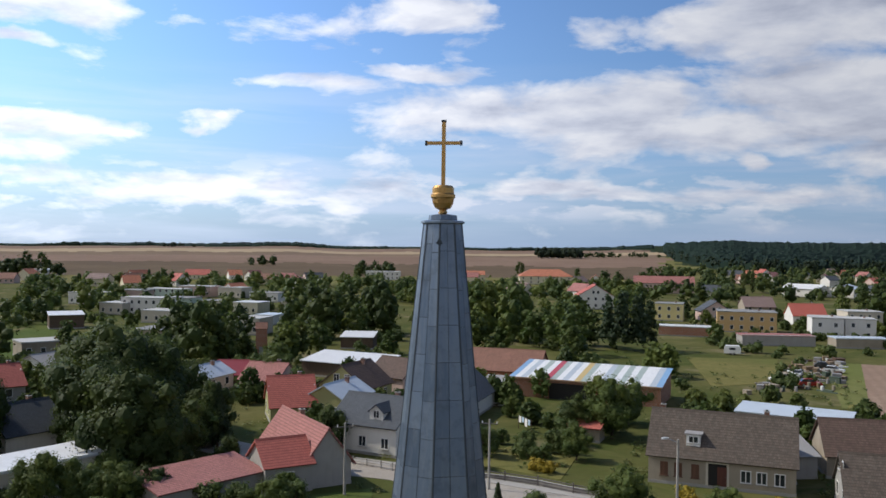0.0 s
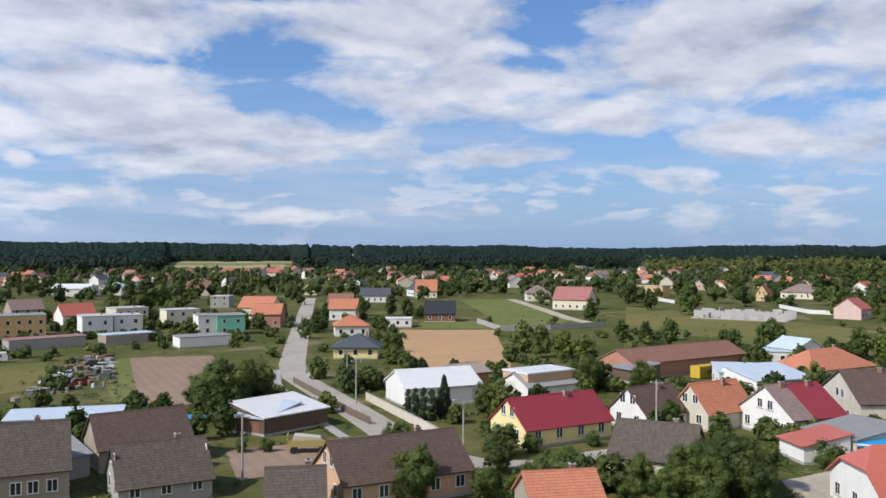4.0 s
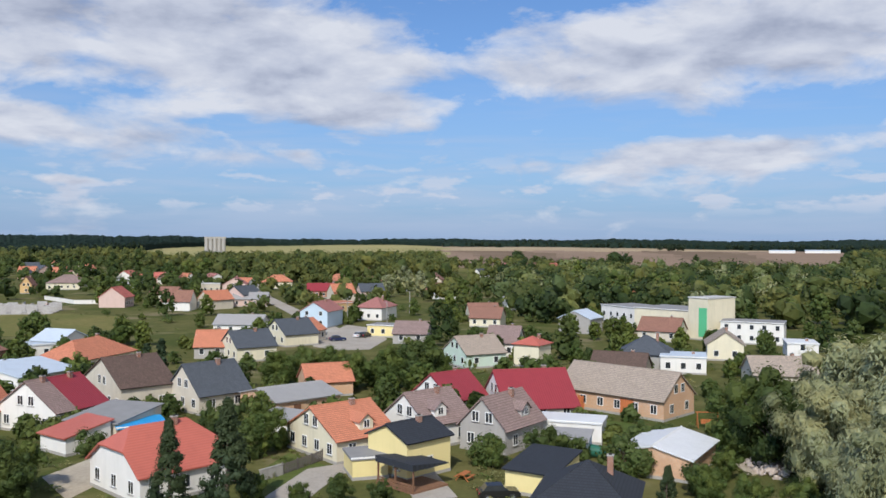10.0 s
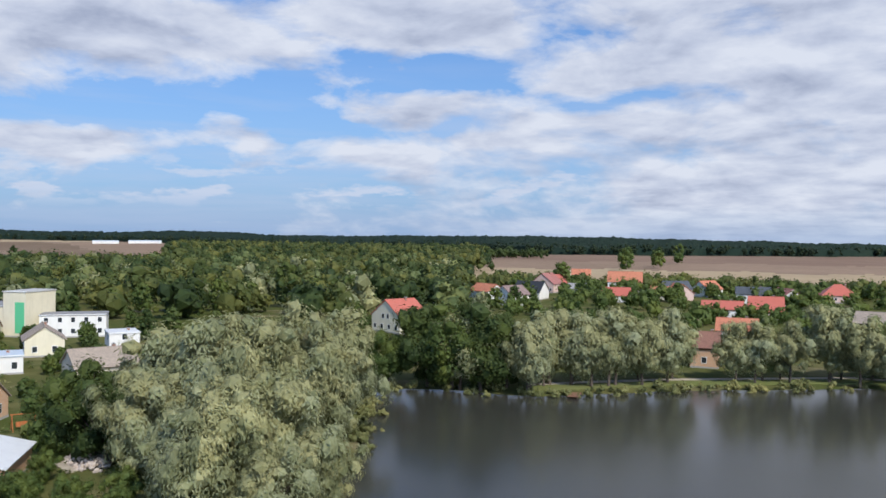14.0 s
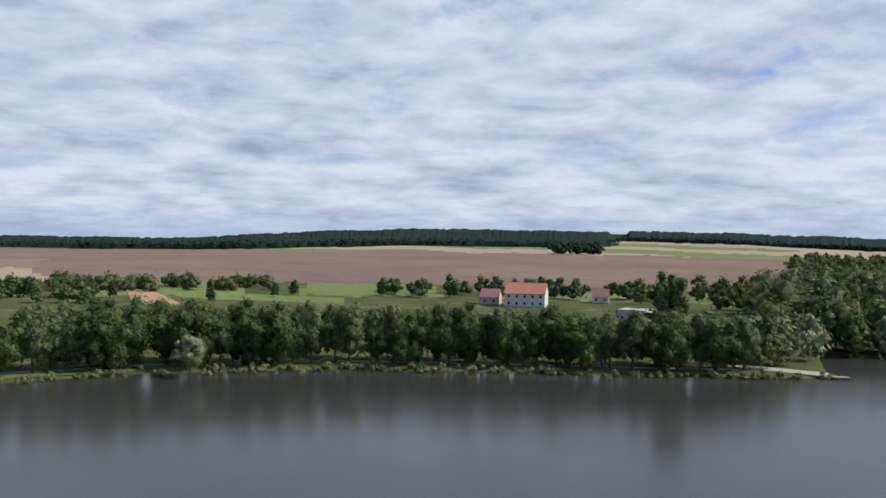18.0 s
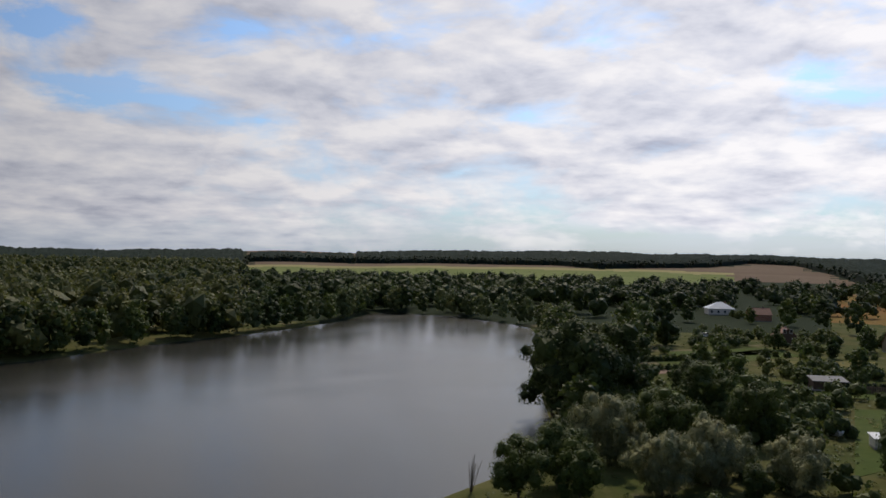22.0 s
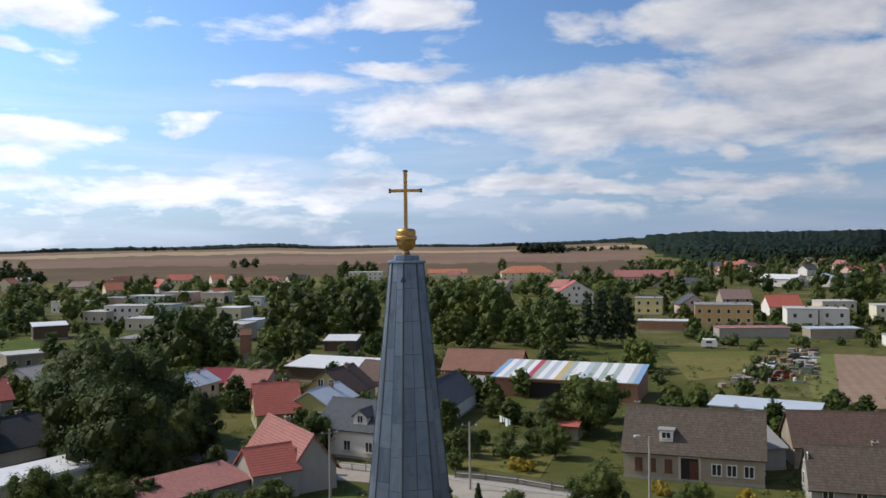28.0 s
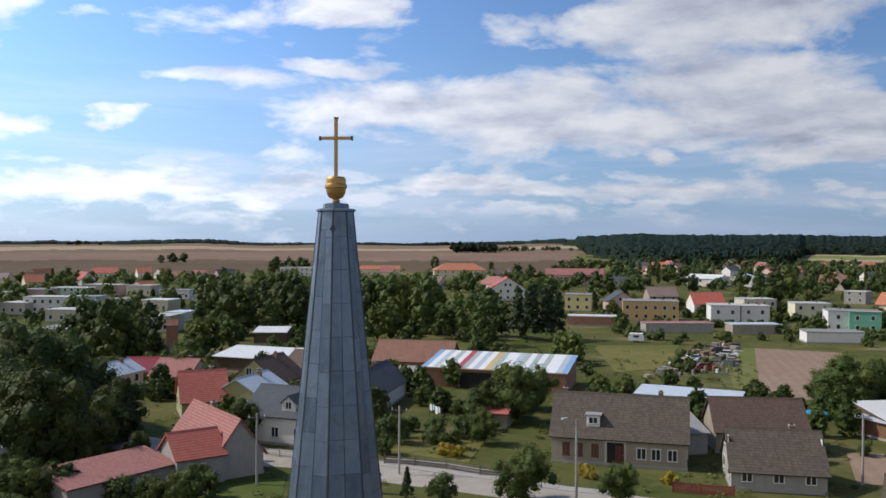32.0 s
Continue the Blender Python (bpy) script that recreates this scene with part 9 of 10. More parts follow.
grove("oak", "-3,293,7.7 -149,505,8.0 -51,229,8.1 171,134,8.9 167,125,8.3 163,116,8.0 163,110,7.4 313,163,12.2 215,91,7.8 225,91,6.2 218,69,7.4 214,63,6.5 155,201,6.6 180,227,6.6 378,334,11.6 395,335,11.2 392,320,11.6 372,342,10.6 407,388,8.1 434,274,9.9 417,248,10.9 425,239,10.9 505,248,12.3 514,238,12.3 347,118,10.9 369,116,11.4 193,355,17.6 194,338,11.7 214,68,7.9 298,66,7.9", 0.78, L_OAK, "far broadleaf trees standing among houses")
grove("oak", "223,122,6.8 218,103,5.2 225,93,8.4 383,115,9.0 478,124,14.4 510,122,16.0 511,112,17.0 548,105,16.4 638,105,16.9 640,88,16.9 593,66,17.6 553,47,16.4 486,29,12.8 359,-26,11.7 344,-31,9.0 304,-18,8.0 443,-94,17.2 363,-68,9.4 400,-95,12.9 365,-101,14.1 350,-105,14.2 367,-120,14.1 369,-143,11.8 223,-51,5.1 336,78,10.1 329,169,14.5 471,216,12.7 540,195,12.7 264,-110,7.4 258,-119,9.2", 0.78, L_OAK, "far broadleaf trees standing among houses")
grove("oak", "263,-132,10.6 247,-138,11.1 251,-153,12.6 246,-162,10.6 227,-174,13.1 221,-184,14.1 229,-46,7.1 285,-72,18.2 309,-98,16.4 170,-145,8.0 246,-337,15.5 353,-564,20.7 369,-638,19.5 154,-149,9.0 153,-173,7.6 195,-227,9.0 376,-598,20.1 391,-671,17.3 415,-755,22.1 201,-429,6.2 168,-420,6.8 106,-429,5.8 91,-428,5.7 -175,-364,10.7 -158,-174,11.7 -202,-290,15.4 -218,-300,15.7 -191,-334,12.3 -223,-338,14.4 -963,-2038,15.6", 0.78, L_OAK, "far broadleaf trees standing among houses")
grove("oak", "-255,83,16.4 -227,70,16.4 -187,83,6.1 -399,213,13.2 -247,151,8.4 -195,117,7.3 -147,116,5.8 -271,136,6.9 -348,161,7.5 -103,179,15.6 -67,181,11.4 -120,306,14.0 -183,178,7.2 -142,225,15.7 -182,305,16.3 -208,157,8.5 -142,165,7.6 -138,155,6.6 -34,172,4.5 -125,200,12.4 -139,296,8.6 -81,196,8.4 -86,253,5.2 -159,523,10.6 -199,378,14.1", 0.78, L_OAK, "far broadleaf trees standing among houses")
grove("spruce", "46,221,15.5 50,220,17.0 54,220,15.5 48,215,16.6 52,216,15.7 56,218,14.6 46,219,13.8 -173,539,9.2 168,46,7.9 172,50,6.3", 0.4, L_SPRUCE, "far dark spruces standing among houses")
grove("bush", "15,127,3.4 52,142,1.9 58,146,3.0 -218,64,1.3 -218,66,1.3 -218,68,1.3 -219,70,1.3 -219,71,1.3 -219,73,1.4 -220,75,1.4 -220,77,1.4 -220,79,1.4 -221,81,1.4 -221,83,1.4 -221,84,1.4 -222,86,1.4 -222,88,1.4 -201,65,1.0 -201,67,1.0 -202,69,1.0 -203,71,1.0 -203,73,1.0 -204,75,1.0 -205,77,1.0 -206,79,1.0 -207,81,1.0 -207,83,1.0 -194,104,1.9 -194,106,1.9 -194,108,1.9", 1.15, L_BUSH, "far green bushes standing among houses")
grove("bush", "-193,111,1.9 -193,113,1.9 -193,116,1.9 -192,118,1.9 -192,120,1.9 -192,123,1.9 -191,125,1.9 -191,128,1.9 -191,131,2.0 -190,133,2.0 -190,136,2.0 -190,138,2.0 -189,141,2.0 -231,114,1.2 -230,117,1.2 -229,121,1.2 -229,125,1.2 -228,129,1.2 -227,133,1.2 -227,136,1.2 -226,140,1.2 -225,144,1.2 -224,148,1.2 -224,152,1.2 -223,157,1.2 -222,160,1.2 -221,165,1.2 33,176,4.7 25,122,3.1 65,127,2.7", 1.15, L_BUSH, "far green bushes standing among houses")
grove("bush", "73,287,4.8 103,238,4.1 35,222,3.0 37,157,2.3 44,144,2.4 47,138,2.6 67,124,2.2 69,122,1.9 57,119,1.5 -25,145,1.9 -9,164,2.7 95,88,2.8 215,99,5.3 109,138,4.3 102,120,4.6 107,120,4.2 134,143,3.8 133,137,3.1 92,79,2.0 156,126,3.9 132,226,5.7 119,16,1.6 154,-23,3.0 153,-11,3.0 239,-96,6.1 173,-21,2.3 122,-33,2.0 113,-42,1.8 -152,74,2.8 -150,80,2.2", 1.15, L_BUSH, "far green bushes standing among houses")
grove("bush", "-131,63,2.4 -179,94,3.3 -241,102,5.2 -171,124,4.0 -183,119,3.5 -434,357,4.9 -372,283,3.5 -323,288,3.2 -187,173,3.1 -155,90,2.1 -153,96,2.6 -151,102,3.3 -322,340,3.5 -327,406,4.7 -310,445,4.2 -424,348,5.0 -185,182,6.0 -180,145,3.5 -165,152,4.9 -138,126,2.9 -133,169,5.6", 1.15, L_BUSH, "far green bushes standing among houses")
grove("thuja", "-170,99,1.6 -170,100,1.6 -170,101,1.6 -170,103,1.6 -170,104,1.6 -170,105,1.6 -170,107,1.6 -170,108,1.6 -169,109,1.6 -169,111,1.6 -169,112,1.6 -169,113,1.6 -169,115,1.6 -169,116,1.6 -169,117,1.6 -168,119,1.6 -168,120,1.6 -168,121,1.6 -168,123,1.6 -168,124,1.6", 0.3, L_SPRUCE, "far thujas standing among houses")
grove("willow", "436,-3,14.3 393,-10,13.4 392,5,11.6 335,-86,10.8 179,-202,9.4 -128,-163,11.9 -140,-168,11.9 -126,-169,11.0 -167,-172,11.2 -179,-166,15.3", 0.8, L_WILLOW, "far silvery willows standing among houses")

def clear_of(x, y, margin):
    """True where no house, road, plot or water lies within the margin."""
    for hx, hy, a, b, top in FOOT:
        if math.hypot(x - hx, y - hy) < a * 0.5 + b * 0.55 + margin:
            return False
    for line, w in LINES:
        for (ax, ay), (bx, by) in zip(line, line[1:]):
            q = max(0, min(1, ((x - ax) * (bx - ax) + (y - ay) * (by - ay)) / ((bx - ax) ** 2 + (by - ay) ** 2)))
            if math.hypot(x - ax - q * (bx - ax), y - ay - q * (by - ay)) < w / 2 + margin:
                return False
    for poly in PLOTS:
        odd = False
        for (ax, ay), (bx, by) in zip(poly, poly[1:] + poly[:1]):
            if (ay > y) != (by > y) and x < (bx - ax) * (y - ay) / (by - ay) + ax:
                odd = not odd
        if odd:
            return False
    return lake_distance(np.array([x]), np.array([y]))[0] > 6


def free_spots(spots, margin):
    """Of the spots, those that stand on no plot, road or house."""
    keep = np.array([clear_of(x, y, margin) for x, y in zip(spots[0].tolist(), spots[1].tolist())])
    return tuple(v[keep] for v in spots)


def shore_row(i0, i1, step, kinds, h0, h1, off, seed, far=False):
    """Trees along the lake's edge between two of its corners, standing back from the water."""
    r, rows = random.Random(seed), {}
    pts = LAKE[i0:i1 + 1]
    for (ax, ay), (bx, by) in zip(pts, pts[1:]):
        n = max(1, int(math.hypot(bx - ax, by - ay) / step))
        nx, ny = -(by - ay), bx - ax
        q = math.hypot(nx, ny)
        nx, ny = nx / q, ny / q
        if lake_distance(np.array([(ax + bx) / 2 + nx * 3]), np.array([(ay + by) / 2 + ny * 3]))[0] < 0:
            nx, ny = -nx, -ny
        for k in range(n):
            f = (k + r.uniform(0.1, 0.9)) / n
            o = off * r.uniform(0.75, 1.6)
            kind = r.choice(kinds)
            nominal = {"oak": 11.0, "dark": 11.5, "alder": 13.0, "willow": 11.5, "bush": 2.6}[kind]
            x, y, h = ax + (bx - ax) * f + nx * o, ay + (by - ay) * f + ny * o, r.uniform(h0, h1)
            if far:
                rows.setdefault(kind, []).append("%.1f,%.1f,%.1f" % (x, y, h))
            else:
                tree(kind, x, y, h / nominal, group="trees along the lake")
    for kind, spots in rows.items():
        grove(kind, " ".join(spots), 0.72, {"oak": L_OAK, "dark": L_DARK, "alder": L_ALDER, "willow": L_WILLOW}[kind], "leafy trees along the far lake shore")




def shore_line(i0, i1, off):
    """A line beside the lake's edge between two of its corners, standing off by a distance."""
    pts = []
    for i in range(i0, i1 + 1):
        (ax, ay), (bx, by) = LAKE[i - 1], LAKE[i + 1]
        q = math.hypot(bx - ax, by - ay)
        nx, ny = -(by - ay) / q, (bx - ax) / q
        x, y = LAKE[i]
        if lake_distance(np.array([x + nx * 4]), np.array([y + ny * 4]))[0] < 0:
            nx, ny = -nx, -ny
        pts.append((x + nx * off, y + ny * off))
    return pts


ribbon("bank", SPORT, shore_line(5, 13, 5.2), 4.6, 0.05, "sunlit grassy bank along the lake", "bank")
ribbon("path", PATHSAND, shore_line(5, 13, 9.0), 1.7, 0.07, "trodden sandy path along the lake", "path")
shore_row(7, 13, 3.8, ["alder", "alder", "oak"], 11.5, 14.0, 5.5, 1)
shore_row(7, 14, 4.5, ["alder", "oak"], 11, 13.5, 11, 2, True)
shore_row(4, 7, 6.0, ["willow", "willow", "alder"], 9.5, 13, 6, 8)
shore_row(15, 17, 7.0, ["willow", "oak", "alder"], 10, 14, 3.5, 3, True)
shore_row(17, 19, 5.5, ["dark", "alder", "oak"], 12, 16, 3.5, 4, True)
shore_row(19, 23, 7.0, ["dark", "dark", "alder", "oak"], 11, 15, 3.5, 5, True)
shore_row(23, 26, 8.0, ["dark", "alder"], 10, 13, 3.5, 6, True)
shore_row(26, 29, 6.5, ["dark", "dark", "oak"], 10, 15, 3.5, 7, True)
canopy("lake_woods", sector(520, 217, 262, 232, 440, 21), 14, 13, 52, MIXED, "dense green woods on the far shore", size=0.95)
canopy("lake_woods", sector(260, 252, 286, 380, 620, 22), 13, 12, 40, L_DARK, "dark trees on the far end of the lake", size=0.8)
for k, (count, tone_of) in enumerate(((300, MIXED), (170, L_BELT), (110, L_ALDER), (50, L_WILLOW))):
    canopy("park_woods", sector(count, 97, 137, 270, 640, 23 + 40 * k), 11, 12.5, 40, tone_of, "broad green park woods behind the village", size=1.1)
canopy("park_woods", sector(450, 118, 139, 600, 1450, 24), 12, 13, 16, MIXED, "broad green park woods behind the village", size=1.5)
canopy("park_woods", sector(400, 118, 139, 600, 1450, 77), 12, 13, 16, L_BELT, "dark trees in the park woods behind the village", size=1.5)
canopy("village_trees", free_spots(sector(800, 14, 80, 400, 980, 25), 1.0), 8, 9, 16, L_DARK, "far village trees among the houses", size=1.3)
canopy("park_woods", sector(330, 77, 93, 520, 800, 35), 14, 13, 32, MIXED, "green woods behind the village roofs", size=1.3)
canopy("village_trees", free_spots(sector(330, 76, 104, 300, 900, 26), 1.0), 8, 10, 22, MIXED, "far village trees among the houses", size=1.3)
canopy("village_trees", sector(230, 335, 374, 300, 560, 27), 7, 7, 30, L_OAK, "garden trees among the cube houses", size=0.95)
canopy("village_trees", sector(170, 300, 335, 690, 790, 28), 9, 9, 22, L_DARK, "hedgerow trees beyond the golden field", size=1.3)
canopy("village_trees", sector(100, 140, 175, 330, 440, 29), 7, 7, 30, L_OAK, "garden trees behind the lakeside houses", size=0.95)
canopy("hedgerow", sector(70, 190, 222, 392, 440, 30), 8, 8, 26, L_DARK, "hedges and trees along the field edge", size=0.6)
canopy("garden_shrubs", free_spots(sector(330, 278, 300, 110, 330, 31), 0.5), 3.2, 4, 24, L_BUSH, "low garden shrubs between the allotments", size=0.5)
canopy("garden_shrubs", free_spots(sector(160, 296, 330, 85, 230, 32), 0.5), 3.2, 4, 24, L_BUSH, "low shrubs on the rough slope", size=0.5)
canopy("garden_shrubs", free_spots(sector(260, 334, 400, 120, 330, 33), 0.5), 2.4, 3.2, 20, L_BUSH, "low shrubs in the yards and gardens", size=0.5)
canopy("garden_shrubs", free_spots(sector(260, 40, 125, 120, 330, 34), 0.5), 2.4, 3.0, 20, L_BUSH, "low shrubs in the yards and gardens", size=0.5)
canopy("hedgerow", sector(150, 138, 186, 425, 475, 38), 6, 9, 26, MIXED, "green hedge belt behind the lakeside houses", size=0.9)
canopy("village_trees", free_spots(sector(80, 138, 166, 235, 340, 39), 1.5), 6, 6, 36, L_OAK, "garden trees among the lakeside houses", size=0.7)
L_REED = foliage("reed", (0.16, 0.180, 0.060), (0.27, 0.265, 0.110))
rx_, ry_ = [], []
rd = random.Random(8)
for (ax, ay), (bx, by) in zip(LAKE[1:14], LAKE[2:15]):
    n = int(math.hypot(bx - ax, by - ay) / 0.9)
    for k in range(n):
        f = rd.random()
        rx_.append(ax + (bx - ax) * f + rd.gauss(0, 1.1))
        ry_.append(ay + (by - ay) * f + rd.gauss(0, 1.1))
canopy("reeds", (np.array(rx_), np.array(ry_), np.random.default_rng(6).uniform(0.6, 1.2, len(rx_))), 1.3, 1.5, 10, L_REED, "reeds and sedge at the water's edge", size=0.22, category="reeds")


# small far houses that fill the outer village
FAR_ROOFS = [R_orange, R_rust, R_pinkred, R_mauve, R_slate, R_red, R_orange]
FAR_WALLS = [W_cream, W_white, W_beige, W_pink, W_white]
fh = random.Random(12)
for az0, az1, r0, r1, n in ((18, 72, 470, 900, 52), (72, 108, 330, 640, 34), (335, 372, 420, 640, 16), (138, 160, 320, 420, 7), (20, 70, 640, 960, 48)):
    for k in range(n):
        az, r = radians(fh.uniform(az0, az1)), fh.uniform(r0, r1)
        house(r * math.sin(az), r * math.cos(az), fh.uniform(0, 360), fh.uniform(9, 13), fh.uniform(8, 10), fh.uniform(2.8, 4.6), fh.uniform(2.6, 3.8), fh.choice(FAR_WALLS), fh.choice(FAR_ROOFS), "small distant village house with tiled roof",
              group="distant houses", plinth=False, wins="f1:-2.5,0,2.5" if r < 560 else "")

# ---------- trees and bushes that fill the gaps between the houses ----------
fr = random.Random(44)
joined = {"oak": [], "dark": [], "bush": []}
for hx, hy, a, b, top in list(FOOT):
    rr0 = math.hypot(hx, hy)
    if rr0 < 70 or rr0 > 520:
        continue
    ux, uy = hx / rr0, hy / rr0
    for k in range(7 if rr0 < 330 else 3):
        side, away = fr.uniform(-1, 1) * (a + 7), b + fr.uniform(2.0, 14.0)
        x, y = hx + ux * away - uy * side, hy + uy * away + ux * side
        az = math.degrees(math.atan2(x, y)) % 360
        if 135 < az < 285:
            continue
        h = min(fr.uniform(3.0, 7.5), top * 0.95)
        if 30 < az < 41 and 80 < math.hypot(x, y) < 118:
            continue
        if not clear_of(x, y, h * 0.28):
            continue
        kind = fr.choice(["oak", "dark", "bush", "oak"]) if h > 3.6 else "bush"
        if math.hypot(x, y) < 112:
            scale = h / {"oak": 11.0, "dark": 11.5, "bush": 2.6}[kind]
            tree(kind, x, y, min(scale, 1.5) if kind == "bush" else scale, group="garden trees")
        else:
            joined[kind].append("%.1f,%.1f,%.1f" % (x, y, h if kind != "bush" else min(h, 3.2)))
grove("oak", " ".join(joined["oak"]), 0.8, L_OAK, "leafy garden trees between the village houses", leaf=0.5)
grove("dark", " ".join(joined["dark"]), 0.75, L_DARK, "dark garden trees between the village houses", leaf=0.5)
grove("bush", " ".join(joined["bush"]), 1.1, L_BUSH, "green bushes and hedges between the village houses", leaf=0.5)
# thick growth below the mast
for k in range(70):
    az, r = radians(fr.uniform(292, 345)), fr.uniform(66, 150)
    if 303 < math.degrees(az) < 321 and 94 < r < 134:
        continue
    x, y = r * math.sin(az), r * math.cos(az)
    if clear_of(x, y, 1.5):
        kind = fr.choice(["oak", "dark", "bush", "bush", "dark"])
        tree(kind, x, y, fr.uniform(0.8, 1.7) if kind == "bush" else fr.uniform(0.28, 0.55), group="garden trees")



def weeds(n, az0, az1, r0, r1, mat, label, seed):
    """Rough grass, weeds and low plants on the open ground."""
    x, y, k = sector(n, az0, az1, r0, r1, seed)
    ok = np.ones(len(x), bool)
    for hx, hy, a, b, top in FOOT:
        ok &= np.hypot(x - hx, y - hy) > (a + b) * 0.5 + 0.6
    for line, w in LINES:
        for (ax, ay), (bx, by) in zip(line, line[1:]):
            q = np.clip(((x - ax) * (bx - ax) + (y - ay) * (by - ay)) / ((bx - ax) ** 2 + (by - ay) ** 2), 0, 1)
            ok &= np.hypot(x - ax - q * (bx - ax), y - ay - q * (by - ay)) > w / 2 + 0.5
    for poly in BARE:
        odd = np.zeros(len(x), bool)
        for (ax, ay), (bx, by) in zip(poly, poly[1:] + poly[:1]):
            odd ^= ((ay > y) != (by > y)) & (x < (bx - ax) * (y - ay) / (by - ay + 1e-12) + ax)
        ok &= ~odd
    patch = np.sin(x * 0.21 + seed) * np.sin(y * 0.17 + 2 * seed) + 0.5 * np.sin(x * 0.6) * np.sin(y * 0.7)
    ok &= patch > -0.25
    x, y, k = x[ok], y[ok], k[ok]
    c = np.stack([x, y, land(x, y) + 0.12], 1)
    v = leaf_cloud(c, k * 0.85, 15, 0.24, up=0.8, seed=seed, inner=0.1)
    low_ = np.repeat(c[:, 2], 60)
    v[:, 2] = low_ + np.abs(v[:, 2] - low_) * 0.7
    return tagged(new("weeds", quads_mesh("weeds", v, mat)), label, "weeds", kind="stuff")


weeds(4200, -85, 130, 70, 190, L_BUSH, "patches of green weeds and low plants", 51)
weeds(2200, -85, 130, 70, 190, L_REED, "patches of dry yellowing grass", 52)
weeds(1500, -85, 100, 190, 340, L_BUSH, "patches of green weeds and low plants", 53)

# flowering shrubs in front gardens
tree("flower", 26.7, 90.8, 0.9)
tree("flower", 27.1, 89.5, 0.8)
tree("flower", 34.8, 86.5, 0.9)
tree("flower", 12.7, 100.6, 1.1)
tree("flower", 13.8, 99.9, 1.0)
tree("flower", 3.5, 107.7, 0.8)
tree("flower", 131.1, 38.8, 0.9)

# ---------- fences, poles, vehicles and clutter ----------
FENCE = wood("fence", (0.20, 0.15, 0.11))
METALFENCE = simple("fence_metal", (0.16, 0.14, 0.13), 0.6, 0.3, 0.3)
TYRE = simple("rubber_tyre", (0.02, 0.02, 0.02), 0.9, 0, 0.2)
TAILRED = simple("tail_lamp", (0.45, 0.02, 0.02), 0.3, 0, 0.1)
LAMPGLASS = simple("headlamp_glass", (0.7, 0.7, 0.68), 0.15, 0, 0.05)


def fence(line, height, mat, label, post=2.4, slat=0.0, rails=2, name="fence"):
    """Posts and rails along a line; with slat a row of upright boards."""
    f = thing(name, line[0][0], line[0][1], 0, 0, label, "fence")
    ox, oy = line[0]
    for (ax, ay), (bx, by) in zip(line, line[1:]):
        d = math.hypot(bx - ax, by - ay)
        ang = math.degrees(math.atan2(by - ay, bx - ax))
        n = max(1, round(d / post))
        base = pose(ax - ox, ay - oy, 0, 0, 0, ang)
        pm = shared(("post", height, mat.name), lambda: Geo().box(-0.06, 0.06, -0.06, 0.06, -0.2, height + 0.1).mesh("post", mat))
        for k in range(n + 1):
            part("post", pm, None, f, m=base @ pose(d * k / n, 0, 0))
        for k in range(rails):
            z = height * (0.25 + 0.6 * k / max(1, rails - 1))
            part("rail", Geo().box(0, d, -0.03, 0.03, z - 0.05, z + 0.05), mat, f, m=base)
        if slat:
            sm = shared(("slat", height, slat, mat.name), lambda: Geo().prism([(-slat / 2, 0.08), (slat / 2, 0.08), (slat / 2, height - 0.06), (0, height), (-slat / 2, height - 0.06)], 1, -0.06, -0.032).mesh("slat", mat))
            m = max(1, int(d / (slat * 1.35)))
            for k in range(m):
                part("slat", sm, None, f, m=base @ pose((k + 0.5) * d / m, 0, 0))
    return f


def wall_line(line, height, mat, label, thick=0.22, cap=True):
    w = thing("garden_wall", line[0][0], line[0][1], 0, 0, label, "wall")
    ox, oy = line[0]
    for (ax, ay), (bx, by) in zip(line, line[1:]):
        d = math.hypot(bx - ax, by - ay)
        base = pose(ax - ox, ay - oy, 0, 0, 0, math.degrees(math.atan2(by - ay, bx - ax)))
        part("wall_panel", Geo().box(0.02, d - 0.02, -thick / 2, thick / 2, -0.2, height), mat, w, m=base)
        if cap:
            part("coping", Geo().box(0, d, -thick / 2 - 0.04, thick / 2 + 0.04, height, height + 0.07), CONCRETE, w, m=base)
    return w


def pole(x, y, h, label, lamp=0.0, name="utility_pole"):
    p = thing(name, x, y, 0, (x * 13 + y * 7) % 360, label, "pole")
    part("shaft", Geo().tube((0, 0, -0.3), (0, 0, h), 0.15, 0.10, 8), CONCRETE, p)
    if lamp:
        a = part("lamp_arm", Geo().tube((0, 0, h - 0.3), (lamp, 0, h + 0.2), 0.035, 0.03, 6), GALV, p)
        part("lamp_head", Geo().box(lamp - 0.1, lamp + 0.55, -0.13, 0.13, h + 0.14, h + 0.28), AERIAL, a)
    else:
        c = part("cross_arm", Geo().box(-0.9, 0.9, -0.05, 0.05, h - 0.5, h - 0.4), METALFENCE, p)
        for u in (-0.8, 0, 0.8):
            part("insulator", Geo().tube((u, 0, h - 0.4), (u, 0, h - 0.18), 0.05, 0.04, 6), WHITE, c)
    return p


def wire(points, sag, label):
    """A hanging cable between pole tops."""
    g = Geo()
    for p, q in zip(points, points[1:]):
        prev = Vector(p)
        for k in range(1, 7):
            f = k / 6
            now = Vector(p).lerp(Vector(q), f) - Vector((0, 0, sag * 4 * f * (1 - f)))
            g.tube(prev, now, 0.018, 0.018, 3)
            prev = now
    return tagged(new("overhead_wire", g.mesh("overhead_wire", TYRE, fix=False)), label, "wire")


def car(x, y, turn, col, label):
    c = thing("car", x, y, 0, turn, label, "car")
    body = simple("car_paint_" + col[0], col[1], 0.25, 0.2, 0.05)
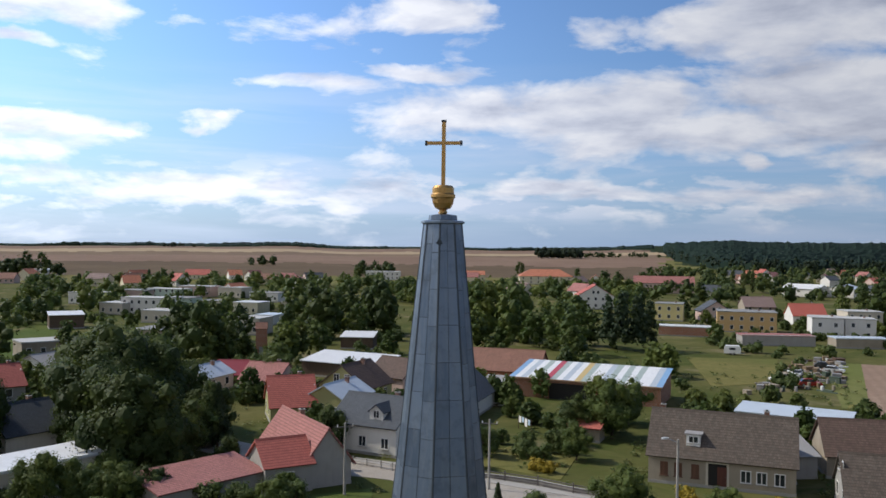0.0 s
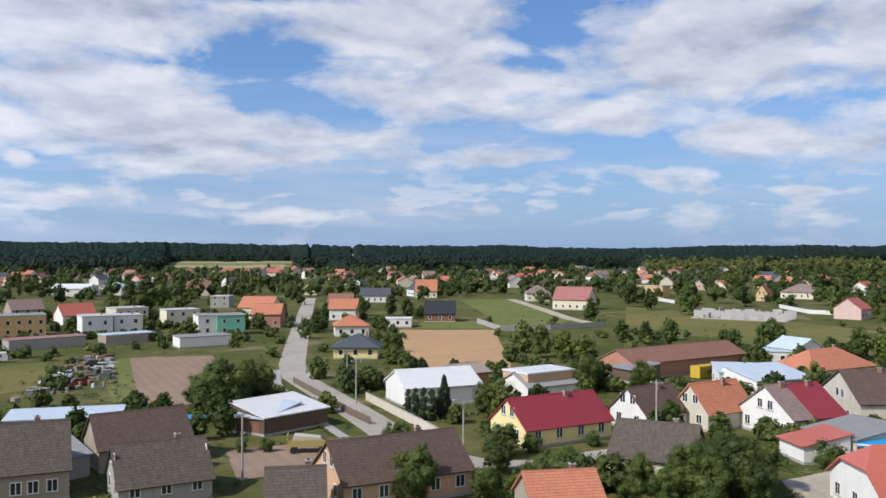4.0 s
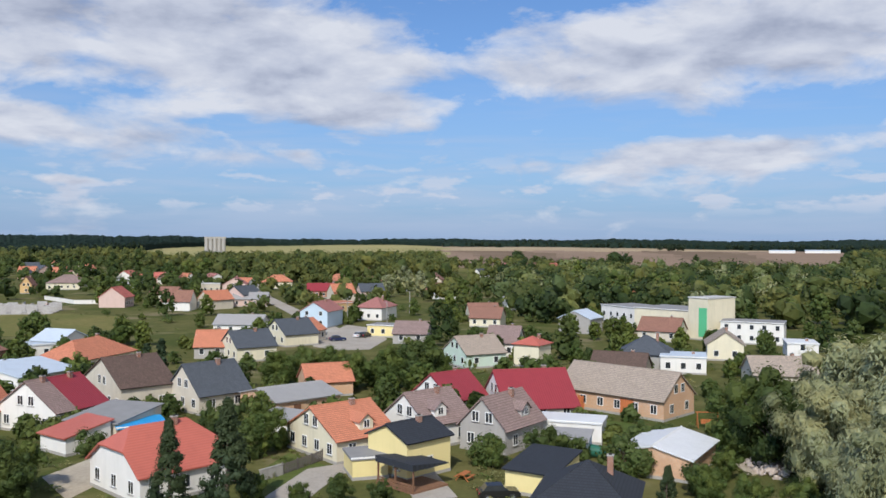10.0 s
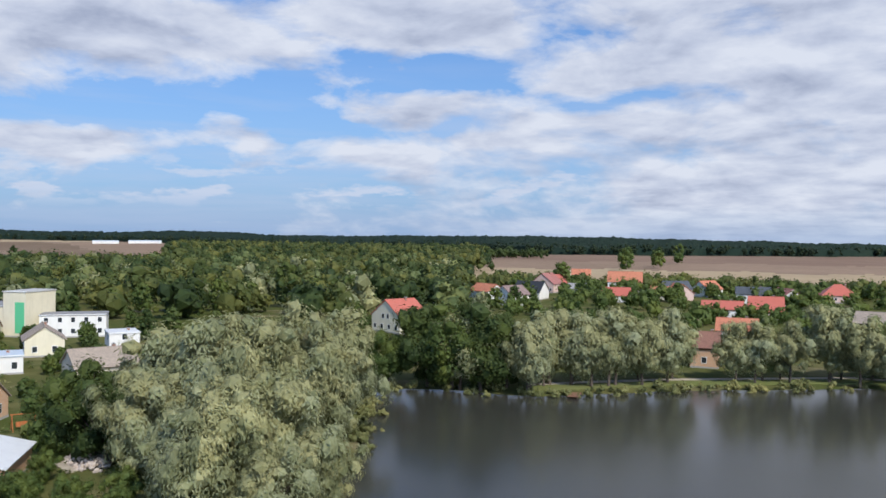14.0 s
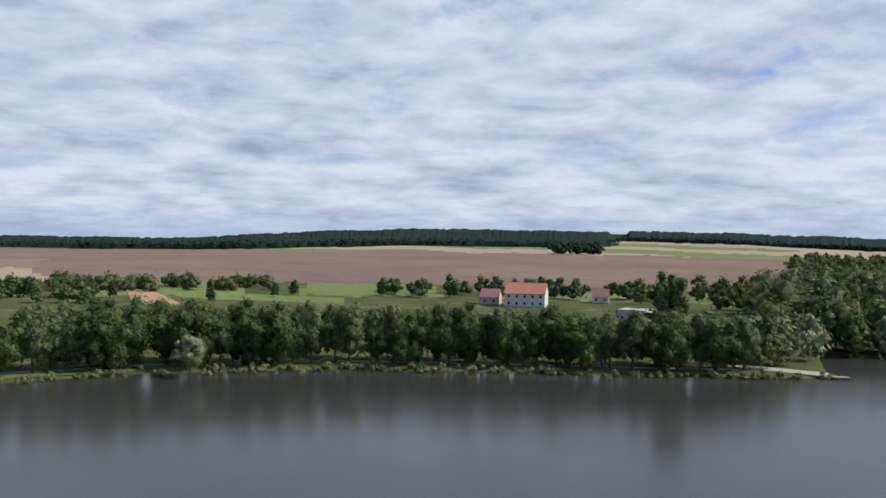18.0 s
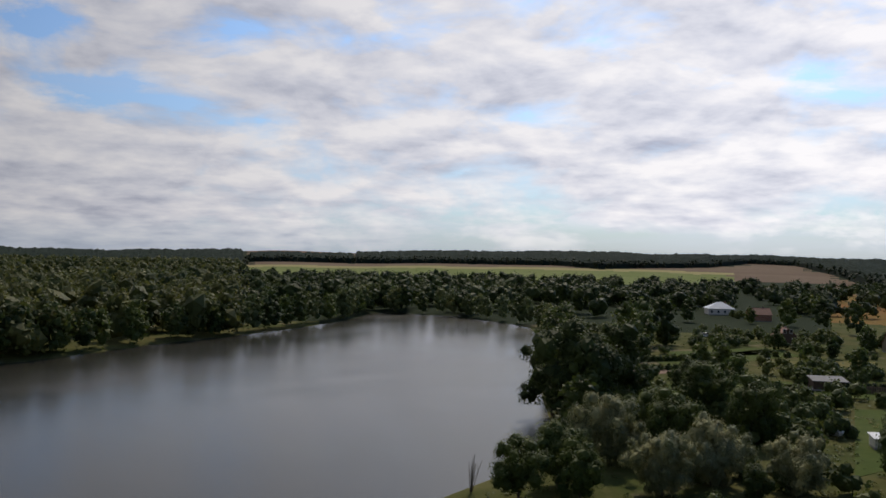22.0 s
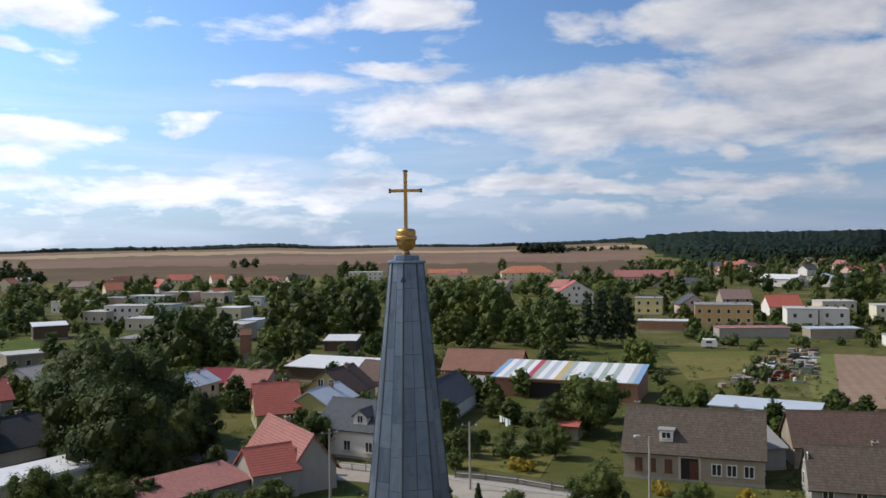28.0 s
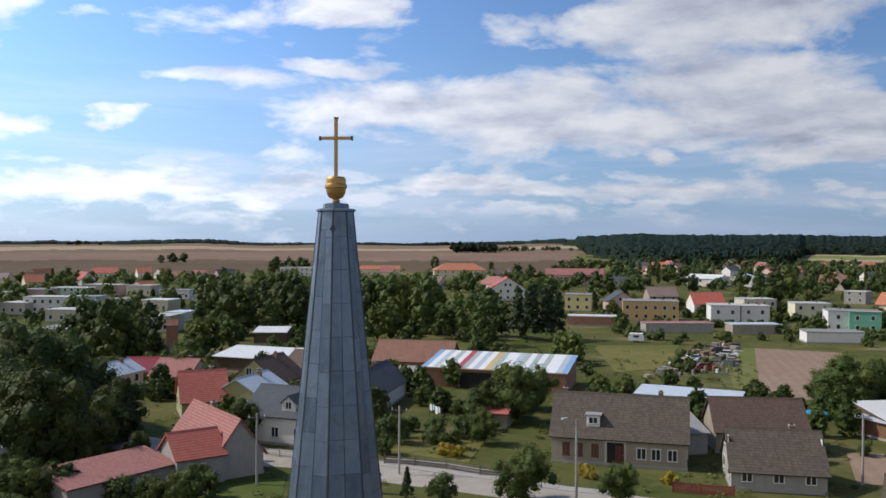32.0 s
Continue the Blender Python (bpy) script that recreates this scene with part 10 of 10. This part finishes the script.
    part("body", Geo().prism([(-2.1, 0.28), (2.1, 0.28), (2.15, 0.62), (1.95, 0.86), (0.95, 0.95), (-1.85, 0.98), (-2.12, 0.7)], 1, -0.84, 0.84), body, c)
    cab = part("cabin", Geo().prism([(-1.75, 0.96), (0.95, 0.94), (0.35, 1.42), (-1.3, 1.45)], 1, -0.72, 0.72), GLASS, c)
    part("roof", Geo().box(-1.3, 0.36, -0.70, 0.70, 1.42, 1.47), body, cab)
    for u in (-1.3, 1.3):
        for v in (-0.84, 0.84):
            wh = part("wheel", Geo().tube((u, v - 0.1, 0.31), (u, v + 0.1, 0.31), 0.31, 0.31, 14), TYRE, c)
            part("rim", Geo().tube((u, v * 1.13, 0.31), (u, v * 1.135, 0.31), 0.19, 0.17, 10), GALV, wh)
    for v in (-0.6, 0.6):
        part("headlight", Geo().box(2.04, 2.14, v - 0.16, v + 0.16, 0.6, 0.72), LAMPGLASS, c)
        part("tail_light", Geo().box(-2.14, -2.06, v - 0.12, v + 0.12, 0.66, 0.84), TAILRED, c)
    return c


# --- placed details
fence([(5.2, 97.6), (8.6, 96.3), (12.0, 94.5), (15.4, 91.8), (18.5, 90.1)], 1.1, METALFENCE, "dark metal fence with pale posts along the street", slat=0.0, rails=3, post=3)
fence([(34.0, 83.5), (36.5, 82.5), (39.6, 81.4)], 1.1, simple('red_paint', (0.30, 0.06, 0.05), 0.6, 0, 0.2), "red painted wooden gate and fence", slat=0.12)
fence([(-8.7, 103.2), (-5.3, 101.3), (-2.6, 99.4)], 0.9, CONCRETE, "low pale fence before the white house", rails=2, post=2)
fence([(93.3, 115.6), (88.3, 104.1), (85.5, 96.4)], 1.2, FENCE, "dark board fence beside the road", slat=0.14)
fence([(102.2, 136.9), (97.5, 125.6), (93.3, 115.6)], 1.2, FENCE, "dark board fence beside the road", slat=0.14)
wall_line([(99.2, 112.5), (93.2, 98.9), (87.5, 86.1), (83.5, 78.1)], 1.3, W_beige, "long pale concrete wall beside the road")
fence([(95.9, 13.4), (100.1, 10.6), (104.0, 8.5)], 1.3, METALFENCE, "grey panel fence by the lane", slat=0.2)
wall_line([(93.4, 15.5), (95.9, 13.4)], 1.2, W_grey, "grey masonry garden wall")
wall_line([(125.5, 17.2), (112.7, 12.2)], 1.6, W_white, "white garden wall behind the house")
wall_line([(229.6, 199.5), (212.2, 175.0), (226.3, 165.5), (248.5, 159.4)], 1.6, CONCRETE, "pale concrete panel wall round the sports ground")
wall_line([(394.8, 222.6), (376.3, 201.6)], 1.6, W_white, "pale boundary wall")
wall_line([(380.2, 152.9), (353.5, 130.5), (355.0, 111.6)], 1.6, W_white, "long pale boundary wall")
fence([(-85.5, 145.3), (-79.9, 146.6), (-74.6, 150.9)], 1.0, METALFENCE, "thin wire fence in the garden", rails=3)
fence([(-170.3, 99.5), (-166.7, 105.8), (-165.8, 115.6), (-166.9, 125.6)], 1.6, FENCE, "row of dark pointed fence boards", slat=0.3)
pole(6.6, 93.1, 7.5, "grey concrete utility pole by the street", 0)
pole(-8.5, 90.7, 7.5, "grey concrete utility pole by the street", 0)
pole(23.5, 82.1, 8, "tall grey street lamp post", 1.2, name="street_lamp")
pole(95.5, 110.9, 7.5, "grey concrete utility pole beside the garden", 0)
pole(104.0, 123.1, 7.5, "grey concrete utility pole beside the garden", 0)
pole(55.1, 84.1, 7.5, "grey concrete utility pole by the yard", 0)
pole(100.4, 57.6, 9, "pale concrete utility pole by the lane", 0)
pole(84.5, 77.0, 6, "pale street lamp beside the lane", 1.0, name="street_lamp")
pole(303.2, -3.7, 8, "pale street lamp on the square", 1.2, name="street_lamp")
pole(270.6, 16.3, 8, "pale street lamp on the square", 1.2, name="street_lamp")
pole(246.3, 3.6, 8, "pale street lamp on the square", 1.2, name="street_lamp")
pole(36.2, -181.7, 7, "slim pole among lakeside trees", 0)
car(223.1, 16.1, 70, ('navy', (0.02, 0.03, 0.08)), "dark blue van parked on the square")
car(236.1, 21.4, 20, ('white', (0.7, 0.7, 0.7)), "white car parked on the square")
car(231.4, 10.7, 30, ('white', (0.7, 0.7, 0.7)), "white car parked by the kiosk")
car(231.5, 9.2, 30, ('black', (0.02, 0.02, 0.02)), "black car parked by the kiosk")
car(86.3, -9.6, 85, ('black', (0.02, 0.02, 0.02)), "black car parked beside the garage")
car(-9.5, 120.4, 30, ('white', (0.7, 0.7, 0.7)), "white car parked in a yard")
car(87.0, 189.0, 20, ('dark', (0.05, 0.05, 0.05)), "dark old car in the scrap yard")
car(85.9, 182.3, 35, ('white', (0.7, 0.7, 0.7)), "white old car in the scrap yard")
car(72.7, 164.1, 10, ('red', (0.35, 0.04, 0.03)), "red old car in the scrap yard")
car(75.4, 176.0, 120, ('white', (0.7, 0.7, 0.7)), "white old van in the scrap yard")
car(-34.2, 125.0, 20, ('silver', (0.5, 0.5, 0.5)), "silver car parked under trees")
car(-72.9, 86.3, 60, ('white', (0.7, 0.7, 0.7)), "white car parked among bushes")
car(-287.1, 116.2, 60, ('white', (0.7, 0.7, 0.7)), "white car parked by the allotments")

# scrap yard: heaps of timber, tanks and machine parts
sy = random.Random(8)
SCRAP = [simple("scrap_rust", (0.13, 0.075, 0.05), 0.85, 0.2, 0.5), simple("scrap_grey", (0.28, 0.27, 0.26), 0.8, 0, 0.4), simple("scrap_wood", (0.26, 0.18, 0.11), 0.9, 0, 0.5), WHITE, simple("scrap_green", (0.07, 0.10, 0.07), 0.8, 0, 0.4), simple("scrap_tan", (0.32, 0.27, 0.20), 0.9, 0, 0.4)]
sa, sb_ = Vector(((66.1, 155.3))), Vector(((92.4, 202.6)))
for k in range(110):
    f, w = sy.random(), sy.uniform(-1, 1)
    x, y = sa.x + (sb_.x - sa.x) * f + w * 9 * (1.1 - f * 0.5), sa.y + (sb_.y - sa.y) * f + w * 2
    name, lab = sy.choice((("scrap_box", "weathered box lying in the scrap yard"), ("scrap_beam", "long rusty beam in the scrap yard"), ("scrap_drum", "old steel drum in the scrap yard")))
    mt = sy.choice(SCRAP)
    if name == "scrap_drum":
        g = Geo().lathe([(0.28, 0), (0.30, 0.03), (0.29, 0.3), (0.30, 0.45), (0.29, 0.6), (0.30, 0.87), (0.26, 0.9)], 12)
    elif name == "scrap_beam":
        g = Geo().box(-sy.uniform(1, 2.2), sy.uniform(1, 2.2), -0.15, 0.15, 0, 0.25).box(-0.8, 0.9, -0.12, 0.5, 0.25, 0.45)
    else:
        a, b, c = sy.uniform(0.4, 1.3), sy.uniform(0.4, 1.0), sy.uniform(0.4, 1.3)
        g = Geo().box(-a, a, -b, b, 0, c).box(-a - 0.05, a + 0.05, -b - 0.05, b + 0.05, c, c + 0.08)
    ob = tagged(new(name, g.mesh(name, mt)), lab, "scrap", "scrap yard heap")
    ob.matrix_world = pose(x, y, 0, 0, 0, sy.uniform(0, 360))
caravan = thing("caravan", 74.6, 211.2, 0, 20, "small white caravan standing in the grass", "caravan")
part("body", Geo().prism([(-1.9, 0.45), (1.9, 0.45), (2.0, 1.3), (1.6, 2.3), (-1.6, 2.3), (-2.0, 1.3)], 1, -1.0, 1.0), WHITE, caravan)
part("window", Geo().box(-0.7, 0.7, -1.03, -0.99, 1.3, 1.85), GLASS, caravan)
for u in (-0.4, 0.4):
    part("wheel", Geo().tube((u, -1.0, 0.3), (u, -0.8, 0.3), 0.3, 0.3, 12), TYRE, caravan)
part("drawbar", Geo().box(1.9, 3.0, -0.06, 0.06, 0.4, 0.5), GALV, caravan)
pool = thing("pool_cover", 68.5, 116.6, 0, 25, "bright blue round garden pool with crumpled cover", "pool")
part("ring", Geo().lathe([(1.75, 0), (1.85, 0.1), (1.85, 0.9), (1.7, 1.0)], 20), R_blue, pool)
part("cover", Geo().lathe([(1.7, 0.95), (1.2, 1.12), (0.6, 1.05), (0.2, 1.3), (0.02, 1.32)], 16), R_blue, pool)
trailer = thing("hay_trailer", 68.6, 89.5, 0, 40, "old yellow farm trailer parked in the yard", "trailer")
YEL = simple("worn_yellow", (0.40, 0.32, 0.10), 0.7, 0, 0.4)
part("bed", Geo().box(-2.6, 2.6, -1.1, 1.1, 0.9, 1.1).box(-2.6, 2.6, -1.1, -1.02, 1.1, 1.7), YEL, trailer)
part("headboard", Geo().box(-2.6, -2.5, -1.1, 1.1, 1.1, 2.4), YEL, trailer)
for u in (-1.8, 1.8):
    for v in (-1.0, 1.0):
        part("wheel", Geo().tube((u, v - 0.12, 0.45), (u, v + 0.12, 0.45), 0.45, 0.45, 14), TYRE, trailer)
part("load", Geo().prism([(-2.2, 1.1), (2.2, 1.1), (1.6, 1.9), (0.2, 2.1), (-1.7, 2.3)], 1, -0.9, 0.9), simple("pale_load", (0.5, 0.46, 0.38), 0.9, 0, 0.4), trailer)
truck = thing("container", 163.7, 81.6, 0, 14, "yellow steel container beside the brick barn", "container")
part("box", Geo().box(-3.4, 3.4, -1.2, 1.2, 0.15, 2.5), simple("container_yellow", (0.55, 0.36, 0.04), 0.55, 0, 0.2), truck)
for k in range(16):
    part("rib", shared("rib", lambda: Geo().box(-0.06, 0.06, -1.25, -1.19, 0.25, 2.4).mesh("rib", simple("container_yellow", (0.55, 0.36, 0.04), 0.55))), None, truck, m=pose(-3.2 + k * 0.43, 0, 0))
gh = thing("greenhouse", -130.0, 73.8, 0, 60, "small arched white plastic greenhouse", "greenhouse")
part("tunnel", Geo().prism([(1.5 * math.cos(a * math.pi / 10), 1.7 * math.sin(a * math.pi / 10)) for a in range(11)], 0, -2, 2), simple("white_film", (0.72, 0.74, 0.74), 0.35, 0, 0.1), gh)
for k in range(5):
    part("hoop", Geo().prism([(1.54 * math.cos(a * math.pi / 10), 1.74 * math.sin(a * math.pi / 10)) for a in range(11)], 0, -2 + k * 0.98, -1.94 + k * 0.98), GALV, gh)
ruin = thing("building_shell", 311.7, 139.3, 0, 80, "roofless unfinished building shell of grey blocks", "building shell")
rr2 = random.Random(5)
for i in range(7):
    for j in range(4):
        if rr2.random() < 0.85:
            part("wall_stub", Geo().box(-16 + i * 5, -16 + i * 5 + 3.4, -8 + j * 5.2, -7.7 + j * 5.2, 0, rr2.uniform(2.2, 3.4)), W_block, ruin)
        if rr2.random() < 0.8:
            part("wall_stub", Geo().box(-16 + i * 5, -15.7 + i * 5, -7.7 + j * 5.2, -4.2 + j * 5.2, 0, rr2.uniform(2.0, 3.4)), W_pink if rr2.random() < 0.4 else W_block, ruin)
part("floor_slab", Geo().box(-17, 17, -9, 11, -0.2, 0.3), CONCRETE, ruin)
rub = thing("rubble_heap", 95.6, -41.4, 0, 0, "long heap of pale broken stones", "rubble")
for k in range(150):
    a, q = rr2.uniform(0, 6.28), math.sqrt(rr2.random())
    s = rr2.uniform(0.15, 0.4)
    x, y = q * 4.2 * math.cos(a), q * 2.0 * math.sin(a)
    part("stone", shared(("stone", k % 5), lambda: Geo().lathe([(0.5, -0.5), (0.95, -0.1), (0.8, 0.5), (0.3, 0.8)], 6).mesh("stone", simple("pale_stone", (0.5, 0.42, 0.36), 0.9, 0, 0.4))), None, rub, m=pose(x, y, 0.9 * (1 - q) + s * 0.4, k * 37 % 90, k * 53 % 90, k * 71 % 360) @ Matrix.Scale(s, 4))
ph = thing("play_house", 101.4, -47.3, 0, 120, "small dark garden cabin with red roof", "cabin")
part("wall", Geo().box(-1.5, 1.5, -1.1, 1.1, 0, 1.9), W_wood, ph)
gable_roof(ph, 3.0, 2.2, 1.9, 0.8, R_brightred, 0.3)
for u in (-0.7, 0.7):
    add_window(ph, pose(u, -1.1, 0.8), 0.6, 0.7, 1)
jet = thing("jetty", 83.7, -118.1, 0, 65, "small wooden landing stage at the lake", "jetty")
for k in range(14):
    part("plank", shared("plank", lambda: Geo().box(-0.13, 0.13, -0.9, 0.9, 0.05, 0.11).mesh("plank", W_brown)), None, jet, m=pose(-2.0 + k * 0.3, 0, -0.25))
for u in (-1.9, 1.9):
    for v in (-0.8, 0.8):
        part("pile", Geo().tube((u, v, -2.0), (u, v, 0.0), 0.08, 0.08, 6), W_wood, jet)
porch = thing("porch", 91.5, -0.9, 0, 139, "dark wooden porch with black roof beside the yellow house", "porch")
part("roof", Geo().prism([(-2.6, 2.4), (2.6, 2.4), (2.6, 2.5), (-2.6, 3.1), (-2.6, 2.9)], 0, -3.0, 3.0), R_black, porch)
for u in (-2.8, 0, 2.8):
    part("post", Geo().box(u - 0.08, u + 0.08, -2.4, -2.24, 0, 2.45), W_brown, porch)
part("deck", Geo().box(-3.0, 3.0, -2.5, 2.5, -0.1, 0.25), W_brown, porch)
part("railing", Geo().box(-2.9, 2.9, -2.45, -2.38, 0.75, 0.85).box(-2.9, 2.9, -2.45, -2.40, 0.3, 0.6), W_brown, porch)
tank = thing("tank", 101.8, -23.5, 0, 120, "long dark green steel tank on the ground", "tank")
part("barrel", Geo().tube((-2.2, 0, 0.8), (2.2, 0, 0.8), 0.75, 0.75, 18), simple("dark_green", (0.02, 0.12, 0.08), 0.5, 0, 0.2), tank)
for u in (-1.4, 1.4):
    part("saddle", Geo().box(u - 0.15, u + 0.15, -0.6, 0.6, 0, 0.3), CONCRETE, tank)
bench = thing("picnic_table", 93.2, -6.7, 0, 30, "orange wooden picnic table on the lawn", "table")
OR = wood("orange_stain", (0.42, 0.14, 0.04))
part("tabletop", Geo().box(-0.9, 0.9, -0.4, 0.4, 0.7, 0.76), OR, bench)
for v in (-0.75, 0.75):
    part("seat", Geo().box(-0.9, 0.9, v - 0.14, v + 0.14, 0.42, 0.47), OR, bench)
for u in (-0.7, 0.7):
    part("leg", Geo().prism([(-0.8, 0), (-0.7, 0), (-0.1, 0.7), (-0.22, 0.7)], 0, u - 0.05, u + 0.05).prism([(0.8, 0), (0.7, 0), (0.1, 0.7), (0.22, 0.7)], 0, u - 0.05, u + 0.05), OR, bench)
swing = thing("garden_swing", 118.0, -42.8, 0, 100, "orange wooden garden swing frame by the hedge", "swing")
for u in (-1.4, 1.4):
    part("leg", Geo().tube((u, -0.8, 0), (u, 0, 2.1), 0.06, 0.06, 6).tube((u, 0.8, 0), (u, 0, 2.1), 0.06, 0.06, 6), OR, swing)
part("beam", Geo().box(-1.6, 1.6, -0.07, 0.07, 2.05, 2.2), OR, swing)
part("seat", Geo().box(-0.9, 0.9, -0.25, 0.25, 0.5, 0.58).box(-0.9, 0.9, 0.2, 0.26, 0.58, 1.1), OR, swing)

# --- yards behind the street
lorry = thing("lorry", 9.7, 179.6, 0, 100, "white lorry with a green tarpaulin side parked by the barn", "lorry")
part("box_body", Geo().box(-2.6, 2.2, -1.15, 1.15, 0.95, 2.9), simple("lorry_green", (0.03, 0.13, 0.09), 0.6, 0, 0.2), lorry)
part("roof", Geo().box(-2.65, 2.25, -1.2, 1.2, 2.9, 3.0), WHITE, lorry)
cab = part("cab", Geo().prism([(2.3, 0.6), (3.9, 0.6), (3.9, 1.5), (3.5, 2.4), (2.3, 2.4)], 1, -1.05, 1.05), WHITE, lorry)
part("windscreen", Geo().prism([(3.86, 1.55), (3.92, 1.5), (3.56, 2.3), (3.5, 2.3)], 1, -0.9, 0.9), GLASS, cab)
for u in (-1.7, 3.1):
    for v in (-1.0, 1.0):
        part("wheel", Geo().tube((u, v - 0.13, 0.45), (u, v + 0.13, 0.45), 0.45, 0.45, 14), TYRE, lorry)
car(8.9, 169.0, 95, ("white", (0.7, 0.7, 0.7)), "white van parked beside the brick barn")
house(12.3, 152.6, 24.0, 5.6, 4.4, 2.0, 0.7, W_brick, R_grey, "small brick lean-to with a dark sheet roof", roofkind="shed", name="shed", category="shed")
house(21.3, 117.4, 24.0, 4.6, 3.0, 1.9, 0.7, W_dirty, R_red, "small lean-to with red tiles beside the old house", roofkind="shed", name="shed", category="shed")
yd = random.Random(21)
heap = thing("board_heap", 12.5, 140.4, 0, 20, "heap of pale boards and sheets lying in the grass", "timber heap")
for k in range(18):
    part("board", shared(("board", k % 3), lambda: Geo().box(-1.2, 1.2, -0.12, 0.12, 0, 0.05).mesh("board", (WHITE, CONCRETE, W_wood)[k % 3])), None, heap, m=pose(yd.uniform(-1.4, 1.4), yd.uniform(-0.9, 0.9), 0.08 + k * 0.045, yd.uniform(-9, 9), yd.uniform(-9, 9), yd.uniform(0, 180)))
wash = thing("washing_line", 13.7, 122.2, 0, 70, "washing line with white and pale blue laundry", "washing line")
for u in (-2.0, 2.0):
    part("post", Geo().tube((u, 0, -0.2), (u, 0, 1.9), 0.05, 0.04, 6), W_wood, wash)
part("line", Geo().tube((-2.0, 0, 1.85), (2.0, 0, 1.85), 0.012, 0.012, 4), WHITE, wash)
CLOTH = simple("pale_blue_cloth", (0.42, 0.55, 0.68), 0.9, 0, 0.15)
for k, u in enumerate((-1.5, -0.6, 0.35, 1.3)):
    w, h = (0.34, 0.30, 0.38, 0.28)[k], (0.9, 0.7, 1.1, 0.75)[k]
    part("cloth", Geo().prism([(u - w, 1.85), (u + w, 1.85), (u + w * 0.92, 1.85 - h), (u, 1.80 - h), (u - w * 0.95, 1.85 - h)], 1, -0.02, 0.02), (WHITE, CLOTH, WHITE, CLOTH)[k], wash)
for x, y, turn in ((18.0, 112.7, 30), (19.1, 113.3, 150)):
    chair = thing("garden_chair", x, y, 0, turn, "white plastic garden chair on the grass", "chair", "garden chairs")
    part("seat", Geo().box(-0.26, 0.26, -0.25, 0.25, 0.42, 0.46), WHITE, chair)
    part("backrest", Geo().box(-0.26, 0.26, 0.22, 0.27, 0.46, 0.95), WHITE, chair)
    for u in (-0.22, 0.22):
        part("armrest", Geo().box(u - 0.03, u + 0.03, -0.25, 0.25, 0.64, 0.67), WHITE, chair)
        for v in (-0.22, 0.22):
            part("leg", Geo().box(u - 0.025, u + 0.025, v - 0.025, v + 0.025, 0, 0.42), WHITE, chair)
sign = thing("road_sign", 19.7, 86.6, 0, 193, "yellow diamond road sign with a white rim on a grey post", "road sign")
part("post", Geo().tube((0, 0, -0.3), (0, 0, 2.9), 0.035, 0.035, 8), GALV, sign)
rim = part("rim", Geo().prism([(0, 1.95), (0.45, 2.4), (0, 2.85), (-0.45, 2.4)], 1, 0.04, 0.06), WHITE, sign)
part("face", Geo().prism([(0, 2.08), (0.32, 2.4), (0, 2.72), (-0.32, 2.4)], 1, 0.06, 0.07), simple("sign_yellow", (0.75, 0.42, 0.03), 0.4, 0, 0.1), rim)
wall_line([(5.4, 98.0), (8.8, 96.7), (12.2, 94.9), (15.6, 92.2), (18.7, 90.5)], 0.5, CONCRETE, "low pale concrete wall under the street fence")
# far farm halls beyond the stubble
for r, az, L in ((1730, 114.5, 46), (1745, 116.8, 60), (1700, 119.0, 34)):
    x, y = r * math.sin(radians(az)), r * math.cos(radians(az))
    hall = house(x, y, az, L, 16, 4.0, 1.6, W_white, R_pale, "long pale farm hall beyond the stubble field", name="hall", category="hall", plinth=False, over=0.2)
    hall.location.z = float(land(x, y))
for r, az, L in ((830, 312.0, 40), (835, 309.4, 26)):
    x, y = r * math.sin(radians(az)), r * math.cos(radians(az))
    tunnel = house(x, y, az, L, 9, 2.2, 0.9, W_white, R_white, "long white greenhouse tunnel at the forest edge", name="hall", category="hall", plinth=False, over=0.1)
    tunnel.location.z = float(land(x, y))
# bare bush leaning over the water below the church
bare_bush = thing("bare_bush", -98.5, 11.4, 0, 0, "leafless grey bush with thin twigs at the lake", "bush")
bb = random.Random(31)
for k in range(9):
    a, lean = bb.uniform(0, 6.28), bb.uniform(0.4, 1.3)
    p = Vector((0.15 * math.cos(a), 0.15 * math.sin(a), -0.1))
    q = Vector((lean * math.cos(a), lean * math.sin(a), bb.uniform(2.2, 4.4)))
    g = Geo().tube(p, q, 0.05, 0.018, 5)
    for j in range(4):
        m = p.lerp(q, 0.35 + 0.15 * j)
        g.tube(m, m + Vector((bb.uniform(-0.5, 0.5), bb.uniform(-0.5, 0.5), bb.uniform(0.5, 1.1))), 0.02, 0.008, 4)
    part("branch", g, BARK, bare_bush)
# curved timber jetty at the end of the sandy spit
pier = thing("jetty", -126.6, -150.0, 0, 0, "short curved timber landing stage at the sandy spit", "jetty")
for k in range(16):
    a = radians(-20 + k * 7)
    part("plank", shared("pier_plank", lambda: Geo().box(-0.28, 0.28, -0.8, 0.8, -0.05, 0.03).mesh("plank", wood("pale_planks", (0.42, 0.34, 0.24)))), None, pier, m=pose(4.5 * math.cos(a) - 4.5, 4.5 * math.sin(a), 0.0, 0, 0, math.degrees(a) + 90))
    if k % 5 == 0:
        part("pile", Geo().tube((4.5 * math.cos(a) - 4.5, 4.5 * math.sin(a), -2.0), (4.5 * math.cos(a) - 4.5, 4.5 * math.sin(a), -0.04), 0.09, 0.09, 6), W_wood, pier)
